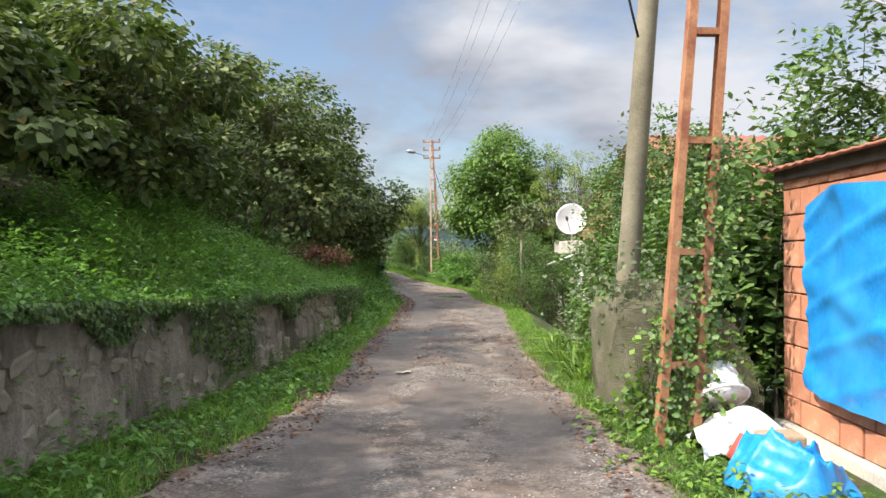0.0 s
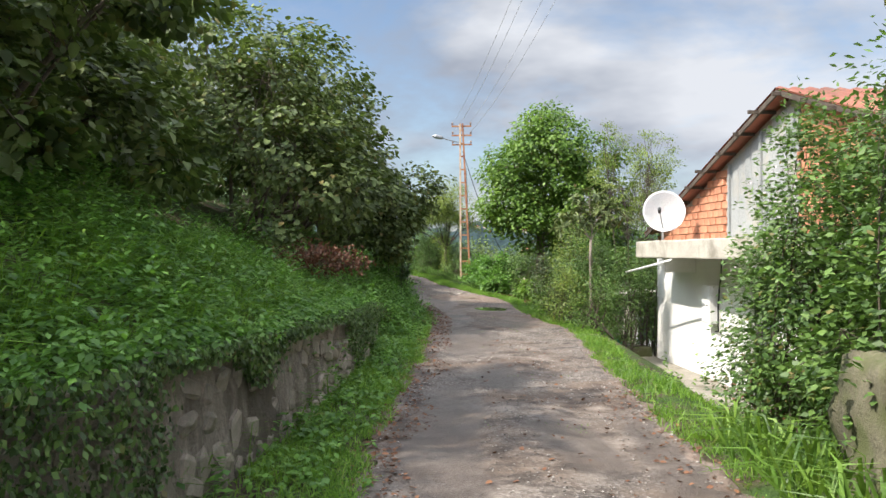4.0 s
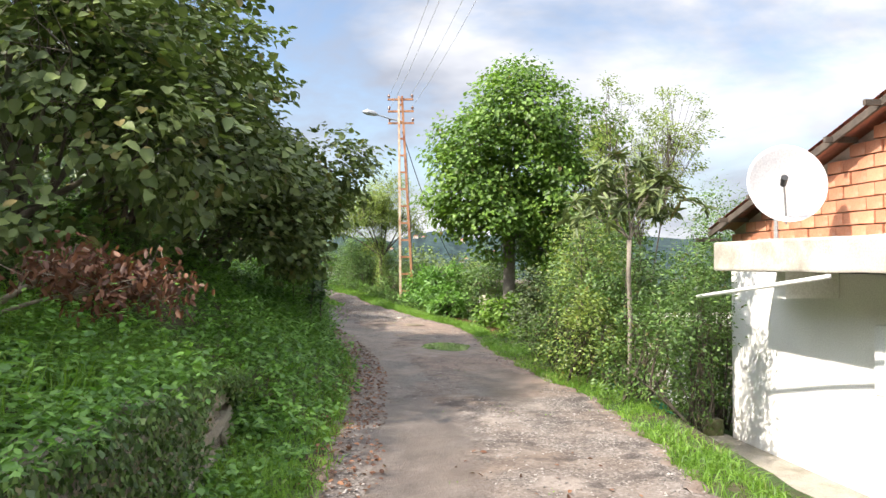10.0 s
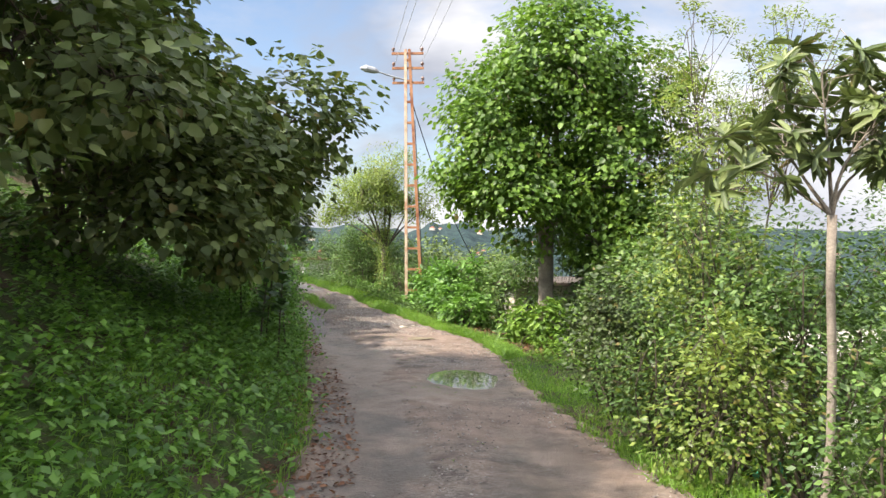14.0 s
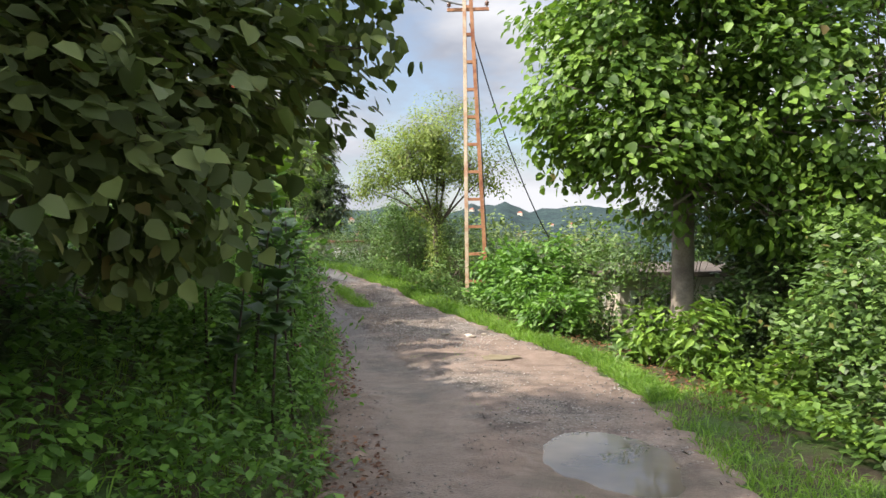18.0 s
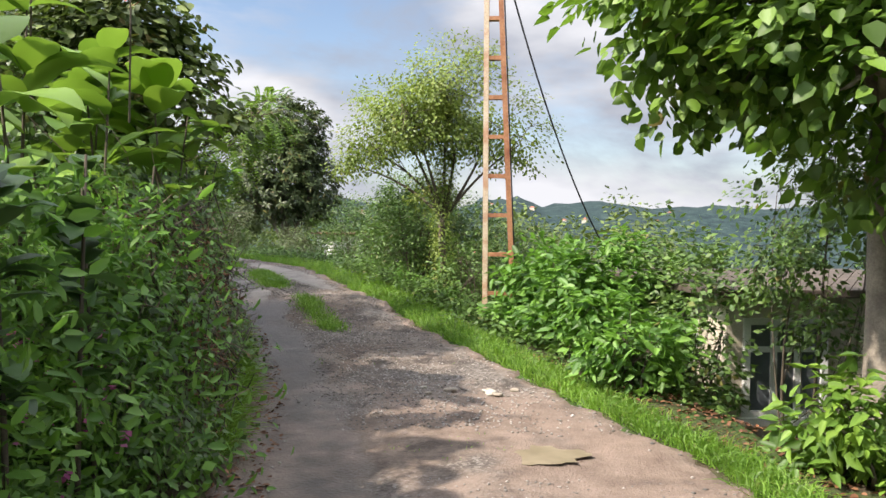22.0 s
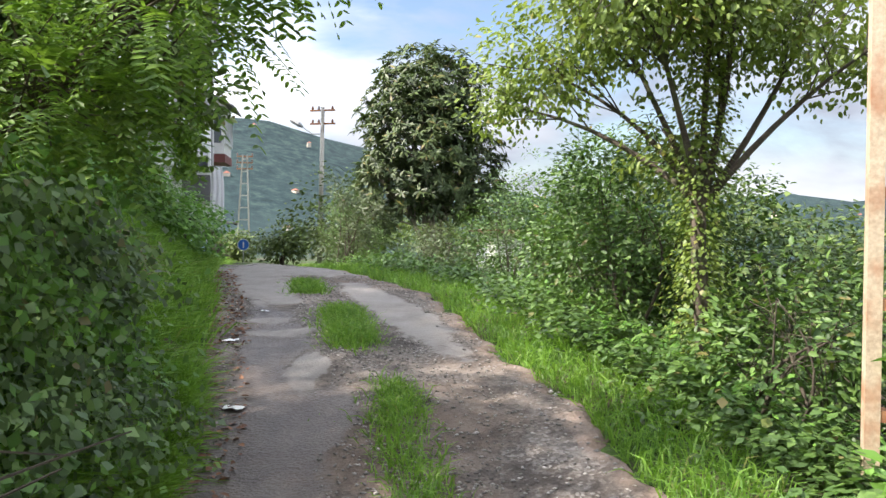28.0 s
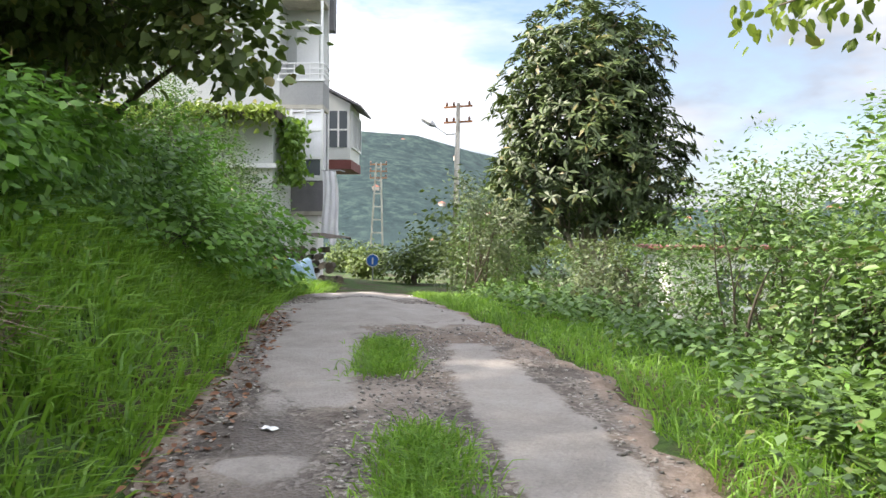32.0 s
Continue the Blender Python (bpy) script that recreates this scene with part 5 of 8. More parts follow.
# tree whose boughs hang into the lane near the bank's end
x, y = -5.2, 29.3
plant("hazel_tree", "hazel with big dark leaves hanging low over the lane", "tree", (x, y, on_ground(x, y)), [(x + 0.6, y - 0.6, 3.5, 1.3, 1.3, 0.9), (x + 1.9, y - 1.0, 3.4, 0.9, 1.2, 0.75), (x + 3.05, y - 1.1, 3.35, 0.75, 1.0, 0.7), (x + 2.5, y - 1.7, 2.6, 0.7, 0.8, 0.5), (x + 2.6, y - 0.3, 2.75, 0.6, 0.7, 0.5), (x + 2.45, y - 2.2, 2.0, 0.5, 0.9, 0.6), (x + 2.0, y - 3.0, 2.3, 0.7, 0.7, 0.7)], M_HAZEL, M_BARK, 0.10, 0.92, 430, 30, 0.20, 0.08, 4, 80, 0.45, "hazels along the bank", up=1.2, flat=0.5, fold=0.18)
# walnut-like trees further up the slope, towards the bend
for x, y, zc, s in ((-13.5, 41.0, 5.6, 1.2), (-12.5, 46.0, 4.9, 0.9)):
    plant("broadleaf_tree", "dark green broadleaf tree high on the slope", "tree", (x, y, on_ground(x, y)), [(x, y, zc, 1.8 * s, 1.8 * s, 1.5 * s), (x + 0.9, y - 0.6, zc - 0.8, 1.2 * s, 1.3 * s, 1.0 * s), (x + 0.4, y + 0.9, zc - 0.5, 1.3 * s, 1.2 * s, 1.1 * s), (x, y, zc + 1.2, 1.2 * s, 1.2 * s, 0.8 * s)], M_HAZEL, M_BARK, 0.13, 0.75, 330, 30, 0.21, 0.12, 1, 80, 0.45, "trees on the slope", trunk_h=0.8, plain=True)
x, y = -5.2, 36.2
plant("hazel_tree", "low dark hazel bush growing out of the ivy hedge", "shrub", (x, y, on_ground(x, y)), [(-4.7, 36.1, 2.3, 0.5, 0.8, 0.5), (-5.2, 36.4, 2.7, 0.6, 0.7, 0.6), (-5.7, 35.9, 2.9, 0.7, 0.8, 0.6)], M_IVY, M_BARK, 0.10, 0.8, 170, 20, 0.15, 0.04, 3, 60, 0.45)
x, y = -6.0, 36.9
plant("hazel_tree", "dark hazel leaning over the ivy hedge", "tree", (x, y, on_ground(x, y)), [(-4.7, 36.4, 3.1, 0.7, 0.7, 0.6), (-4.15, 36.45, 2.8, 0.35, 0.45, 0.28), (-5.4, 36.6, 3.5, 0.9, 0.8, 0.7), (-4.9, 36.3, 3.8, 0.7, 0.7, 0.5)], M_HAZEL, M_BARK, 0.10, 0.92, 260, 24, 0.17, 0.05, 3, 60, 0.45, "hazels along the bank", up=1.3, flat=0.5)
x, y = -9.6, 44.6
plant("hazel_tree", "hazel with drooping rounded leaves over the grassy bank", "tree", (x - 1.6, y + 0.8, on_ground(x - 1.6, y + 0.8)), [(x - 0.3, y, 5.2, 1.5, 1.6, 1.0), (x + 0.8, y - 0.2, 4.3, 1.1, 1.2, 0.7), (x + 1.25, y + 0.4, 3.45, 0.5, 0.7, 0.4), (x + 0.2, y - 1.2, 4.1, 0.9, 0.8, 0.7), (x - 1.2, y - 0.6, 4.2, 1.2, 1.0, 0.9), (x + 0.2, y + 0.2, 3.75, 0.9, 0.9, 0.4), (x - 0.9, y + 0.3, 3.6, 0.9, 0.9, 0.5), (x - 2.0, y - 0.4, 3.9, 0.9, 0.9, 0.8)], M_HAZEL, M_BARK, 0.11, 0.9, 560, 26, 0.2, 0.06, 3, 70, 0.45, "hazels along the bank", up=1.4, flat=0.45)
# two unseen hazels, added uphill to keep sun off road and verge
for x, y, zc in ((-10.2, 39.4, 6.2), (-11.2, 42.2, 6.9)):
    plant("hazel_tree", "added hazel out of view, shading the road at the bend", "tree", (x, y, on_ground(x, y)), [(x, y, zc, 2.0, 1.9, 1.1), (x + 1.1, y - 0.6, zc - 0.5, 1.3, 1.2, 0.8), (x + 0.9, y + 0.9, zc - 0.3, 1.3, 1.2, 0.8), (x - 1.0, y, zc + 0.6, 1.3, 1.3, 0.8)], M_HAZEL, M_BARK, 0.14, 0.88, 330, 22, 0.22, 0.07, 4, 40, 0.4, "hazels along the bank", plain=True, up=1.4, flat=0.45)
for x, y, w, h in ((-9.2, 45.2, 1.5, 0.8), (-10.1, 47.4, 1.5, 1.2), (-10.7, 46.3, 1.8, 1.5), (-11.6, 47.6, 1.6, 1.4), (-9.0, 43.3, 1.4, 0.8), (-8.3, 42.3, 1.2, 0.7)):
    z = on_ground(x, y)
    plant("vine_thicket", "sprawling green vines and brambles on the slope", "shrub", (x, y, z), [(x, y, z + 0.4 * h, 0.55 * w, 0.6 * w, 0.45 * h), (x + 0.3, y - 0.5, z + 0.3 * h, 0.45 * w, 0.5 * w, 0.35 * h), (x - 0.3, y + 0.4, z + 0.65 * h, 0.4 * w, 0.5 * w, 0.35 * h)], M_NETTLE, M_TWIG, 0.09, 0.75, 150, 20, 0.15, 0.03, 3, 30, 0.25, "vines on the slope", plain=True, up=1.3)



def robinia(x, y, blobs, fronds, label):
    """Feathery tree: each frond a stalk with two rows of leaflets."""
    z = on_ground(x, y)
    top = thing("robinia_tree", label, "tree", at=pose(x, y, z))
    b = np.asarray(blobs, float)
    pick = RNG.choice(len(b), fronds)
    d = rand_dirs(fronds)
    F = b[pick, :3] + d * b[pick, 3:6] * (0.35 + 0.65 * RNG.random((fronds, 1)))
    A = d + 0.5 * rand_dirs(fronds)
    A[:, 2] -= 0.25
    A = unit(A)
    S = unit(np.cross(A, np.array([[0.0, 0.0, 1.0]]) + 0.2 * rand_dirs(fronds)))
    N = np.cross(S, A)
    P, LA, LN = [], [], []
    for k in range(10):
        for side in (-1, 1):
            P.append(F + A * (0.05 + 0.029 * k) - np.array([[0, 0, 0.0035 * k * k * 0.5]]))
            LA.append(S * side + A * 0.35 - np.array([[0, 0, 0.15]]))
            LN.append(N + 0.15 * rand_dirs(fronds))
    P, LA, LN = np.concatenate(P), np.concatenate(LA), np.concatenate(LN)
    me = leaf_mesh("crown", P - np.array([[x, y, z]]), LA, LN, 0.064 * RNG.uniform(0.8, 1.2, len(P)), 0.36, M_BRIGHT, 0.15, 0.1)
    mesh_ob("crown", me, top)
    bm = bmesh.new()
    limbs(bm, (x, y, z - 0.15), 0.06, blobs, F, 120, fork=0.5)
    bmesh.ops.translate(bm, vec=-Vector((x, y, z)), verts=bm.verts[:])
    part("trunk", bm, M_BARK, top, smooth=True)
    return top


robinia(-6.4, 38.9, [(-4.5, 38.5, 2.65, 0.5, 0.5, 0.4), (-4.0, 38.5, 3.1, 0.35, 0.35, 0.25), (-5.1, 38.4, 2.5, 0.6, 0.5, 0.4), (-5.7, 38.3, 2.6, 0.7, 0.6, 0.5), (-4.9, 38.8, 3.05, 0.6, 0.5, 0.35), (-5.8, 38.7, 3.3, 0.7, 0.6, 0.4), (-4.9, 38.2, 2.2, 0.5, 0.4, 0.25)], 640, "young robinia with feathery green leaves leaning over the bank")

# dark thicket behind the hazels
for y in np.arange(2.0, 33.0, 3.1):
    y = float(y)
    x = -8.0 - 0.5 * math.sin(y)
    z = on_ground(x, y)
    plant("thicket", "dark thicket of shrubs behind the hazels", "shrub", (x, y, z), [(x, y, z + 1.0, 1.3, 1.8, 1.1), (x + 0.3, y + 0.8, z + 1.7, 1.1, 1.3, 0.9)], M_IVY, M_TWIG, 0.15, 0.7, 110, 26, 0.24, 0.05, 1, 20, 0.2, "thicket behind the hazels", plain=True)

P = scatter(1100, 2.0, WALL_END, lambda y: wall_x(y) - 0.5, lambda y: wall_x(y) - 0.06)
P[:, 2] = wall_top(P[:, 1]) + 0.01
herb("wall_top_weeds", P, 12, 0.24, 0.062, 0.6, M_NETTLE, "low green weeds spilling over the wall's top", 0.12)
# bank above the wall, the shaded bank beyond it, the ivy hedge, the grassy bank at the bend
P = scatter(3400, 1.0, WALL_END, lambda y: wall_x(y) - 3.1, lambda y: wall_x(y) - 0.15)
herb("nettles", P, 22, 0.38, 0.068, 0.7, M_NETTLE, "thick green nettles and weeds covering the bank above the wall", droop=0.08, up=1.6)
C = scatter(110, 3.0, WALL_END, lambda y: wall_x(y) - 3.2, lambda y: wall_x(y) - 0.3)
P = np.repeat(C, 12, 0) + np.concatenate([RNG.normal(size=(len(C) * 12, 2)) * 0.2, np.zeros((len(C) * 12, 1))], 1)
herb("nettle_clumps", P, 16, 0.62, 0.074, 0.55, M_NETTLE, "taller clumps of nettles and fern on the bank", 0.10, droop=0.08, up=1.6)
C = scatter(150, 8.5, WALL_END, lambda y: wall_x(y) - 2.0, lambda y: wall_x(y) - 0.12)
P = np.repeat(C, 40, 0) + np.concatenate([RNG.normal(size=(len(C) * 40, 2)) * 0.12, np.zeros((len(C) * 40, 1))], 1)
grass("bank_top_grass", P, 0.55, 0.010, "bright arching grass among the nettles above the wall", lean=0.35, droop=1.0, toward=(0.2, 0, 0))
P = scatter(700, 1.0, WALL_END, lambda y: wall_x(y) - 3.0, lambda y: wall_x(y) - 0.3)
herb("ferny_weeds", P, 14, 0.5, 0.06, 0.35, M_BRIGHT, "fine bright green weeds among the nettles")
P = scatter(2000, WALL_END - 1.2, 32.8, lambda y: xl(y) - 4.4, lambda y: xl(y) - 0.45)
herb("weeds", P, 15, 0.30, 0.062, 0.7, M_NETTLE, "shaded ivy and low weeds on the steep bank")
P = scatter(900, WALL_END - 0.8, 31.0, lambda y: xl(y) - 1.9, lambda y: xl(y) - 0.15)
herb("bank_weeds", P, 12, 0.24, 0.08, 0.6, M_NETTLE, "bright weeds along the foot of the bank")


def face_leaves(name, ylo, yhi, n, front, zlo, zhi, leaf, ratio, mat, label, depth=0.12, hang=0.5):
    """Leaves that clothe an upright face towards the road."""
    y = RNG.uniform(ylo, yhi, n)
    lo, hi = zlo(y), zhi(y)
    f = RNG.random(n)
    z = lo + (hi - lo) * f
    x = front(y, z) + np.abs(RNG.normal(size=n)) * depth
    A = rand_dirs(n) * 0.7
    A[:, 2] -= hang
    A[:, 0] += 0.3
    N = rand_dirs(n) * 0.45
    N[:, 0] += 1.0
    N[:, 2] += 0.55
    return stuff(name, leaf_mesh(name, np.stack([x, y, z], -1), A, N, leaf * RNG.uniform(0.6, 1.3, n), ratio * RNG.uniform(0.85, 1.15, n), mat, plain=leaf < 0.08), label, "ivy")


# ivy curtains over the retaining wall: denser in some stretches
def ivy_wall():
    n = 30000
    y = RNG.uniform(0.5, WALL_END, n)
    cover = 0.30 + 0.30 * np.sin(y * 1.15 + 0.6) + 0.22 * np.sin(y * 2.7 + 2.0)
    cover = np.where(y > 15.5, cover + 0.25, cover)
    cover = np.where((y > 9.9) & (y < 14.8), cover - 0.40, cover)
    cover = np.where((y > 4.4) & (y < 7.5), cover - 0.45, cover)
    cover = np.where((y > 8.1) & (y < 9.8), cover + 0.55, cover)
    f = RNG.random(n) ** 1.4 * np.clip(cover, 0.10, 1.05)
    keep = f < 0.98
    y, f = y[keep], f[keep]
    h = wall_top(y) + 0.10
    z = h * (1 - f)
    x = wall_x(y) - 0.10 * z + 0.03 + np.abs(RNG.normal(size=len(y))) * 0.06 * (1.3 - f)
    A = rand_dirs(len(y)) * 0.6
    A[:, 2] -= 0.7
    N = rand_dirs(len(y)) * 0.4
    N[:, 0] += 1.0
    N[:, 2] += 0.5
    me = leaf_mesh("ivy", np.stack([x, y, z], -1), A, N, 0.040 * RNG.uniform(0.6, 1.4, len(y)), 0.85, M_IVY, plain=True)
    return stuff("ivy", me, "trailing ivy hanging over the retaining wall", "ivy")


ivy_wall()
face_leaves("ivy_hedge", 31.8, 39.0, 30000, lambda y, z: xl(y) - 0.46 - 0.22 * (z - zp(y)) + 0.24 * wobble(1.9 * z, y, 2.1), lambda y: zp(y), lambda y: zp(y) + np.interp(y, [31.8, 33, 36.5, 38, 39], [1.2, 1.9, 2.0, 1.5, 1.2]) + 0.12 * np.sin(5 * y), 0.052, 0.85, M_IVY, "ivy hedge clothing the bank beside the lane", 0.2)
face_leaves("withered_vines", 33.0, 35.4, 2600, lambda y, z: xl(y) - 0.20 - 0.22 * (z - zp(y)) + 0.2 * wobble(2.3 * z, 2.0 * y, 3.0), lambda y: zp(y) + 0.35 + 0.2 * np.sin(7 * y), lambda y: zp(y) + 1.65 + 0.15 * np.sin(5 * y), 0.05, 0.4, M_LITTER, "withered brown vine leaves in the hedge", 0.1, 0.6)
face_leaves("hedge_weeds", 31.0, 39.2, 1700, lambda y, z: xl(y) - 0.46 - 0.24 * (z - zp(y)), lambda y: zp(y) + 0.1, lambda y: zp(y) + 1.9, 0.075, 0.5, M_NETTLE, "brighter weeds growing out of the ivy hedge", 0.26, 0.2)
face_leaves("hedge_creeper", 35.3, 39.3, 5200, lambda y, z: xl(y) - 0.40 - 0.22 * (z - zp(y)) + 0.2 * wobble(2.0 * z, 1.5 * y, 2.4), lambda y: zp(y) + 0.1, lambda y: zp(y) + np.interp(y, [35.3, 37, 38.4, 39.3], [1.9, 2.0, 1.6, 1.2]), 0.056, 0.75, M_NETTLE, "fresh green creeper over the end of the hedge", 0.12, 0.3)
face_leaves("hedge_nettles", 29.8, 33.3, 3600, lambda y, z: xl(y) - 0.40 - 0.24 * (z - zp(y)) + 0.14 * wobble(2.0 * z, 1.5 * y, 4.1), lambda y: zp(y) + 0.05, lambda y: zp(y) + np.interp(y, [29.8, 31, 32.6, 33.3], [1.3, 1.9, 1.7, 1.0]), 0.085, 0.42, M_NETTLE, "bright long-leaved nettles standing before the ivy hedge", 0.28, -0.25)
bm = bmesh.new()
for k in range(330):
    y = RNG.uniform(32.4, 36.2)
    zf = zp(y) + RNG.uniform(0.25, 1.7)
    xf = xl(y) - 0.36 - 0.22 * (zf - zp(y)) + RNG.uniform(0.12, 0.34)
    v = Vector((RNG.uniform(-0.02, 0.08), RNG.normal() * 0.3, RNG.normal() * 0.16))
    w = Vector((RNG.uniform(-0.05, 0.1), RNG.normal() * 0.35, RNG.normal() * 0.2 - 0.12))
    tube(bm, [(xf, y, zf), tuple(Vector((xf, y, zf)) + v), tuple(Vector((xf, y, zf)) + v + w)], [0.009, 0.007, 0.003], 4, False)
me = bpy.data.meshes.new("bare_stems")
bm.to_mesh(me)
bm.free()
me.materials.append(M_TWIG)
stuff("bare_stems", me, "dry brown bramble stems tangled over the ivy hedge", "stems")
P = scatter(150, 31.9, 34.2, lambda y: xl(y) - 0.75, lambda y: xl(y) - 0.3)
P[:, 2] = zp(P[:, 1]) + RNG.uniform(0.2, 1.45, len(P))
herb("hedge_nettles", P, 30, 0.5, 0.072, 0.36, M_NETTLE, "upright bright nettles crowding the ivy hedge", 0.1)
P = scatter(900, 31.5, 39.5, lambda y: xl(y) - 3.2, lambda y: xl(y) - 0.8)
herb("hedge_top", P, 9, 0.26, 0.09, 0.6, M_SHRUB, "mixed green weeds on top of the ivy hedge")
face_leaves("climbers", 38.4, 48.0, 22000, lambda y, z: xl(y) - 1.0 - 0.55 * (z - zp(y)), lambda y: zp(y) + 0.25, lambda y: zp(y) + 1.9, 0.075, 0.8, M_NETTLE, "green climbers over the upper bank", 0.16)
P = scatter(900, 38.5, 52.0, lambda y: xl(y) - 6.0, lambda y: xl(y) - 1.7)
herb("slope_weeds", P, 12, 0.45, 0.085, 0.6, M_NETTLE, "green weeds and nettles on the slope")
C = scatter(2300, 36.5, 53.0, lambda y: xl(y) - np.interp(y, [36.5, 40, 43, 53], [0.55, 1.5, 1.9, 1.8]), lambda y: xl(y) - np.interp(y, [36.5, 38.5, 44, 53], [0.14, 0.18, 0.14, 0.10]))
P = np.repeat(C, 20, 0) + np.concatenate([RNG.normal(size=(len(C) * 20, 2)) * 0.075, np.zeros((len(C) * 20, 1))], 1)
P[:, 2] = height(P[:, 0], P[:, 1])
tall = np.repeat(RNG.uniform(0.55, 1.35, len(C)), 20)
lean = np.repeat(RNG.normal(size=(len(C), 3)) * 0.14, 20, 0) + (P - np.repeat(C, 20, 0)) * 3.0
D = RNG.normal(size=P.shape) * 0.24 + np.array([[0.16, -0.05, 1.1]]) + lean
stuff("bank_grass", blade_mesh("bank_grass", P, D, 0.29 * tall * RNG.uniform(0.6, 1.2, len(P)), 0.015 * RNG.uniform(0.7, 1.3, len(P)), M_GRASS, 0.75), "long lush tufts of green grass on the bank", "grass")
P = scatter(1500, 40.0, 41.7, lambda y: xl(y) - 1.2, lambda y: xl(y) - 0.75)
grass("dry_stalks", P, 0.36, 0.010, "withered brown stalks among the grass of the bank", M_DRYTWIG, 0.5, 1.1, (0.35, -0.2, 0))

P = scatter(11000, 33.2, 39.8, lambda y: xl(y) - 0.46, lambda y: xl(y) - 0.04)
grass("hedge_foot_grass", P, 0.34, 0.012, "bright long grass along the foot of the ivy hedge", toward=(0.25, 0, 0))

def broad_leaf_mesh(name, P, A, N, size, ratio, mat, curl=0.45, fold=0.3):
    """Large soft leaves: a bent midrib, two raised and wavy halves."""
    n = len(P)
    A = unit(A)
    S = unit(np.cross(N, A))
    N = np.cross(A, S)
    L = np.asarray(size).reshape(-1, 1) * np.ones((n, 1))
    ph = RNG.uniform(0, 6.28, (n, 1))
    rows = []
    for t in np.linspace(0, 1, 8):
        w = L * ratio * 0.5 * max(0.02, math.sin(math.pi * t ** 0.82)) ** 0.75
        mid = P + A * L * (t - 0.18 * t ** 3) - N * L * curl * t * t
        for q in (-1.0, -0.55, 0.0, 0.55, 1.0):
            lift = fold * abs(q) - 0.35 * fold * q * q
            rows.append(mid + S * w * q + N * (w * lift + 0.02 * L * abs(q) * np.sin(11 * t + ph + q)))
    v = np.stack(rows, 1).reshape(-1, 3)
    q = np.array([[r * 5 + c, r * 5 + c + 1, r * 5 + c + 6, r * 5 + c + 5] for r in range(7) for c in range(4)])
    return quads_mesh(name, v, (np.arange(n)[:, None, None] * 40 + q[None]).reshape(-1, 4), mat, True)


# large-leaved stalks and flowering weeds before the hedge
def big_leaf(x, y, tall, n, leaf, label, mat=M_BRIGHT, ratio=0.55, group=""):
    z = on_ground(x, y)
    top = thing("big_leaf_plant", label, "plant", group, pose(x, y, z))
    lean = Vector((RNG.normal() * 0.12, RNG.normal() * 0.12, 0))
    bm = bmesh.new()
    tube(bm, [(0, 0, -0.05), tuple(lean * 0.4 + Vector((0, 0, tall * 0.5))), tuple(lean + Vector((0, 0, tall)))], [0.014, 0.011, 0.006], 6)
    part("stalk", bm, M_TWIG, top, "green-brown stalk", smooth=True)
    s = RNG.uniform(0.5, 1.0, n)
    P = np.stack([lean.x * s, lean.y * s, tall * s], -1)
    a = RNG.uniform(0, 2 * np.pi, n)
    e = RNG.uniform(0.1, 1.5, n)
    A = np.stack([np.cos(a), np.sin(a), e], -1)
    N = np.stack([-e * np.cos(a), -e * np.sin(a), np.ones(n)], -1) + 0.3 * rand_dirs(n)
    size = leaf * RNG.uniform(0.6, 1.2, n)
    mesh_ob("foliage", broad_leaf_mesh("foliage", P, A, N, size, ratio, mat), top)
    return top


for x, y, h in ((-3.62, 34.2, 2.75), (-3.8, 34.6, 2.6), (-4.15, 34.2, 2.85), (-3.95, 34.9, 2.9), (-4.4, 34.5, 2.7), (-4.6, 34.9, 3.0), (-4.8, 34.3, 2.95), (-4.25, 33.7, 2.7), (-3.7, 33.2, 2.8), (-3.8, 32.4, 2.9), (-3.4, 31.8, 2.5), (-3.5, 30.8, 2.3)):
    big_leaf(x, y, max(0.7, h - on_ground(x, y)), 13, 0.50, "tall canna-like weed with very large bright green leaves beside the lane", M_BRIGHT, 0.56, "tall large-leaved weeds")
for x, y, h in ((-2.5, 28.9, 1.5), (-2.75, 29.3, 1.9), (-2.5, 29.7, 1.6), (-2.9, 29.9, 2.1), (-2.65, 30.4, 1.8), (-3.0, 29.0, 2.0), (-3.05, 30.7, 2.2), (-2.8, 31.1, 1.9), (-2.6, 28.2, 1.3), (-3.3, 29.6, 2.4), (-3.4, 30.4, 2.5), (-2.95, 31.6, 1.9)):
    big_leaf(x, y, max(0.7, h - on_ground(x, y)), 26, 0.20, "leafy mallow with broad blue-green leaves beside the lane", M_MALLOW, 0.72, "broad-leaved mallows")
big_leaf(-3.40, 34.66, 1.15, 2, 0.34, "single large lime-green leaf standing out of the hedge", M_BRIGHT, 0.5)
P = scatter(900, 28.6, 33.4, lambda y: xl(y) - 1.6, lambda y: xl(y) - 0.3)
herb("tall_weeds", P, 18, 1.1, 0.075, 0.42, M_NETTLE, "tall leafy green weeds crowding the lane", 0.14)
P = scatter(34, 30.4, 32.6, lambda y: xl(y) - 0.75, lambda y: xl(y) - 0.28)
herb("pink_flowers", P + np.array([[0, 0, 0.5]]), 9, 0.4, 0.04, 0.75, M_PINK, "small pink flowers among the weeds", 0.05, category="flowers")
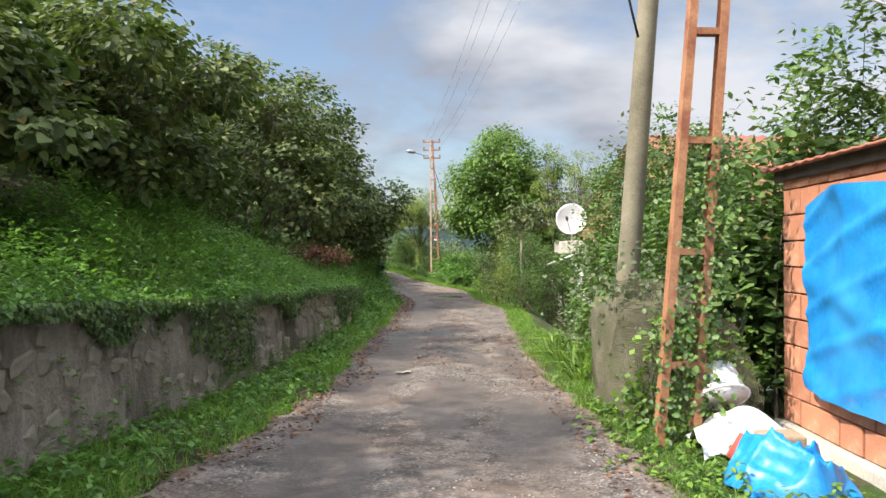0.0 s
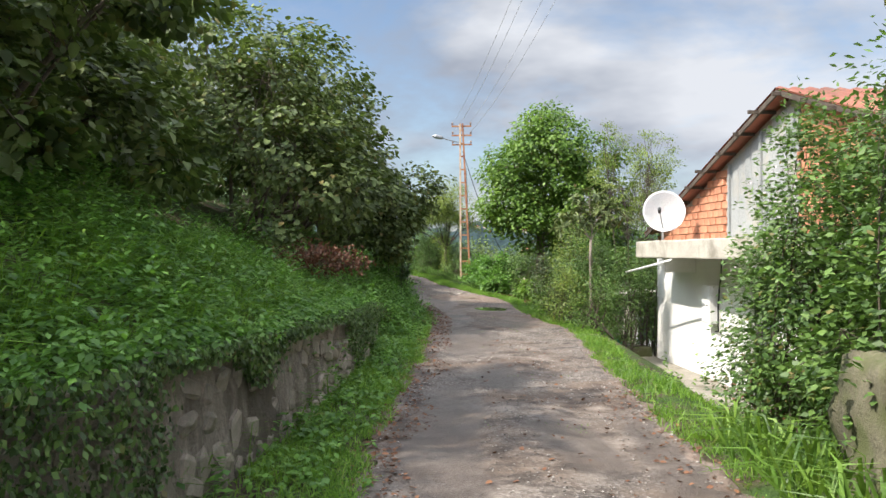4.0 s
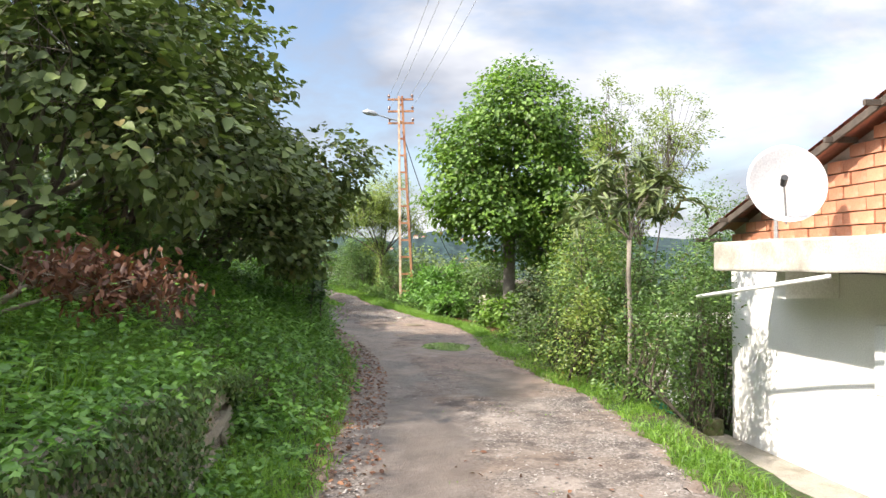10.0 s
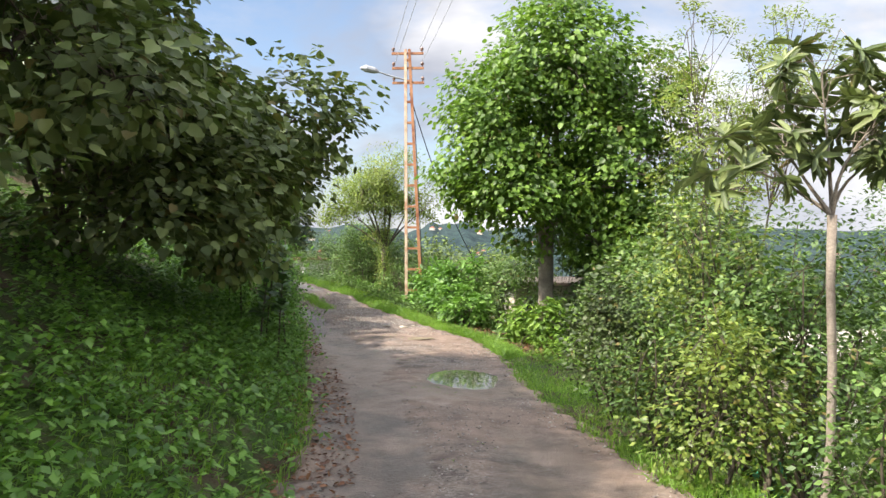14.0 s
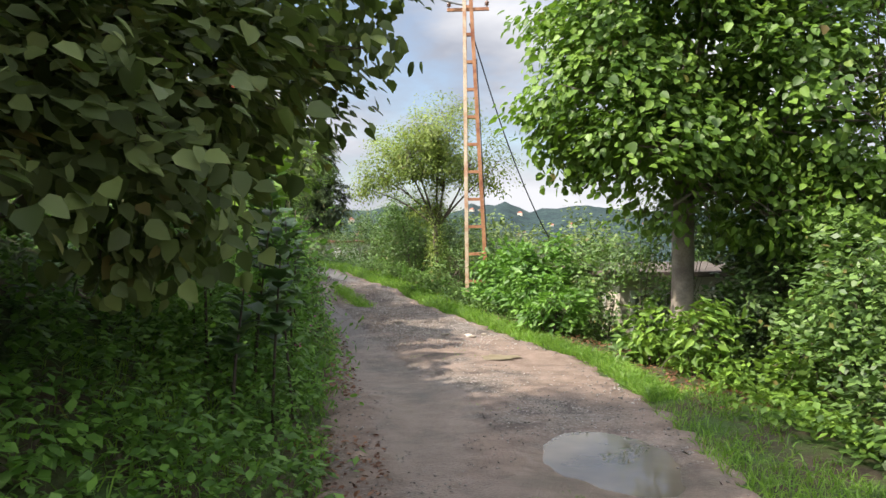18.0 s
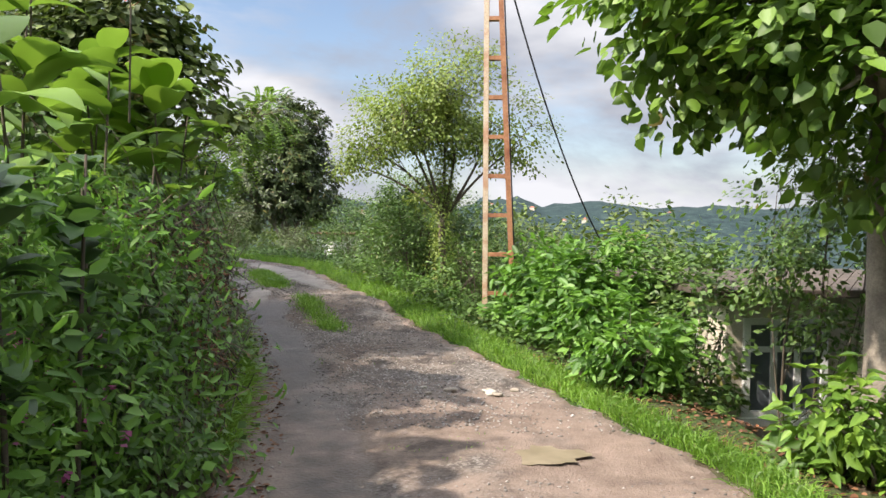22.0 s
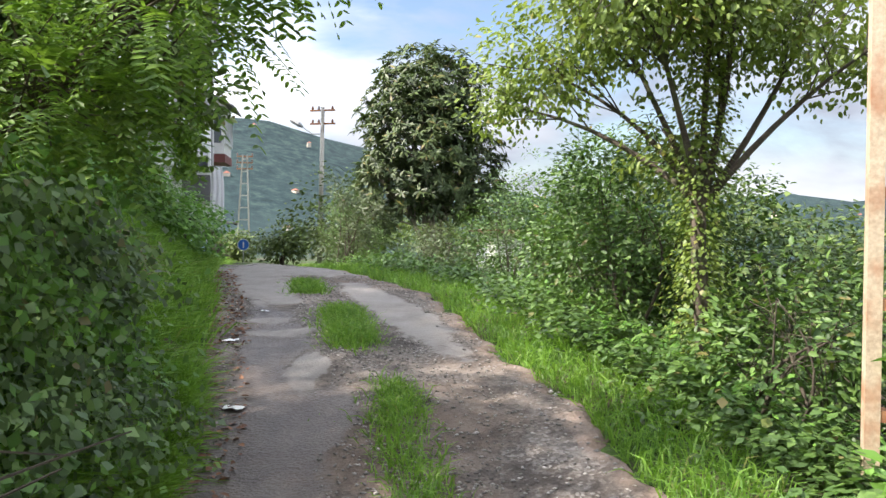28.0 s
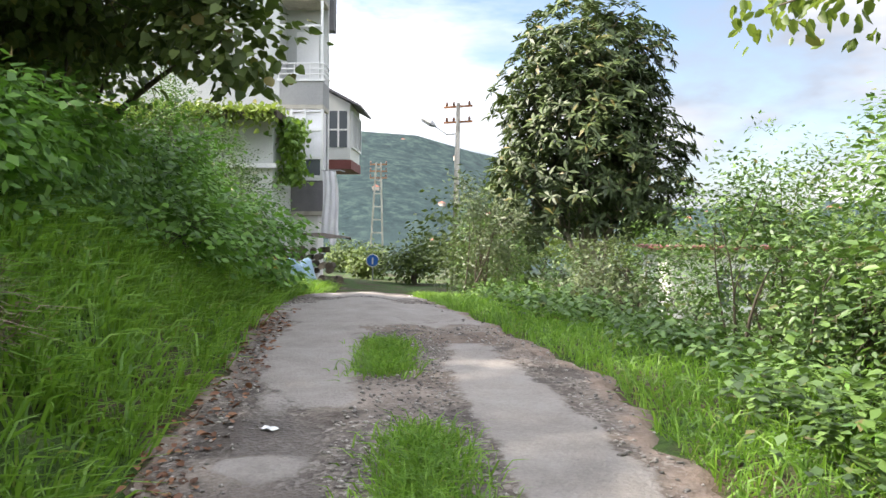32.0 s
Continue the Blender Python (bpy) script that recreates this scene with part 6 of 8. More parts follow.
for x, y, z in ((-3.52, 33.25, 3.05), (-3.75, 32.45, 3.2)):
    top = thing("canna_flower", "red flower spike above the large-leaved weeds", "flower", at=pose(x, y, z))
    n = 14
    a = RNG.uniform(0, 2 * np.pi, n)
    P = np.stack([0.02 * np.cos(a), 0.02 * np.sin(a), RNG.uniform(0, 0.2, n)], -1)
    mesh_ob("petal_cluster", leaf_mesh("petal_cluster", P, np.stack([np.cos(a), np.sin(a), np.ones(n)], -1), rand_dirs(n, 0.5), 0.07, 0.5, M_REDPL), top, "red petals")
    bm = bmesh.new()
    tube(bm, [(0, 0, -0.75), (0.01, 0, 0.0), (0, 0, 0.2)], [0.008, 0.006, 0.003], 5)
    part("stalk", bm, M_TWIG, top)
# dry brown branch
x, y = -3.5, 19.3
z = on_ground(x, y) + 0.12
P, d, C = crown_leaves([(x + 0.2, y, z + 0.62, 0.75, 0.5, 0.28), (x + 0.6, y + 0.1, z + 0.45, 0.5, 0.4, 0.25)], 46, 24, 0.09, 0.2, 0.0)
top = thing("dry_branch", "fallen branch with withered red-brown leaves", "branch", at=pose(x, y, z))
A = rand_dirs(len(P))
A[:, 2] -= 0.8
mesh_ob("withered_foliage", leaf_mesh("withered_foliage", P - np.array([[x, y, z]]), A, rand_dirs(len(P)), 0.08 * RNG.uniform(0.7, 1.3, len(P)), 0.45, M_DRY), top)
bm = bmesh.new()
limbs(bm, (-0.75, 0, 0.0), 0.045, [(0.2, 0, 0.62, 1, 1, 1), (0.7, 0.1, 0.45, 1, 1, 1)], C - np.array([[x, y, z]]), 30)
part("bough", bm, M_DRYTWIG, top, "pale bare bough", smooth=True)

# verges
def edge_l(a, b):
    return lambda y: xl(y) - a, lambda y: xl(y) + b


P = scatter(26000, 2.5, WALL_END, lambda y: np.maximum(wall_x(y) + 0.03, xl(y) - 1.1), lambda y: xl(y) + 0.04 + 0.05 * np.sin(3 * y))
grass("verge_grass", P, 0.17, 0.009, "bright green grass along the foot of the wall", patchy=True)
P = scatter(650, 2.5, WALL_END, lambda y: np.maximum(wall_x(y) + 0.05, xl(y) - 1.0), lambda y: xl(y) - 0.25)
herb("verge_weeds", P, 12, 0.16, 0.066, 0.7, M_NETTLE, "broad-leaved weeds in the verge")
P = scatter(9000, WALL_END, 31.5, *edge_l(1.5, 0.02))
grass("bank_foot_grass", P, 0.20, 0.009, "grass on the shaded bank", patchy=True)
P = scatter(21000, 8.0, 31.5, lambda y: xr(y) - 0.05 - 0.04 * np.sin(4 * y), lambda y: xr(y) + np.interp(y, [8, 12, 15.5, 17, 24, 26, 31], [0.7, 1.2, 0.9, 0.5, 0.5, 0.7, 0.9]))
grass("verge_grass", P, 0.16, 0.009, "green grass along the road's lower edge", patchy=True)
P = scatter(24000, 31.0, 53.0, lambda y: xr(y) + 0.05, lambda y: xr(y) + np.interp(y, [31, 34, 36, 39, 41, 45, 53], [0.42, 0.42, 0.55, 0.7, 0.8, 1.4, 2.0]))
grass("verge_grass", P, 0.20, 0.009, "long green grass along the road's lower edge")
P = scatter(380, 3.8, 8.2, lambda y: xr(y) + 0.0, lambda y: xr(y) + 1.0)
herb("corner_weeds", P, 9, 0.13, 0.06, 0.6, M_BRIGHT, "small weeds and grass before the shed")
P = scatter(3500, 3.8, 8.4, lambda y: xr(y) - 0.05, lambda y: xr(y) + 0.8)
grass("corner_grass", P, 0.11, 0.008, "thin grass before the shed")
# a stand of lily-like long leaves
P = scatter(420, 9.6, 12.6, lambda y: xr(y) + 0.25, lambda y: xr(y) + 0.95)
grass("strap_leaves", P, 0.62, 0.026, "clump of long arching strap leaves at the verge", M_BRIGHT, 0.4, 0.9)

# ---------------------------------------------------------------- vegetation, downhill side
def bush(x, y, w, h, mat=M_SHRUB, leaf=0.085, ratio=0.6, label="dense green roadside shrub", n=1.0, group="", bark=M_TWIG, depth=None, name="shrub", stems=4, **kw):
    z = on_ground(x, y)
    d = depth or w
    blobs = [(x, y, z + 0.5 * h, 0.5 * w, 0.5 * d, 0.46 * h), (x - 0.25 * w, y + 0.15 * d, z + 0.35 * h, 0.34 * w, 0.36 * d, 0.36 * h), (x + 0.22 * w, y - 0.2 * d, z + 0.62 * h, 0.3 * w, 0.32 * d, 0.36 * h), (x - 0.1 * w, y - 0.15 * d, z + 0.8 * h, 0.28 * w, 0.28 * d, 0.26 * h)]
    return plant(name, label, "shrub", (x, y, z), blobs, mat, bark, leaf * 1.16, ratio, int(90 * n * (w * d * h) ** 0.62), 20, 0.11, 0.03, stems, 36, 0.15, group, **{"plain": leaf < 0.1, **kw})


# around the shed and the pole
bush(3.45, 7.9, 1.5, 2.5, M_IVY, 0.10, 0.8, "dark climber smothering the shed's corner")
bush(4.3, 8.6, 2.2, 4.3, M_SHRUB, 0.09, 0.5, "tall thin-leaved shrub behind the shed")
bush(5.2, 7.4, 2.4, 6.0, M_SHRUB, 0.10, 0.45, "tall fruit bush rising behind the shed roof", 0.8, plain=True)
bush(6.3, 5.6, 2.4, 5.8, M_SHRUB, 0.10, 0.45, "tall fruit bush rising behind the shed roof", 0.7, plain=True)
bush(3.2, 9.6, 1.7, 2.6, M_SHRUB, 0.085, 0.55, "bushy green shrub behind the mossy block")
bush(3.1, 10.7, 1.5, 3.6, M_SHRUB, 0.08, 0.5, "tall open shrub behind the rock")
bush(3.9, 11.5, 2.0, 3.75, M_SHRUB, 0.09, 0.5, "bushy green shrub below the road")
bush(2.95, 12.5, 1.3, 1.6, M_IVY, 0.085, 0.6, "low dark shrub at the verge")
bush(3.85, 13.2, 2.0, 4.0, M_IVY, 0.056, 0.55, "flowering shrub in front of the house", 2.5)
bush(3.3, 14.1, 1.8, 3.6, M_IVY, 0.054, 0.55, "flowering shrub with pale blossoms in front of the house", 2.8)
bush(2.75, 13.3, 1.2, 3.3, M_SHRUB, 0.054, 0.55, "dark green shrub at the verge before the house", 2.9)
bush(2.7, 11.6, 1.3, 3.6, M_SHRUB, 0.07, 0.5, "leafy shrub behind the rock", 0.9)
bush(2.85, 13.9, 1.2, 1.2, M_DRY, 0.05, 0.6, "low shrub with reddish young leaves", 0.6)
bush(2.85, 13.9, 1.25, 1.15, M_SHRUB, 0.07, 0.6, "low green shrub under reddish leaves", 0.8)
bush(2.1, 7.0, 0.8, 1.0, M_BRIGHT, 0.07, 0.7, "small bright green shrub at the pole's foot", 0.7)
P, d, C = crown_leaves([(3.2, 14.4, 1.8, 1.0, 1.0, 1.1), (3.75, 13.1, 1.9, 0.9, 0.9, 1.1)], 50, 5, 0.05, 0.95, 0.0)
stuff("blossoms", leaf_mesh("blossoms", P, rand_dirs(len(P)), rand_dirs(len(P), 1.0), 0.035, 0.8, M_PETAL), "pale pink blossoms on the shrubs", "flowers")
P = scatter(420, 7.2, 11.4, lambda y: xr(y) + np.interp(y, [7.2, 8, 9], [1.2, 1.2, 0.5]), lambda y: xr(y) + 1.7)
P[:, 2] += RNG.uniform(0.2, 1.7, len(P)) * smooth01((P[:, 1] - 6.8) / 0.8)
herb("creeper", P, 10, 0.3, 0.075, 0.85, M_SHRUB, "green creeper over the pole's foot, block and netting", 0.16, category="creeper")

n = 420
P = np.stack([2.1 + 0.38 * RNG.normal(size=n), 7.95 + 0.22 * RNG.normal(size=n), 1.15 + 0.22 * np.abs(RNG.normal(size=n))], -1)
k = RNG.random(n) < 0.14
P[k] = np.stack([2.0 + 0.4 * RNG.normal(size=k.sum()), 7.62 + 0.05 * RNG.normal(size=k.sum()), RNG.uniform(0.2, 1.2, k.sum())], -1)
A = rand_dirs(n)
A[:, 2] -= 0.4
stuff("creeper", leaf_mesh("creeper", P, A, rand_dirs(n) * 0.6 + np.array([[-0.2, -0.8, 0.6]]), 0.06 * RNG.uniform(0.6, 1.2, n), 0.85, M_GREY), "grey-green creeper piled on the mossy block", "creeper")

# below the house and on to the linden
bush(2.2, 24.6, 1.2, 2.0, M_SHRUB, 0.07, 0.55, "mixed green shrub beyond the house")
bush(1.5, 26.35, 0.95, 1.55, M_LOQUAT, 0.05, 0.6, "dark glossy shrub at the road's edge", 2.4)
bush(2.5, 26.2, 1.4, 2.6, M_IVY, 0.075, 0.5, "mixed green shrub below the road")
bush(2.9, 29.6, 1.6, 3.2, M_SHRUB, 0.075, 0.5, "light green shrub below the road")
bush(2.7, 28.8, 1.6, 2.2, M_IVY, 0.08, 0.6, "rounded green shrub at the road's edge", 1.2)
bush(2.5, 30.4, 1.5, 2.1, M_SHRUB, 0.075, 0.6, "rounded shrub at the road's edge with pale blooms", 1.2)
bush(6.4, 26.4, 2.4, 2.8, M_SHRUB, 0.085, 0.5, "dense shrub lower on the slope", 0.8)
for x, y, w, h, m in ((1.15, 36.4, 0.9, 1.7, M_SHRUB), (1.2, 37.6, 1.1, 2.0, M_SHRUB), (2.9, 33.2, 1.5, 2.4, M_IVY), (3.1, 31.6, 1.5, 2.5, M_IVY), (1.6, 33.1, 0.5, 0.45, M_BRIGHT)):
    bush(x, y, w, h + max(0.0, -on_ground(x, y) * 0.8), m, 0.08, 0.55, "leafy green shrub hiding the house below the road", 1.1, "shrubs before the lower house")
P = scatter(1500, 16.5, 33.0, lambda y: xr(y) + 0.9, lambda y: xr(y) + 2.2)
P = P[(P[:, 1] > 24.4) | (P[:, 0] < hx(P[:, 1]) - 2.0)]
herb("slope_plants", P, 12, 0.38, 0.085, 0.6, M_BRIGHT, "bright leafy weeds on the downhill edge")


def loquat(x, y, blobs, n, leaf, label, foot_r, trunk_h, mat=M_LOQUAT):
    """Loquat: rosettes of long leathery leaves at the shoot ends."""
    z = on_ground(x, y)
    top = thing("loquat_tree", label, "tree", at=pose(x, y, z))
    b = np.asarray(blobs, float)
    vol = (b[:, 3] * b[:, 4] * b[:, 5]) ** 0.7
    pick = RNG.choice(len(b), n, p=vol / vol.sum())
    d = rand_dirs(n, 0.25)
    C = b[pick, :3] + d * b[pick, 3:6] * (0.55 + 0.5 * RNG.random((n, 1)))
    per = 13
    rep = np.repeat(np.arange(n), per)
    a = RNG.uniform(0, 2 * np.pi, len(rep))
    D = unit(d[rep] * 0.6 + np.array([[0, 0, 0.6]]))
    s1 = unit(np.cross(D, rand_dirs(len(rep))))
    A = s1 + D * RNG.uniform(-0.35, 0.8, (len(rep), 1))
    N = D + 0.25 * rand_dirs(len(rep)) - 0.3 * s1
    P = C[rep] + 0.02 * rand_dirs(len(rep)) - np.array([[x, y, z]])
    mesh_ob("crown", leaf_mesh("crown", P, A, N, leaf * RNG.uniform(0.65, 1.2, len(rep)), 0.27, mat, 0.3, 0.22, 0.55, n > 1000), top)
    bm = bmesh.new()
    limbs(bm, (x, y, z - 0.15), foot_r, blobs, C, min(n, 150), trunk_h=trunk_h)
    bmesh.ops.translate(bm, vec=-Vector((x, y, z)), verts=bm.verts[:])
    part("trunk", bm, M_BARKGREY, top, smooth=True)
    return top


loquat(2.0, 23.1, [(2.0, 23.1, 2.8, 0.4, 0.4, 0.3), (1.5, 23.2, 2.25, 0.32, 0.3, 0.25), (2.55, 23.15, 2.35, 0.45, 0.4, 0.25), (1.8, 23.2, 2.4, 0.35, 0.3, 0.25), (2.3, 22.9, 2.5, 0.3, 0.3, 0.2)], 58, 0.16, "slender loquat tree with rosettes of long leathery leaves", 0.027, 2.1, M_LOQUATPALE)
for x, y, w, h, m, n in ((1.95, 22.2, 0.8, 1.25, M_SHRUB, 1.8), (1.65, 23.7, 0.9, 1.3, M_PALE, 1.5), (2.3, 23.9, 1.2, 2.3, M_SHRUB, 1.8), (1.5, 24.9, 0.8, 1.2, M_SHRUB, 1.8), (2.75, 22.9, 0.9, 2.1, M_SHRUB, 2.0), (3.5, 24.3, 0.9, 3.0, M_SHRUB, 2.0), (1.9, 24.9, 1.3, 2.6, M_PALE, 0.9), (2.2, 25.8, 1.3, 2.8, M_IVY, 1.4), (3.9, 24.9, 1.1, 3.3, M_SHRUB, 2.0), (4.2, 25.6, 1.8, 3.8, M_SHRUB, 1.5)):
    bush(x, y, w, h, m, 0.047, 0.5, "yellow-green shrub crowding the road's lower edge", n, "shrubs beside the house")
loquat(-7.1, 53.0, [(-7.25, 53.0, 3.2, 1.75, 1.7, 1.6), (-8.0, 52.5, 2.4, 0.95, 1.0, 0.9), (-6.5, 53.2, 2.5, 1.1, 1.1, 1.0), (-7.2, 53.0, 4.75, 1.45, 1.4, 0.95), (-7.2, 52.4, 3.9, 1.5, 1.0, 1.2)], 1900, 0.19, "broad dark loquat tree with long leathery leaves", 0.15, 0.7)

# linden by the road
x, y = 1.75, 33.9
z = on_ground(x, y)
plant("linden_tree", "broad linden with bright green heart-shaped leaves on a thick pale trunk", "tree", (x, y, z), [(x - 0.1, y - 0.9, 2.1, 0.8, 0.6, 0.42), (x + 0.9, y - 0.9, 1.85, 0.9, 0.6, 0.5), (x + 0.3, y + 0.1, 4.1, 2.0, 2.0, 1.6), (x - 0.9, y - 0.5, 3.5, 1.2, 1.3, 1.1), (x + 1.6, y - 0.8, 3.2, 1.5, 1.4, 1.4), (x + 0.4, y - 0.7, 5.2, 1.5, 1.5, 1.1), (x + 2.2, y + 0.8, 2.4, 1.3, 1.3, 1.3), (x + 1.9, y - 0.9, 1.9, 1.1, 1.1, 0.9), (x - 0.7, y - 0.2, 4.6, 1.4, 1.3, 1.0), (x - 0.1, y - 0.7, 2.75, 1.2, 0.9, 0.65), (x + 0.3, y - 0.2, 6.0, 1.1, 1.1, 0.8), (x + 1.7, y, 4.9, 1.2, 1.2, 1.0), (x - 1.3, y - 0.5, 3.2, 0.75, 0.8, 0.8), (x - 0.55, y - 1.25, 2.65, 0.8, 0.6, 0.5)], M_LINDEN, M_BARKGREY, 0.102, 0.88, 1060, 40, 0.20, 0.15, 1, 110, 0.5, trunk_h=-z + 2.5)
# feathery thin trees beside it
for x, y, zc, s in ((4.0, 30.2, 3.6, 1.0), (4.6, 33.2, 3.6, 1.1)):
    plant("young_ash_tree", "thin open young tree with light feathery foliage", "tree", (x, y, on_ground(x, y)), [(x, y, zc, 1.2 * s, 1.2 * s, 1.6 * s), (x + 0.8, y - 0.3, zc + 0.6, 0.9 * s, 0.9 * s, 1.2 * s), (x - 0.5, y + 0.2, zc + 1.5, 0.6 * s, 0.6 * s, 0.9 * s)], M_PALE, M_TWIG, 0.075, 0.38, 200, 40, 0.10, 0.045, 1, 180, 0.3, "thin trees below the road", gaps=0.5, trunk_h=1.2)

# leafy belt between linden and steel pole, and round the pole
for x, y, w, h in ((1.3, 33.3, 0.6, 0.4), (1.6, 32.3, 0.6, 0.55), (0.35, 35.6, 0.8, 0.55), (0.1, 36.4, 0.9, 0.75), (0.05, 37.8, 1.2, 1.1), (0.75, 38.1, 1.2, 1.2), (-0.3, 38.9, 1.2, 1.2), (2.45, 31.2, 0.7, 0.6)):
    z = on_ground(x, y)
    bush(x, y, w, h + max(0, 0.25 - z), M_BRIGHT if x > 0.9 else M_NETTLE, 0.102, 0.5, "low shrub with large bright green leaves at the road's edge", 0.9, "large-leaved shrubs along the edge", name="large_leaf_shrub", curl=0.25)
for x, y, w, h, m in ((1.2, 40.4, 2.0, 1.3, M_GREY), (0.2, 41.2, 1.6, 1.2, M_GREY), (-0.6, 40.6, 1.2, 1.4, M_IVY), (-1.3, 40.2, 1.0, 1.1, M_SHRUB), (-2.5, 43.0, 1.5, 1.9, M_SHRUB), (-2.2, 43.6, 1.5, 2.2, M_SHRUB), (-2.6, 44.9, 1.7, 2.5, M_SHRUB), (-1.6, 43.8, 1.6, 2.2, M_IVY), (-4.2, 46.8, 1.6, 2.1, M_IVY), (-3.8, 48.4, 2.0, 2.5, M_SHRUB), (-5.7, 48.6, 0.8, 1.4, M_GREY), (-2.6, 46.6, 2.0, 2.7, M_SHRUB), (-3.3, 45.2, 1.0, 1.5, M_IVY), (-5.6, 51.0, 1.6, 1.6, M_IVY), (-0.5, 43.5, 2.2, 1.6, M_IVY), (-8.5, 51.3, 1.5, 1.9, M_GREY), (-7.0, 51.6, 1.4, 1.2, M_IVY), (-6.4, 50.2, 0.7, 1.5, M_GREY), (-9.6, 54.6, 1.6, 2.2, M_SHRUB), (-10.4, 57.0, 1.5, 1.7, M_SHRUB), (-13.4, 51.4, 1.5, 2.3, M_IVY), (-14.4, 52.0, 1.5, 2.8, M_IVY), (-15.6, 51.8, 1.8, 3.4, M_SHRUB), (-12.6, 50.4, 1.2, 1.5, M_SHRUB)):
    z = on_ground(x, y)
    bush(x, y, w, h + max(0, 0.2 - z), m, 0.056, 0.5, "leafy roadside bush at the bend", 1.2, "bushes round the bend", plain=not (-3.6 < x < -1.2 and 40 < y < 46))
P = scatter(1300, 35.0, 52.0, lambda y: xr(y) + np.interp(y, [35, 38, 42, 52], [0.5, 0.75, 0.85, 1.0]), lambda y: xr(y) + 2.6)
herb("edge_weeds", P, 18, 0.26, 0.082, 0.62, M_SHRUB, "mixed weeds along the downhill edge")
P = scatter(330, 38.4, 43.6, lambda y: xr(y) + 0.6, lambda y: xr(y) + 1.9)
herb("edge_herbs", P, 26, 0.26, 0.064, 0.72, M_IVY, "dark broad-leaved herbs beside the grassy verge", droop=0.1, up=1.5)
P = scatter(80, 39.0, 42.8, lambda y: xr(y) + 0.85, lambda y: xr(y) + 1.7)
herb("edge_nettles", P, 22, 0.42, 0.062, 0.40, M_NETTLE, "bright green nettles and ferns along the downhill edge", 0.14)

# ivy-clad fruit tree behind the steel pole
x, y = -1.75, 41.6
z = on_ground(x, y)
top, C = plant("pear_tree", "light airy fruit tree with yellow-green leaves, its trunk wrapped in ivy", "tree", (x, y, z), [(x, y, 3.4, 1.2, 1.2, 0.7), (x - 0.8, y + 0.3, 3.5, 1.0, 1.0, 0.7), (x + 0.8, y - 0.1, 3.4, 1.0, 1.0, 0.7), (x + 0.1, y - 0.6, 3.9, 0.9, 0.9, 0.6), (x - 0.5, y - 0.9, 3.4, 0.9, 0.8, 0.6), (x + 1.25, y - 0.4, 3.0, 0.7, 0.7, 0.5), (x + 0.2, y, 4.35, 0.8, 0.8, 0.5), (x - 1.35, y + 0.5, 3.0, 0.6, 0.7, 0.4), (x - 1.75, y + 0.9, 2.75, 0.45, 0.6, 0.22), (x - 0.2, y + 0.3, 2.3, 0.4, 0.4, 0.5)], M_PALE, M_BARK, 0.062, 0.58, 1250, 22, 0.12, 0.06, 1, 200, 0.45, gaps=0.5, trunk_h=1.7, shell=0.25)
n = 4500
f = RNG.random(n)
a = RNG.uniform(0, 2 * np.pi, n)
r = 0.09 + 0.13 * np.abs(RNG.normal(size=n)) * (1 - 0.3 * f)
P = np.stack([r * np.cos(a), r * np.sin(a), 0.1 + 3.0 * f], -1)
A = np.stack([np.cos(a), np.sin(a), -0.7 * np.ones(n)], -1) + 0.5 * rand_dirs(n)
N = np.stack([np.cos(a), np.sin(a), 0.7 * np.ones(n)], -1) + 0.4 * rand_dirs(n)
mesh_ob("ivy", leaf_mesh("ivy", P, A, N, 0.042 * RNG.uniform(0.6, 1.3, n), 0.75, M_PALE, plain=True), top, "yellow-green ivy round the trunk")

for x, y, w, h in ((3.5, 34.9, 2.0, 4.4), (4.4, 33.6, 2.0, 4.6), (3.3, 35.6, 1.4, 3.4)):
    bush(x, y, w, h, M_IVY, 0.10, 0.7, "dark leafy shrub in the linden's shade", 1.0, "shrubs on the lower slope", plain=True)
for x, y, w, h in ((4.6, 35.2, 2.2, 3.2), (6.8, 35.8, 2.6, 3.4), (2.2, 41.8, 2.2, 2.4), (7.2, 40.5, 2.8, 3.2), (4.6, 42.8, 2.6, 2.8), (6.2, 31.8, 2.4, 3.4)):
    bush(x, y, w, h, M_SHRUB, 0.11, 0.6, "dense dark shrub on the slope below the lane", 0.4, "shrubs on the lower slope", plain=True)
x, y = 1.95, 35.4
plant("shrub", "thin-leaved shrub arching before the lower house", "shrub", (x, y, on_ground(x, y)), [(1.75, 35.3, 1.35, 0.7, 0.6, 0.45), (2.45, 35.5, 1.65, 0.7, 0.6, 0.5), (2.0, 35.3, 0.75, 0.4, 0.4, 0.3), (1.75, 35.9, 2.0, 0.6, 0.5, 0.4), (2.35, 36.0, 2.4, 0.7, 0.6, 0.5), (2.95, 36.0, 2.1, 0.7, 0.6, 0.6)], M_SHRUB, M_TWIG, 0.075, 0.5, 340, 24, 0.12, 0.03, 3, 60, 0.3, plain=True)
# belt of trees further down the slope and beyond the bend
for k in range(11):
    y = 25 + 3.6 * k + RNG.normal() * 0.6
    x = float(xr(np.clip(y, 0, 60))) + RNG.uniform(8.5, 14)
    z = on_ground(x, y)
    s = RNG.uniform(0.8, 1.25)
    plant("slope_tree", "rounded green tree on the slope below the road", "tree", (x, y, z), [(x, y, z + 1.9 * s, 1.7 * s, 1.7 * s, 1.5 * s), (x + 0.8, y - 0.5, z + 1.4 * s, 1.2 * s, 1.2 * s, 1.1 * s)], M_FAR, M_BARK, 0.16, 0.6, 110, 26, 0.26, 0.1, 1, 20, 0.3, "trees below the road", trunk_h=0.5, plain=True)
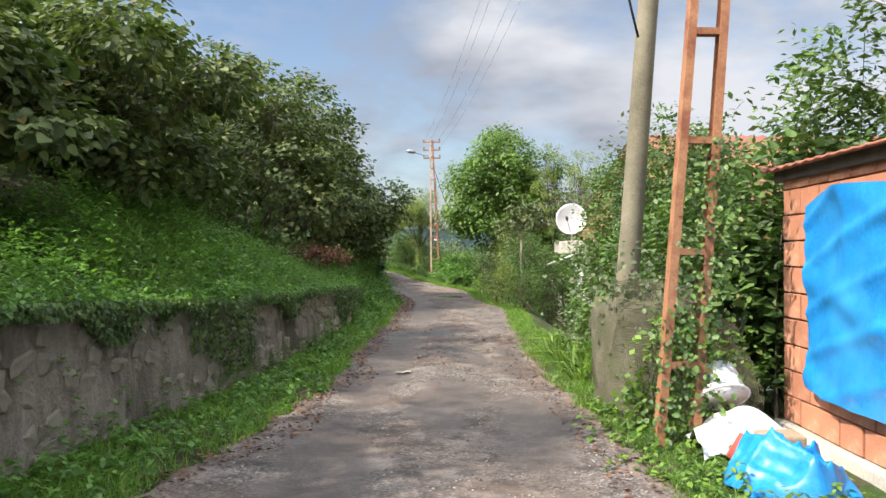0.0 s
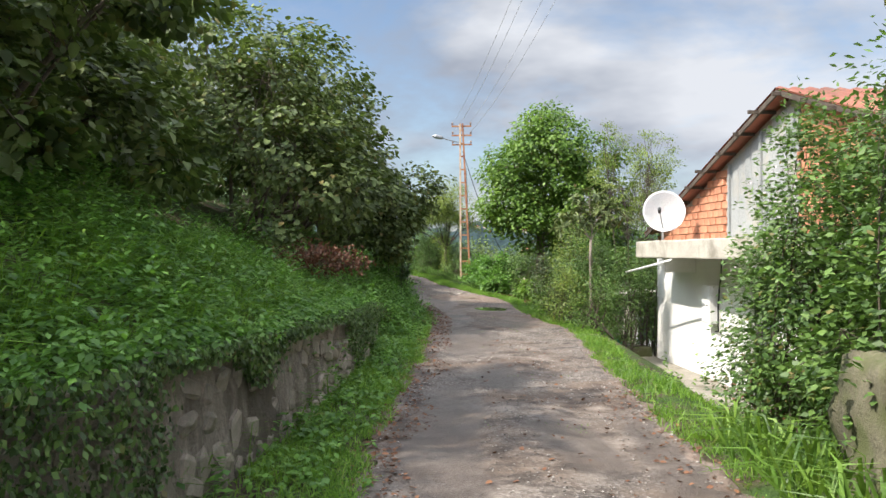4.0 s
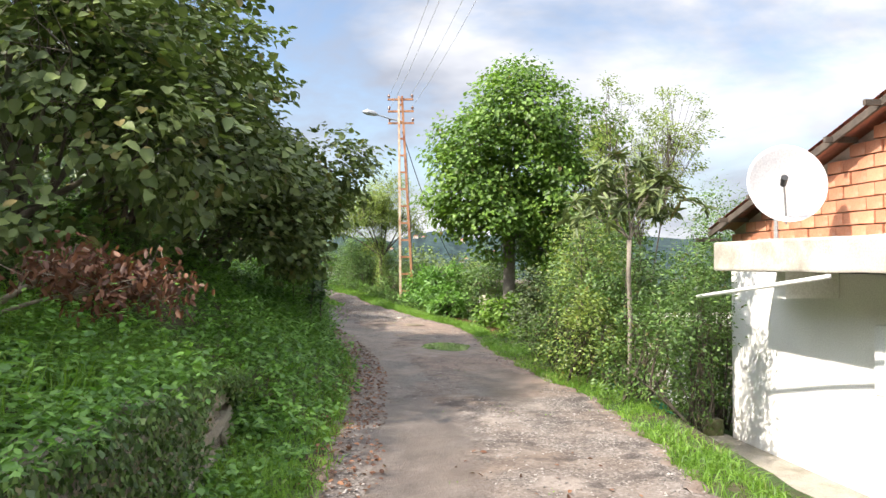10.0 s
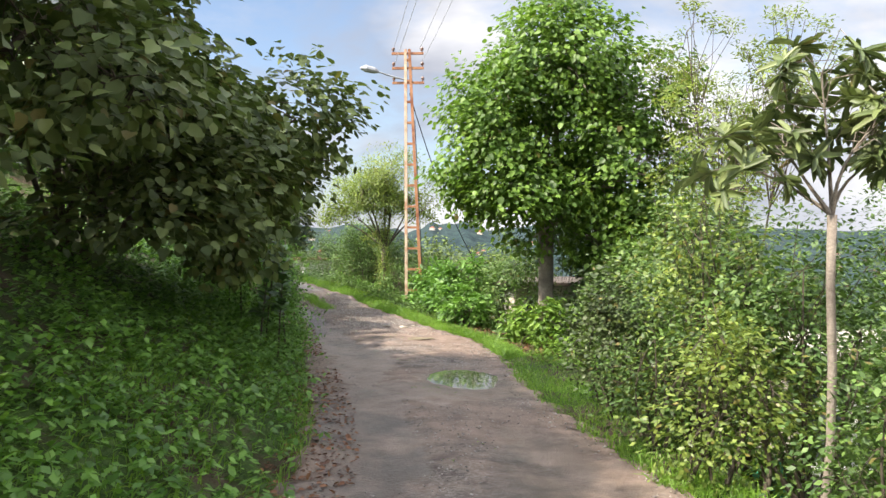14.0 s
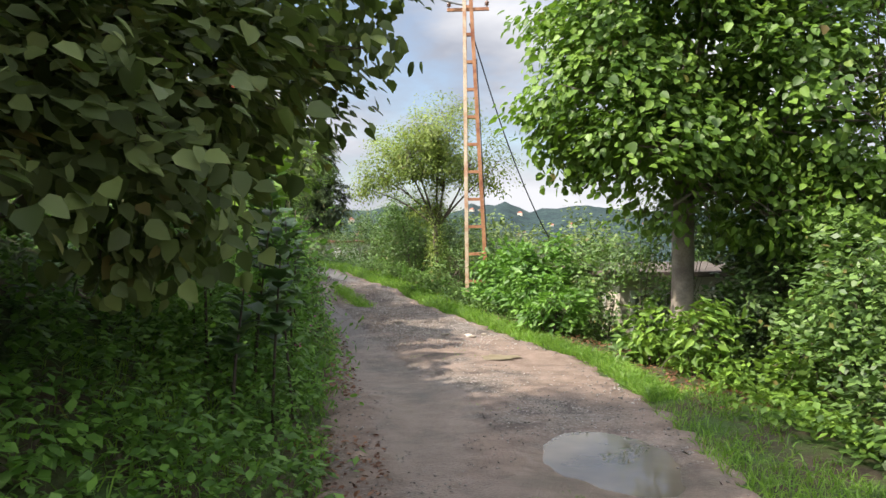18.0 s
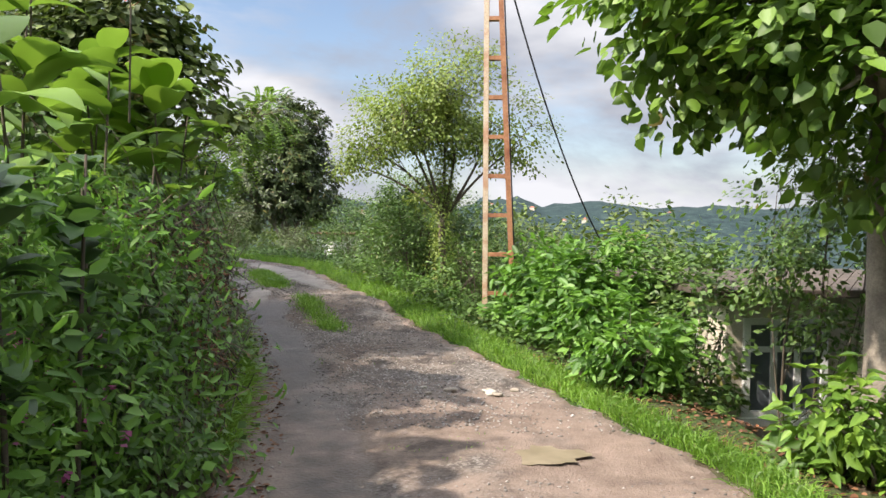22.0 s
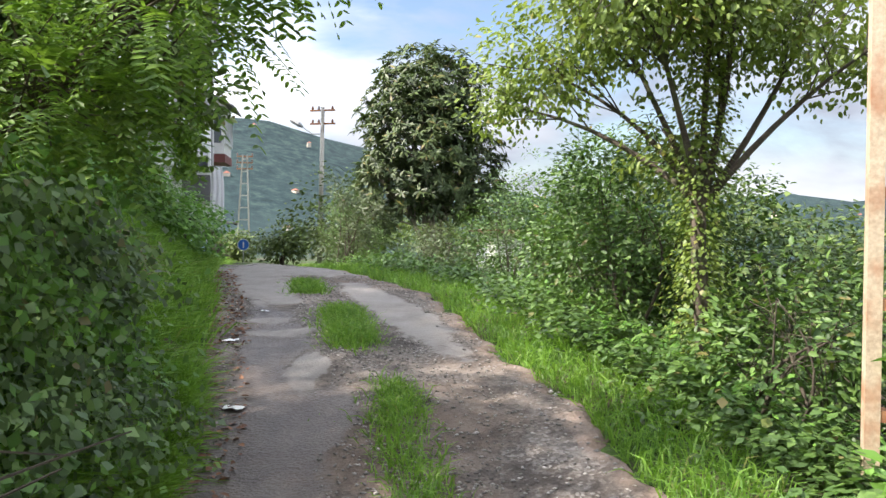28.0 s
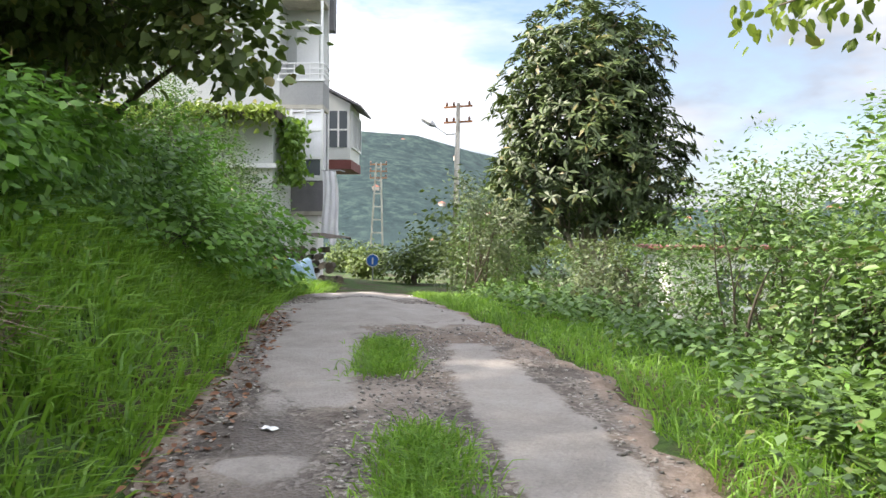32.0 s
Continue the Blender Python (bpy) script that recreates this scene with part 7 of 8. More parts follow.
for x, y, s in ((-21.5, 70, 0.45), (-17.5, 66.5, 0.6), (-13.2, 62.0, 1.15), (-11.8, 59.8, 0.9), (-10, 66, 1.5), (-6, 62, 1.3), (-3, 56, 1.2), (0, 52, 1.2), (-28, 78, 0.6), (-12, 74, 1.8), (-18, 84, 1.2)):
    z = on_ground(x, y)
    plant("roadside_tree", "leafy green tree beyond the bend", "tree", (x, y, z), [(x, y, z + 1.7 * s, 1.6 * s, 1.6 * s, 1.4 * s), (x + 0.7 * s, y - 0.5, z + 1.2 * s, 1.1 * s, 1.1 * s, 0.9 * s)], M_FAR, M_BARK, 0.2, 0.6, 100, 22, 0.28, 0.1, 1, 20, 0.3, "trees beyond the bend", trunk_h=0.5, plain=True)

# creepers on the near steel pole
n = 1500
f = RNG.random(n)
foot = f < 0.35
z = np.where(foot, 0.05 + 1.1 * RNG.random(n), 0.2 + 2.3 * RNG.random(n) ** 0.8)
P = np.stack([1.975 + 0.0973 * z + np.where(foot, RNG.uniform(-0.24, 0.24, n), 0.17 + 0.13 * RNG.normal(size=n)), 6.6 + 0.06 * z + 0.09 * RNG.normal(size=n), z], -1)
A = rand_dirs(n)
A[:, 2] -= 0.5
N = rand_dirs(n) * 0.5 + np.array([[-0.4, -0.8, 0.6]])
stuff("creeper", leaf_mesh("creeper", P, A, N, 0.055 * RNG.uniform(0.6, 1.2, n), 0.75, M_SHRUB), "green creeper climbing the near steel pole", "creeper")

# ---------------------------------------------------------------- apartment block at the bend
APT = pose(-15.7, 55.55, 0, 0, 0, 23.6)     # local +y along the road, +x towards it


def apt(name, x0, x1, y0, y1, z0, z1, mat, parent, label="", bevel=0.0):
    return part(name, box(bmesh.new(), x0, x1, y0, y1, z0, z1, None, bevel), mat, parent, label)


def make_window(parent, x, y0, y1, z0, z1, mullions=1, depth=0.06):
    """A window in the plane x, facing +x: frame, mullions, glass."""
    win = apt("window", x - depth, x - depth + 0.01, y0 + 0.05, y1 - 0.05, z0 + 0.05, z1 - 0.05, M_GLASS, parent, "dark reflecting glass")
    for a in ((y0, y0 + 0.06, z0, z1), (y1 - 0.06, y1, z0, z1)):
        apt("frame_post", x - depth - 0.01, x + 0.02, *a, M_WHITEPAINT, win)
    for a in ((y0 + 0.06, y1 - 0.06, z0, z0 + 0.06), (y0 + 0.06, y1 - 0.06, z1 - 0.06, z1)):
        apt("frame_rail", x - depth - 0.01, x + 0.02, *a, M_WHITEPAINT, win)
    for k in range(mullions):
        yc = y0 + (y1 - y0) * (k + 1) / (mullions + 1)
        apt("mullion", x - depth + 0.012, x + 0.015, yc - 0.03, yc + 0.03, z0 + 0.06, z1 - 0.06, M_WHITEPAINT, win)
    return win


def make_apartments():
    top = thing("apartment_building", "pale grey apartment block with corner balconies and a projecting bay", "building", at=APT)
    apt("core", -9.0, 0.0, 0.22, 6.0, -1.0, 13.5, M_GREYPAINT, top, "pale grey painted walls")
    apt("end_wall", -9.0, 0.03, 0.0, 0.217, -1.0, 13.5, M_GREYPAINT, top, "pale grey painted wall")
    apt("ground_floor", 0.035, 0.98, 0.1, 0.9, -1.0, 2.10, M_PLASTER, top, "white ground floor wall")
    apt("back_wall", 0.004, 1.08, 0.92, 1.1, 2.1, 13.4, M_GREYPAINT, top, "grey balcony back wall")
    apt("side_cladding", 0.9, 1.2, 1.11, 1.5, 6.95, 13.4, M_DARKPAINT, top, "dark cladding strip")
    for z0, z1, mat in ((2.11, 2.97, M_DARKPAINT), (4.74, 5.42, M_GREYPAINT), (7.40, 8.05, M_GREYPAINT), (10.05, 10.7, M_GREYPAINT)):
        balcony = apt("balcony", 0.035, 1.11, 0.0, 0.9, z0, z0 + 0.1, M_CONCRETE, top, "concrete balcony floor")
        apt("parapet", 0.035, 1.11, 0.004, 0.09, z0 + 0.103, z1, mat if z0 < 3 else M_BALCONY, balcony, "grey parapet")
        apt("side_parapet", 1.03, 1.108, 0.093, 0.9, z0 + 0.103, z1, mat if z0 < 3 else M_BALCONY, balcony, "grey parapet")
        apt("coping", -0.03, 1.15, -0.03, 0.12, z1 + 0.003, z1 + 0.06, M_WHITEPAINT, balcony)
        if z0 > 3:
            for k in range(3):
                zz = z1 + 0.17 + 0.13 * k
                bm = bmesh.new()
                tube(bm, [(0.0, -0.02, zz), (1.13, -0.02, zz), (1.13, 0.88, zz)], 0.018, 6)
                part("rail", bm, M_WHITEPAINT, balcony)
            for x in (0.02, 0.4, 0.78, 1.12):
                bm = bmesh.new()
                tube(bm, [(x, -0.02, z1 + 0.06), (x, -0.02, z1 + 0.45)], 0.016, 6)
                part("rail_post", bm, M_WHITEPAINT, balcony)
            apt("corner_post", 1.05, 1.112, 0.004, 0.07, z1 + 0.065, z0 + 2.65, M_WHITEPAINT, balcony)
            apt("beam", 0.035, 1.04, 0.006, 0.05, z0 + 2.02, z0 + 2.07, M_WHITEPAINT, balcony)
            apt("balcony_door", 0.28, 0.85, 0.87, 0.915, z0 + 0.11, z0 + 2.1, M_WHITEPAINT, balcony)
    # glazed storey between the lowest two balconies
    glazing = apt("window", 0.05, 1.06, 0.05, 0.06, 3.06, 4.70, M_GLASS, top, "dark reflecting glass")
    for x in (0.035, 0.30, 0.62, 1.05):
        apt("frame_post", x, x + 0.06, 0.0, 0.048, 3.035, 4.735, M_WHITEPAINT, glazing)
    for z in (3.04, 3.5, 4.2, 4.66):
        apt("frame_rail", 0.096, 1.049, 0.004, 0.046, z, z + 0.06, M_WHITEPAINT, glazing)
    apt("blind", 0.10, 1.045, 0.045, 0.049, 4.262, 4.655, M_CLOTH, glazing, "closed white blind")
    apt("curtain", 0.365, 1.045, 0.0462, 0.0492, 3.562, 4.198, M_CLOTH, glazing, "white net curtain")
    apt("side_pane", 1.07, 1.08, 0.1, 0.88, 3.06, 4.70, M_GLASS, glazing)
    for y in (0.1, 0.8):
        apt("side_post", 1.062, 1.112, y, y + 0.06, 3.035, 4.735, M_WHITEPAINT, glazing)
    # projecting bay further on
    bay = apt("bay", -1.4, 0.52, 9.0, 11.6, 4.32, 6.2, M_PLASTER, top, "white projecting bay")
    apt("bay_band", -1.38, 0.56, 8.97, 11.64, 3.98, 4.31, M_MAROON, bay, "maroon band")
    part("bay_gable", prism_x([(-1.4, 6.2), (0.52, 6.2), (0.52, 6.32), (-0.36, 6.78), (-1.4, 6.78)], 9.0, 11.6), M_PLASTER, bay)
    part("bay_roof", prism_x([(-0.5, 6.90), (0.95, 6.14), (0.95, 6.21), (-0.5, 6.99)], 8.7, 11.9), M_DARKPAINT, bay, "thin dark sloping roof")
    pane = apt("bay_pane", -0.22, 0.46, 8.97, 8.985, 4.75, 6.05, M_GLASS, bay)
    for x in (-0.25, 0.1, 0.45):
        apt("pane_post", x - 0.03, x + 0.03, 8.94, 8.969, 4.7, 6.1, M_WHITEPAINT, pane)
    apt("pane_rail", -0.219, 0.419, 8.942, 8.967, 5.35, 5.41, M_WHITEPAINT, pane)
    for y0 in (9.15, 10.4):
        make_window(top, 0.585, y0, y0 + 1.1, 4.75, 6.05, 1)
    apt("wing", -9.0, -1.405, 6.004, 12.0, -1.0, 6.3, M_GREYPAINT, top, "lower wing behind the block")
    apt("eave", -9.3, 0.6, -0.4, 6.3, 13.504, 13.7, M_DARKPAINT, top)
    return top


def prism_x(outline, y0, y1):
    """An outline in x and z, drawn out from y0 to y1."""
    bm = bmesh.new()
    a = [bm.verts.new((x, y0, z)) for x, z in outline]
    b = [bm.verts.new((x, y1, z)) for x, z in outline]
    bm.faces.new(a)
    bm.faces.new(b[::-1])
    for k in range(len(a)):
        bm.faces.new((a[k], b[k], b[(k + 1) % len(a)], a[(k + 1) % len(a)]))
    bmesh.ops.recalc_face_normals(bm, faces=bm.faces[:])
    return bm


M_BALCONY = surface("mid grey balcony paint", (0.30, 0.30, 0.30), (0.40, 0.40, 0.39), 0.9, 50.0, 0.9, (0.24, 0.24, 0.24), 0.8, 0.2, 0.003)
make_apartments()


def make_annex():
    top = thing("annex", "low grey porch annex with an overgrown flat roof", "annex", at=APT)
    apt("wall", -5.4, 0.32, -1.9, -0.003, 0.4, 4.2, M_GREYPAINT, top)
    for x in (-4.3, -3.1, -1.9, -0.8):
        apt("panel_joint", x - 0.02, x + 0.02, -1.92, -1.903, 3.0, 4.15, M_DARKPAINT, top)
    apt("ledge", -5.5, 0.42, -2.02, -1.905, 3.12, 3.22, M_WHITEPAINT, top)
    apt("roof_slab", -5.7, 0.5, -2.3, -0.004, 4.203, 4.36, M_DARKWOOD, top)
    n = 2600
    P = np.stack([RNG.uniform(-5.7, 0.55, n), RNG.uniform(-2.4, -1.2, n), 4.36 + np.abs(RNG.normal(size=n)) * 0.10], -1)
    k = RNG.random(n) < 0.4
    P[k] = np.stack([RNG.uniform(-5.5, 0.5, k.sum()), RNG.uniform(-2.45, -2.25, k.sum()), 4.4 - np.abs(RNG.normal(size=k.sum())) * 0.22], -1)
    A = rand_dirs(n)
    A[:, 2] -= 0.5
    mesh_ob("roof_vine", leaf_mesh("roof_vine", P, A, rand_dirs(n, 1.0), 0.12 * RNG.uniform(0.6, 1.2, n), 0.8, M_PALE), top, "yellow-green vine over the roof edge")
    n = 900
    f = RNG.random(n)
    P = np.stack([0.62 + 0.16 * RNG.normal(size=n), -1.3 + 0.3 * RNG.normal(size=n), 4.3 - 1.5 * f], -1)
    mesh_ob("hanging_vine", leaf_mesh("hanging_vine", P, rand_dirs(n) - np.array([[0, 0, 0.6]]), rand_dirs(n, 0.6), 0.13 * RNG.uniform(0.6, 1.2, n), 0.8, M_BRIGHT), top, "hanging green vine")


make_annex()
ob = crumpled("laundry", 22, 26, lambda u, v: (1.12 + (0.34 + 0.1 * v) * u + 0.03 * math.sin(5 * v), -0.1 + 0.03 * math.sin(17 * u + 2 * v), 3.2 - (1.68 - 0.14 * math.sin(7 * u)) * v), M_CLOTH)
ob.matrix_world = APT
tagged(ob, "long white laundry hanging beside the balcony", "laundry")
bm = bmesh.new()
tube(bm, [(1.05, 0.4, 3.22), (1.1, -0.1, 3.22), (1.55, -0.1, 3.22), (1.6, 0.4, 3.22)], 0.012, 6)
ob = part("washing_line", bm, M_GREYSTEEL)
ob.matrix_world = APT
tagged(ob, "thin washing rack beside the balcony", "washing rack")


# woodpile and plastics under the balcony
def woodpile():
    x, y = -14.0, 54.4
    z = on_ground(x, y)
    top = thing("woodpile", "stack of split firewood under a dark sheet", "woodpile", at=pose(x, y, z - 0.03, 0, 0, 30))
    for r in range(6):
        for c in range(8 - r // 2):
            a = 0.2 * c - 0.8 + 0.1 * (r % 2) + 0.03 * RNG.normal()
            bm = bmesh.new()
            dz = 0.10 + 0.165 * r + 0.015 * RNG.normal()
            tube(bm, [(a, -0.45 + 0.12 * RNG.normal(), dz), (a + 0.04 * RNG.normal(), 0.4, dz)], [RNG.uniform(0.05, 0.095), 0.085], int(RNG.integers(4, 8)))
            part("log", bm, (M_BARK, M_DARKWOOD, M_DRYTWIG, M_BARK)[int(RNG.integers(4))], top)
    ob = crumpled("cover_sheet", 14, 8, lambda u, v: (-0.95 + 1.9 * u, -0.6 + 1.1 * v, 1.42 - 0.25 * u + 0.05 * math.sin(7 * u + 3 * v)), M_DARKWOOD, top, "dark cover sheet")


woodpile()
for x, y, s, mat, nm, lb in ((-13.9, 53.1, 0.5, M_YELLOW, "sack", "yellow plastic sack by the woodpile"), (-13.4, 53.1, 0.7, M_LTBLUE, "plastic_sheet", "pale blue plastic sheet over a heap by the road")):
    z = on_ground(x, y)
    ob = crumpled(nm, 20, 16, lambda u, v: (x + s * 1.2 * (u - 0.5), y + s * (v - 0.5), z + 0.55 * min(1.0, 3.0 * math.sin(math.pi * u) * math.sin(math.pi * v)) + 0.06 * math.sin(12 * u + 8 * v) + 0.04 * math.sin(23 * u - 11 * v)), mat)
    tagged(ob, lb, "sack" if nm == "sack" else "plastic sheet")
bm = bmesh.new()
box(bm, -10.6, -9.6, 52.7, 52.9, 0.1, 0.50, None, 0.03)
tagged(part("kerb", bm, M_CONCRETE), "short concrete kerb at the junction", "kerb", kind="structure")


# ---------------------------------------------------------------- far poles, sign
def slim_pole(name, x, y, top_z, label, lamp):
    z = on_ground(x, y)
    h = top_z - z
    top = thing(name, label, "utility pole", at=pose(x, y, z))
    bm = bmesh.new()
    tube(bm, [(0, 0, -0.2), (0.12, 0, h)], [0.11, 0.07], 10)
    part("pole", bm, M_CONCRETE, top, smooth=True)
    for k, dz in enumerate((0.12, 0.62)):
        arm_ob = part("arm", box(bmesh.new(), -0.5 + 0.11, 0.5 + 0.11, -0.04, 0.04, h - dz - 0.03, h - dz + 0.03), M_RUST, top)
        for dx in (-0.4, -0.15, 0.4):
            bm = bmesh.new()
            tube(bm, [(dx + 0.11, 0, h - dz), (dx + 0.11, 0, h - dz + 0.08), (dx + 0.11, 0, h - dz + 0.16)], [0.02, 0.05, 0.03], 7)
            part("insulator", bm, M_INSUL, arm_ob)
    if lamp:
        bm = bmesh.new()
        tube(bm, [(0.1, 0, h - 1.0), (-0.3, 0, h - 1.0), (-0.75, 0, h - 0.7)], 0.025, 6)
        arm_ob = part("lamp_arm", bm, M_GREYSTEEL, top)
        bm = bmesh.new()
        tube(bm, [(-0.7, 0, h - 0.72), (-0.85, 0, h - 0.62), (-1.15, 0, h - 0.45), (-1.25, 0, h - 0.42)], [0.04, 0.11, 0.10, 0.03], 8)
        part("lamp_head", bm, M_GREYSTEEL, arm_ob, "grey street lamp head")
    return top


slim_pole("street_lamp", -14.4, 63.3, 5.95, "slim pole with insulator arms and a street lamp", True)
lattice_tower("lattice_pole", (-23.3, 73.7, -0.8), (0.02, 0.0), 5.95, 0.75, 0.22, 24, "pale two-legged concrete utility pole beyond the junction", M_CONCRETE, M_CONCRETE, bars=9)


def road_sign():
    x, y = -19.6, 67.0
    z = on_ground(x, y)
    top = thing("road_sign", "round blue road sign on a thin post", "road sign", at=pose(x, y, z, 0, 0, 24))
    bm = bmesh.new()
    tube(bm, [(0, 0, -0.1), (0, 0, 0.9 - z)], 0.025, 8)
    part("post", bm, M_GREYSTEEL, top)
    for nm, r, yy, mat in (("rim", 0.26, -0.03, M_WHITEPAINT), ("face", 0.23, -0.037, M_SIGN)):
        bm = bmesh.new()
        tube(bm, [(0, yy, 0.6 - z), (0, yy - 0.012, 0.6 - z)], r, 24)
        part(nm, bm, mat, top)
    part("mark", box(bmesh.new(), -0.03, 0.03, -0.054, -0.0495, 0.46 - z, 0.72 - z), M_WHITEPAINT, top)


road_sign()

# ---------------------------------------------------------------- low houses on the downhill side
def low_house(name, m, wx, wy, z0, z1, wall, label, windows, roof):
    top = thing(name, label, "house", at=m)
    part("wall", box(bmesh.new(), 0, wx, 0, wy, z0, z1), wall, top)
    part("roof_slab", box(bmesh.new(), -0.25, wx + 0.25, -0.25, wy + 0.25, z1 + 0.003, z1 + 0.09, None, 0.015), roof, top)
    for face, a0, a1, b0, b1 in windows:
        # glass pane first, then its frame bars
        def slab(n, u0, u1, v0, v1, d0, d1, mat, par):
            b = (-d1, -d0, u0, u1, v0, v1) if face == "x" else (u0, u1, -d1, -d0, v0, v1)
            return part(n, box(bmesh.new(), *b), mat, par)
        win = slab("window", a0, a1, b0, b1, 0.004, 0.02, M_GLASS, top)
        for u0, u1, v0, v1 in ((a0 - 0.07, a0, b0 - 0.07, b1 + 0.07), (a1, a1 + 0.07, b0 - 0.07, b1 + 0.07), (a0, a1, b0 - 0.07, b0), (a0, a1, b1, b1 + 0.07)):
            slab("frame_bar", u0, u1, v0, v1, 0.004, 0.05, M_WHITEPAINT, win)
        for k in (1, 2):
            c = a0 + (a1 - a0) * k / 3
            slab("mullion", c - 0.035, c + 0.035, b0, b1, 0.021, 0.045, M_WHITEPAINT, win)
        slab("transom", a0, a1, b0 + 0.68 * (b1 - b0), b0 + 0.68 * (b1 - b0) + 0.06, 0.0212, 0.043, M_WHITEPAINT, win)
        slab("sill", a0 - 0.12, a1 + 0.12, b0 - 0.16, b0 - 0.075, 0.004, 0.09, M_WHITEPAINT, win)
    return top


low_house("lower_house", pose(1.5, 36.6, 0, 0, 0, 8), 4.0, 4.4, -3.2, 0.92, M_BEIGE, "beige stone-clad house below the road with white windows", [("x", 0.8, 1.6, -0.3, 0.6), ("y", 0.25, 1.05, -0.3, 0.62), ("y", 1.9, 2.7, -0.3, 0.62)], M_DARKWOOD)
low_house("outbuilding", pose(3.75, 27.4, 0, 0, 0, 0), 2.6, 2.4, -3.2, 0.45, M_CONCRETE, "small grey outbuilding below the road with a white-barred window", [("y", 0.2, 1.0, -0.75, 0.12)], M_CONCRETE)
low_house("white_house", pose(-6.6, 58.0, 0, 0, 0, 20), 5.0, 4.0, -2.0, 1.35, M_PLASTER, "small white house behind the loquat tree", [("y", 1.0, 2.0, 0.1, 0.9)], M_MAROON)

# scattered far houses on the opposite slope
for k in range(34):
    az = radians(RNG.uniform(-34, 30))
    r = RNG.uniform(430, 760)
    x, y = -2 + r * math.sin(az), 30 + r * math.cos(az)
    z = on_ground(x, y)
    s = RNG.uniform(1.3, 2.3)
    top = thing("far_house", "tiny pale house on the far wooded slope", "house", "houses on the far slope", pose(x, y, z - 1, 0, 0, RNG.uniform(0, 90)))
    part("wall", box(bmesh.new(), -s, s, -s, s, -2, s * 1.1), M_BEIGE, top)
    bm = bmesh.new()
    bmesh.ops.create_cone(bm, segments=4, radius1=s * 1.6, radius2=0.1, depth=s * 0.7, cap_ends=True)
    bmesh.ops.rotate(bm, cent=(0, 0, 0), matrix=Matrix.Rotation(radians(45), 3, "Z"), verts=bm.verts[:])
    bmesh.ops.translate(bm, vec=(0, 0, s * 1.1 + s * 0.36), verts=bm.verts[:])
    part("roof", bm, M_ROOF, top)

bm = box(bmesh.new(), -0.36, 0.36, -0.16, 0.16, -0.03, 0.24, None, 0.025)
roughen(bm, 0.012, 6.0)
ob = part("concrete_step", bm, M_CONCDARK)
ob.matrix_world = pose(3.2, 24.05, -0.76, 0, 0, 4)
tagged(ob, "weathered concrete block used as a step beside the house", "step")
ob = crumpled("plastic_sheet", 20, 12, lambda u, v: (2.45 + 0.55 * u, 24.1 + 0.4 * v, on_ground(2.7, 24.3) + 0.03 + 0.22 * math.sin(math.pi * u) * math.sin(math.pi * v) + 0.05 * abs(math.sin(11 * u + 5 * v))), M_GREENPL)
tagged(ob, "crumpled blue-green plastic sheet among the weeds", "plastic sheet")

# ---------------------------------------------------------------- wires
def wire(name, pts, r, mat, label):
    bm = bmesh.new()
    tube(bm, pts, r, 5)
    return tagged(part(name, bm, mat, smooth=True), label, "cable")


for k, (dx, z1, z2) in enumerate(((-0.45, 6.92, 9.95), (0.35, 6.92, 9.95), (-0.40, 6.55, 9.35), (0.40, 6.55, 9.35))):
    wire("overhead_wire", sag((-1.03 + 0.85 * dx, 39.3, z1 + 0.12), (2.68 + dx, 8.6, z2 + 0.06), 0.9, 24), 0.0055, M_CABLEGREY, "thin overhead power line between the poles")
wire("drop_cable", sag((-0.98, 39.35, 5.9), (1.3, 42.0, 0.9), 0.6, 20), 0.014, M_CABLE, "thick black cable sagging from the steel pole to the lower house")
wire("drop_cable", sag((-0.84, 39.4, 5.2), (-0.62, 39.5, 0.9), 0.0, 8), 0.010, M_CABLE, "thin black cable down the steel pole")
wire("drop_cable", sag((1.55, 7.9, 5.6), (2.08, 8.36, 3.78), 0.05, 8), 0.013, M_CABLE, "black cable fixed to the wooden pole")
wire("service_cable", sag((2.25, 6.72, 4.3), (7.0, 5.8, 3.1), 0.45, 16), 0.013, M_CABLEGREY, "grey service cable sagging over the shed")
wire("service_cable", sag((2.28, 6.72, 4.2), (7.2, 5.2, 2.9), 0.5, 16), 0.010, M_CABLEGREY, "grey service cable sagging over the shed")

# ---------------------------------------------------------------- small things on the road
TUFTS = [(-4.45, 41.0, -5.1, 42.35, 0.15, 2100), (-5.9, 43.4, -6.4, 44.35, 0.13, 1000), (-2.9, 38.0, -3.65, 39.5, 0.12, 700), (-3.55, 39.5, -3.8, 40.05, 0.12, 360), (-5.2, 45.6, -5.6, 46.0, 0.1, 160)]
P = []
for x0, y0, x1, y1, w, n in TUFTS:
    t = RNG.random(n)
    x = x0 + (x1 - x0) * t + RNG.normal(size=n) * w * 0.7
    y = y0 + (y1 - y0) * t + RNG.normal(size=n) * w * 0.7
    P.append(np.stack([x, y, road_z(x, y)], -1))
grass("road_grass", np.repeat(np.concatenate(P), 2, 0), 0.16, 0.008, "tufts of yellow-green grass growing along the road's crown", M_GRASS, 0.5, 0.6)
n = 260
y = RNG.uniform(9, 40, n)
x = xl(y) + (xr(y) - xl(y)) * np.clip(0.5 + 0.14 * RNG.normal(size=n), 0, 1)
keep = np.sin(y * 2.1) > 0.75
P = np.stack([x, y, road_z(x, y)], -1)[keep]
P = np.repeat(P, 9, 0) + np.concatenate([RNG.normal(size=(len(P) * 9, 2)) * 0.05, np.zeros((len(P) * 9, 1))], 1)
grass("road_moss", P, 0.05, 0.007, "sparse short grass in the middle of the road")


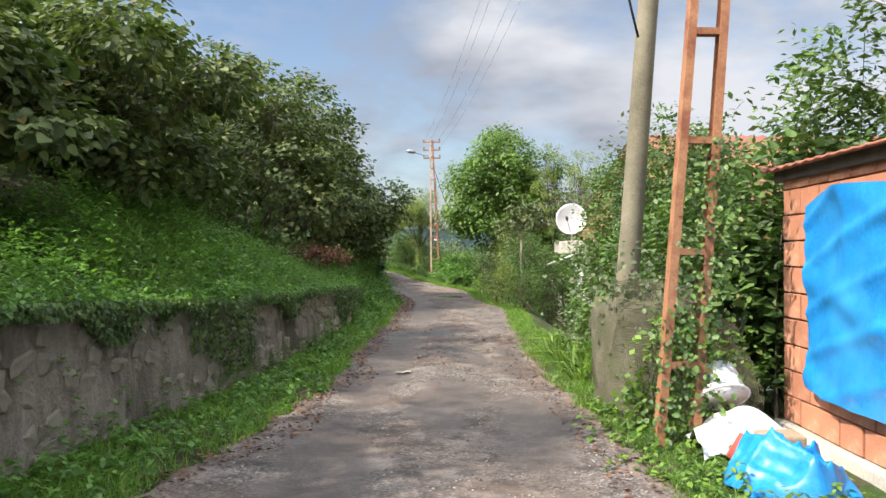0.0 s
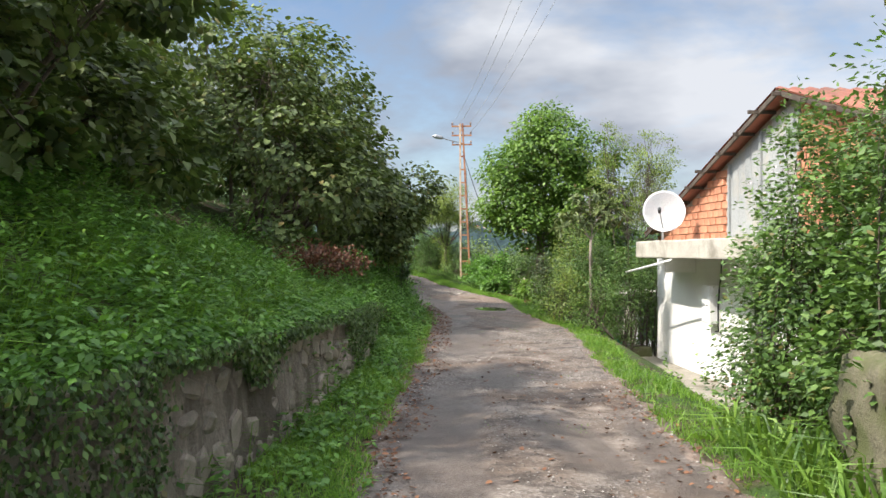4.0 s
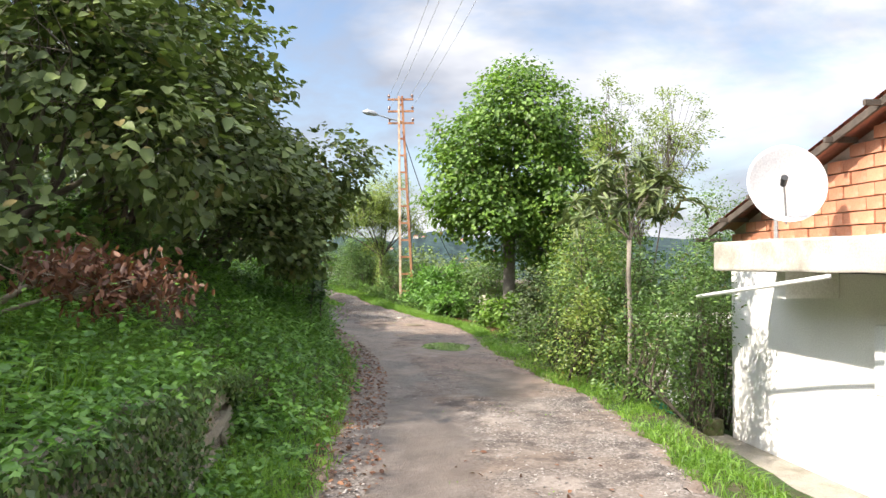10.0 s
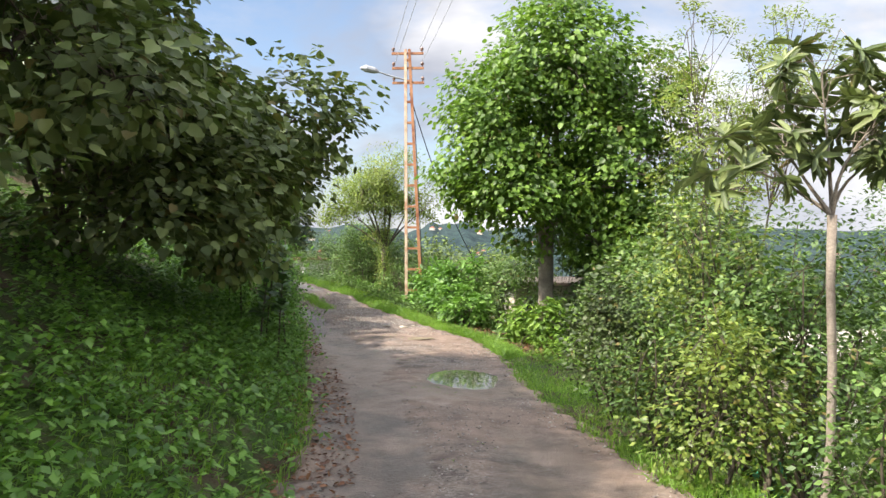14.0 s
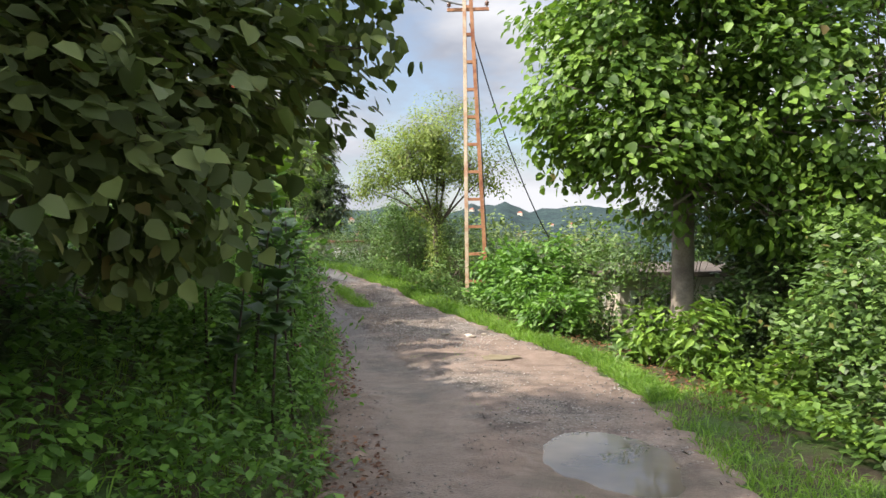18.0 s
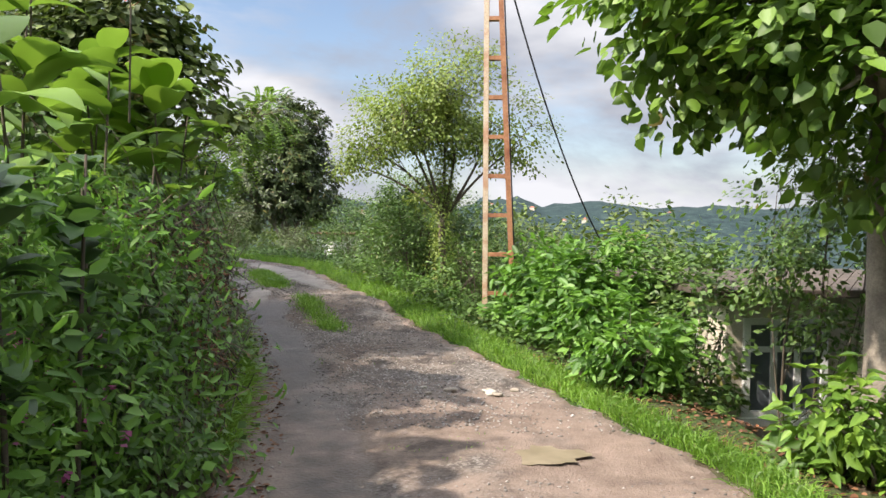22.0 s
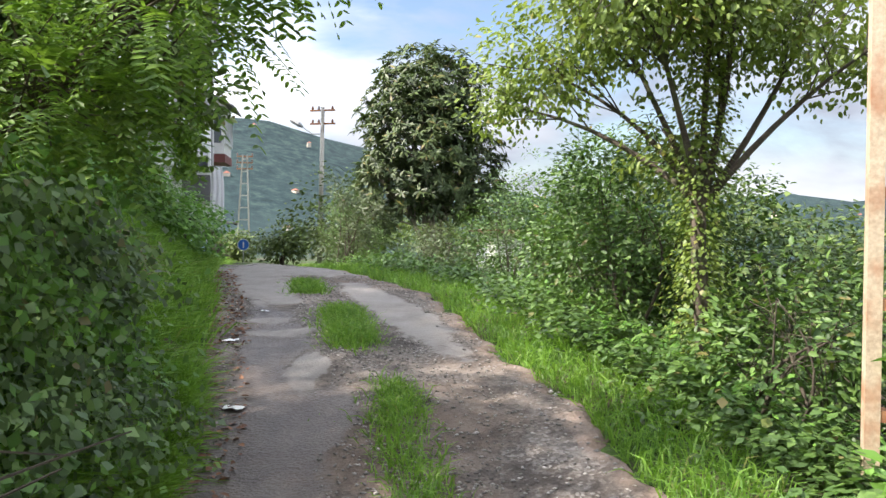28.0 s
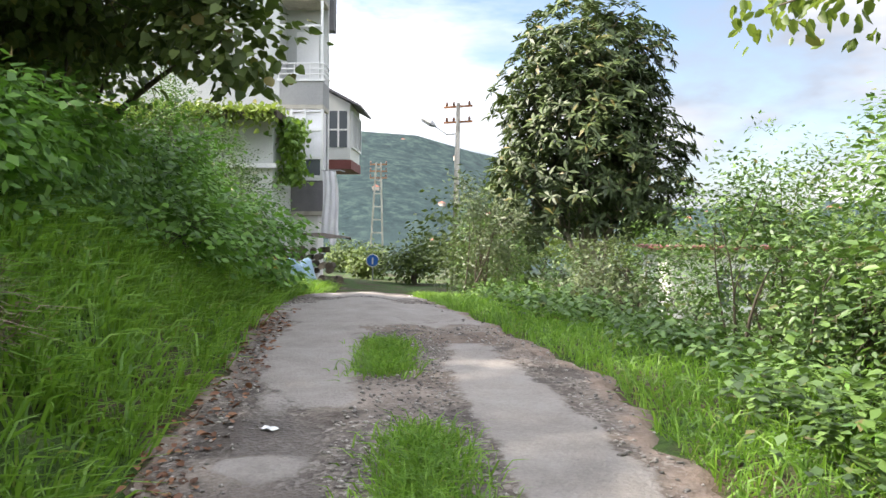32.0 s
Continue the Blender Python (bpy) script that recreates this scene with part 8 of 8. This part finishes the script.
def stones(name, P, size, mat, label, category="gravel"):
    """Loose stones: squashed eight-sided lumps."""
    n = len(P)
    base_v = np.array([[1, 0, 0], [0, 1, 0], [-1, 0, 0], [0, -1, 0], [0, 0, 0.8], [0, 0, -0.6]], float)
    s = size * RNG.uniform(0.5, 1.5, (n, 1, 1)) * RNG.uniform(0.6, 1.2, (n, 1, 3))
    a = RNG.uniform(0, 2 * np.pi, n)
    c, si = np.cos(a)[:, None], np.sin(a)[:, None]
    v = base_v[None] * s + RNG.normal(size=(n, 6, 3)) * size * 0.12
    vx = v[:, :, 0] * c - v[:, :, 1] * si
    vy = v[:, :, 0] * si + v[:, :, 1] * c
    v = np.stack([vx, vy, v[:, :, 2] * 0.7], -1) + P[:, None, :]
    f = np.array([[0, 1, 4], [1, 2, 4], [2, 3, 4], [3, 0, 4], [1, 0, 5], [2, 1, 5], [3, 2, 5], [0, 3, 5]])
    q = (np.arange(n)[:, None, None] * 6 + f[None]).reshape(-1, 3)
    return stuff(name, quads_mesh(name, v.reshape(-1, 3), q, mat), label, category)


def road_points(n, ylo, yhi, bias):
    y = RNG.uniform(ylo, yhi, n)
    u = np.clip(bias(n), 0.0, 1.0)
    x = xl(y) + (xr(y) - xl(y)) * u
    return np.stack([x, y, road_z(x, y) + 0.003], -1)


M_PEBBLE = leaf_mat("pebble", (0.11, 0.098, 0.088), (0.22, 0.2, 0.18), (0.38, 0.35, 0.32), (0.2, 0.2, 0.2), 0.9, 0.0)
P = road_points(12500, 34, 48, lambda k: np.where(RNG.random(k) < 0.5, 0.5 + 0.16 * RNG.normal(size=k), RNG.random(k)))
P = P[spots(P[:, 0], P[:, 1], SLABS) + 0.8 * spots(P[:, 0], P[:, 1], MUDS_AND_DARKS) < 0.5]
stones("gravel", P, 0.012, M_PEBBLE, "loose grey gravel on the worn road")
P = road_points(11000, 2.5, 33, lambda k: RNG.random(k))
P = P[spots(P[:, 0], P[:, 1], MUDS_AND_DARKS) < 0.6]
stones("gravel", P, 0.0105, M_PEBBLE, "loose grey gravel on the worn road")
P = road_points(700, 3, 50, lambda k: np.where(RNG.random(k) < 0.5, 0.06 + 0.06 * RNG.random(k), 0.88 + 0.12 * RNG.random(k)))
stones("edge_stones", P, 0.017, M_PEBBLE, "small stones along the road's edges")
bm_list = []
for k in range(9):
    x, y = -1.18 + 0.16 * RNG.normal(), 35.33 + 0.10 * RNG.normal()
    s = RNG.uniform(0.025, 0.065)
    bm = bmesh.new()
    bmesh.ops.create_icosphere(bm, subdivisions=2, radius=s)
    for v in bm.verts:
        v.co.z *= 0.5
        v.co += 0.35 * s * noise.noise_vector(v.co * 14 + Vector((k, 0, 0)))
    ob = part("rubble_stone", bm, M_STONE if k % 3 else M_CONCRETE)
    ob.matrix_world = pose(x, y, float(road_z(np.array(x), np.array(y))) + s * 0.3, 0, 0, 40 * k)
    tagged(ob, "broken pinkish brick or mortar lump filling a hole in the road", "stone", "rubble in the pothole")


def scrap(name, x, y, s, mat, label, seed):
    ob = crumpled(name, 10, 8, lambda u, v: (x + s * (u - 0.5), y + 0.7 * s * (v - 0.5), float(road_z(np.array(x + s * (u - 0.5)), np.array(y))) + 0.008 + 0.10 * s * abs(math.sin(5 * u + seed) * math.sin(4 * v + seed))), mat, thick=0.003)
    return tagged(ob, label, "litter")


scrap("paper_scrap", -0.48, 10.36, 0.19, M_PATH, "torn white paper trodden into the road", 1.0)
scrap("plastic_bag", -4.68, 39.5, 0.14, M_WHITEPL, "small crumpled white plastic bag on the road", 2.0)
scrap("paper_scrap", -5.58, 41.05, 0.13, M_WHITEPL, "torn white paper at the road's edge", 0.4)
scrap("paper_scrap", -5.9, 42.3, 0.08, M_WHITEPL, "torn white paper at the road's edge", 1.7)

# leaf litter
def litter(name, n, ylo, yhi, f_lo, f_hi, label):
    P = scatter(n, ylo, yhi, f_lo, f_hi)
    P[:, 2] = np.where((P[:, 0] > xl(P[:, 1])) & (P[:, 0] < xr(P[:, 1])), road_z(P[:, 0], P[:, 1]), P[:, 2]) + 0.012
    A = rand_dirs(n)
    A[:, 2] *= 0.25
    return stuff(name, leaf_mesh(name, P, A, rand_dirs(n) * 0.5 + np.array([[0, 0, 1.0]]), 0.045 * RNG.uniform(0.5, 1.4, n), 0.65, M_LITTER), label, "fallen leaves")


litter("leaf_litter", 1800, 3, 21, lambda y: xl(y) - 0.15, lambda y: xl(y) + 0.38 + 0.15 * np.sin(2 * y), "brown fallen leaves along the wall side of the road")
litter("leaf_litter", 1300, 21, 29.5, lambda y: xl(y) - 0.25, lambda y: xl(y) + 0.45, "brown fallen leaves at the foot of the bank")
litter("leaf_litter", 420, 5, 15, lambda y: xr(y) - 0.4, lambda y: xr(y) + 0.1, "reddish brown leaves on the lower side of the road")
litter("leaf_litter", 2400, 30.5, 37.0, lambda y: xr(y) + 0.42, lambda y: xr(y) + 1.7, "brown leaves and soil beneath the linden")
litter("leaf_litter", 1200, 31, 46, lambda y: xl(y) - 0.05, lambda y: xl(y) + 0.35, "brown leaves and twigs along the hedge")
litter("leaf_litter", 160, 9, 20, lambda y: xl(y) + 0.9, lambda y: xl(y) + 2.3, "scattered brown leaves on the road")


# bare twigs in the hedge and on the ground
def twig_tangle(name, n, ylo, yhi, front, zlo, zhi, label, far=0.5):
    bm = bmesh.new()
    for k in range(n):
        y = RNG.uniform(ylo, yhi)
        z = float(zp(y)) + RNG.uniform(zlo, zhi)
        x = front(y, z) + RNG.uniform(0.02, 0.2)
        d = Vector((RNG.normal() * 0.3, RNG.normal(), RNG.normal() * 0.6)).normalized() * RNG.uniform(0.15, far)
        p = Vector((x, y, z))
        tube(bm, [p, p + d * 0.5 + Vector((0.05, 0, 0.05)), p + d], [0.006, 0.005, 0.002], 4, False)
    return tagged(part(name, bm, M_DRYTWIG), label, "twigs", kind="stuff")


twig_tangle("dry_twigs", 320, 32.2, 36.3, lambda y, z: float(xl(y)) - 0.40 - 0.22 * (z - float(zp(y))), 0.1, 1.7, "bare dry twigs tangled in the ivy hedge", 0.8)

# netting draped over the mossy block and out to the ground
def net_at(a, b):
    """a along the verge, b from the top edge down."""
    x = 1.66 + 1.25 * a + 0.05 * math.sin(7 * b + 3 * a)
    y = 7.62 - 0.42 * b ** 1.6 + 0.06 * math.sin(9 * a + 2 * b) + 0.03 * math.sin(21 * a) * b
    z = (1.28 - 0.30 * a * a) * (1 - b) + 0.04 * b + 0.05 * math.sin(5 * a + 4 * b) * (1 - b)
    return Vector((x, y, z))


bm = bmesh.new()
N_A, N_B = 64, 58
for k in range(N_A + 1):
    g = [(net_at(k / N_A, j / 24), net_at(k / N_A + 0.0036, j / 24)) for j in range(25)]
    v = [[bm.verts.new(p) for p in pair] for pair in g]
    for c, d in zip(v, v[1:]):
        bm.faces.new((c[0], c[1], d[1], d[0]))
for k in range(N_B + 1):
    g = [(net_at(j / 24, k / N_B), net_at(j / 24, k / N_B + 0.0036)) for j in range(25)]
    v = [[bm.verts.new(p) for p in pair] for pair in g]
    for c, d in zip(v, v[1:]):
        bm.faces.new((c[0], c[1], d[1], d[0]))
tagged(part("garden_netting", bm, M_NET), "torn brown garden netting draped over the mossy block", "netting")

# ---------------------------------------------------------------- pieces: bricks and wall stones
def brick_mesh(name, lx, ly, lz, mat, seed):
    bm = bmesh.new()
    box(bm, -lx / 2, lx / 2, -ly / 2, ly / 2, -lz / 2, lz / 2, None, min(lx, ly, lz) * 0.07)
    roughen(bm, 0.004, 9.0, seed)
    me = bpy.data.meshes.new(name)
    bm.to_mesh(me)
    bm.free()
    me.materials.append(mat)
    return me


def lay(me_list, name, parent, m):
    ob = new(name, me_list[int(RNG.integers(len(me_list)))])
    ob.parent = parent
    ob.matrix_basis = m
    return ob


BR = [brick_mesh("brick", 0.09, 0.242, 0.128, M_BRICK, k) for k in range(4)]
row = 0
z = 1.94
while z < 4.3:
    s = 0.13 + 0.125 * (row % 2)
    while s < 9.5:
        if not 3.8 < s < 6.5 and roof_line(s) - 0.09 > z:
            lay(BR, "brick", HOUSE, pose(0.05 + 0.006 * RNG.normal(), -s, z, RNG.normal() * 0.8, 0, RNG.normal() * 0.8))
        s += 0.255
    z += 0.141
    row += 1
SB = [brick_mesh("brick", 0.10, 0.33, 0.205, M_BRICK, 9 + k) for k in range(4)]
SH_HALF = [brick_mesh("brick", 0.10, 0.158, 0.205, M_BRICK, 20 + k) for k in range(2)]
for r in range(10):
    zz = 0.235 + 0.219 * r
    y = SH_Y - 0.165
    if r % 2:
        lay(SH_HALF, "brick", SHED, pose(SH_X + 0.02, SH_Y - 0.079, zz, 0, 0, RNG.normal() * 0.5))
        y = SH_Y - 0.336
    while y > 3.3:
        lay(SB, "brick", SHED, pose(SH_X + 0.02 + 0.004 * RNG.normal(), y, zz, RNG.normal() * 0.5, 0, RNG.normal() * 0.5))
        y -= 0.342


def stone_mesh(k):
    bm = bmesh.new()
    bmesh.ops.create_cube(bm, size=1.0)
    bmesh.ops.bevel(bm, geom=bm.edges[:], offset=0.18, segments=1, affect="EDGES")
    for v in bm.verts:
        v.co += 0.16 * noise.noise_vector(v.co * 1.7 + Vector((k * 3.1, 0, k)))
    me = bpy.data.meshes.new("stone")
    bm.to_mesh(me)
    bm.free()
    me.materials.append(M_STONE)
    return me


ST = [stone_mesh(k) for k in range(7)]
count = 0
z = 0.10
while z < 1.12:
    y = 3.6 + 0.1 * RNG.random()
    hh = RNG.uniform(0.14, 0.22)
    while y < 12.5 and count < 300:
        w = RNG.uniform(0.16, 0.36)
        if z + hh * 0.4 < wall_top(y) and RNG.random() < 0.8 - 0.03 * max(0, y - 8):
            m = pose(float(wall_x(y)) - 0.10 * z - 0.03, y + w / 2, z + 0.035 * RNG.normal(), RNG.normal() * 16, RNG.normal() * 6, RNG.normal() * 5) @ Matrix.Diagonal((0.12, w * RNG.uniform(0.6, 1.05), hh * RNG.uniform(0.6, 1.1), 1))
            lay(ST, "stone", WALL, m)
            count += 1
        y += w + 0.03
    z += hh + 0.02

# the far stretch of the wall: its stones in one mesh
V, F, base_i = [], [], 0
for row_z in (0.10, 0.27, 0.44, 0.60, 0.76):
    y = 12.5 + 0.15 * RNG.random()
    while y < 20.6:
        w, hh = RNG.uniform(0.16, 0.36), RNG.uniform(0.11, 0.18)
        if row_z + 0.06 < wall_top(y) and RNG.random() < 0.7:
            m = pose(float(wall_x(y)) - 0.10 * row_z - 0.03, y + w / 2, row_z + 0.03 * RNG.normal(), RNG.normal() * 14, RNG.normal() * 6, RNG.normal() * 5) @ Matrix.Diagonal((0.12, w * 0.95, hh, 1))
            me = ST[int(RNG.integers(len(ST)))]
            V += [m @ v.co for v in me.vertices]
            F += [[base_i + k for k in f.vertices] for f in me.polygons]
            base_i += len(me.vertices)
        y += w + 0.03
me = bpy.data.meshes.new("wall_rubble")
me.from_pydata(V, [], F)
me.materials.append(M_STONE)
tagged(mesh_ob("wall_rubble", me, WALL), kind="stuff")
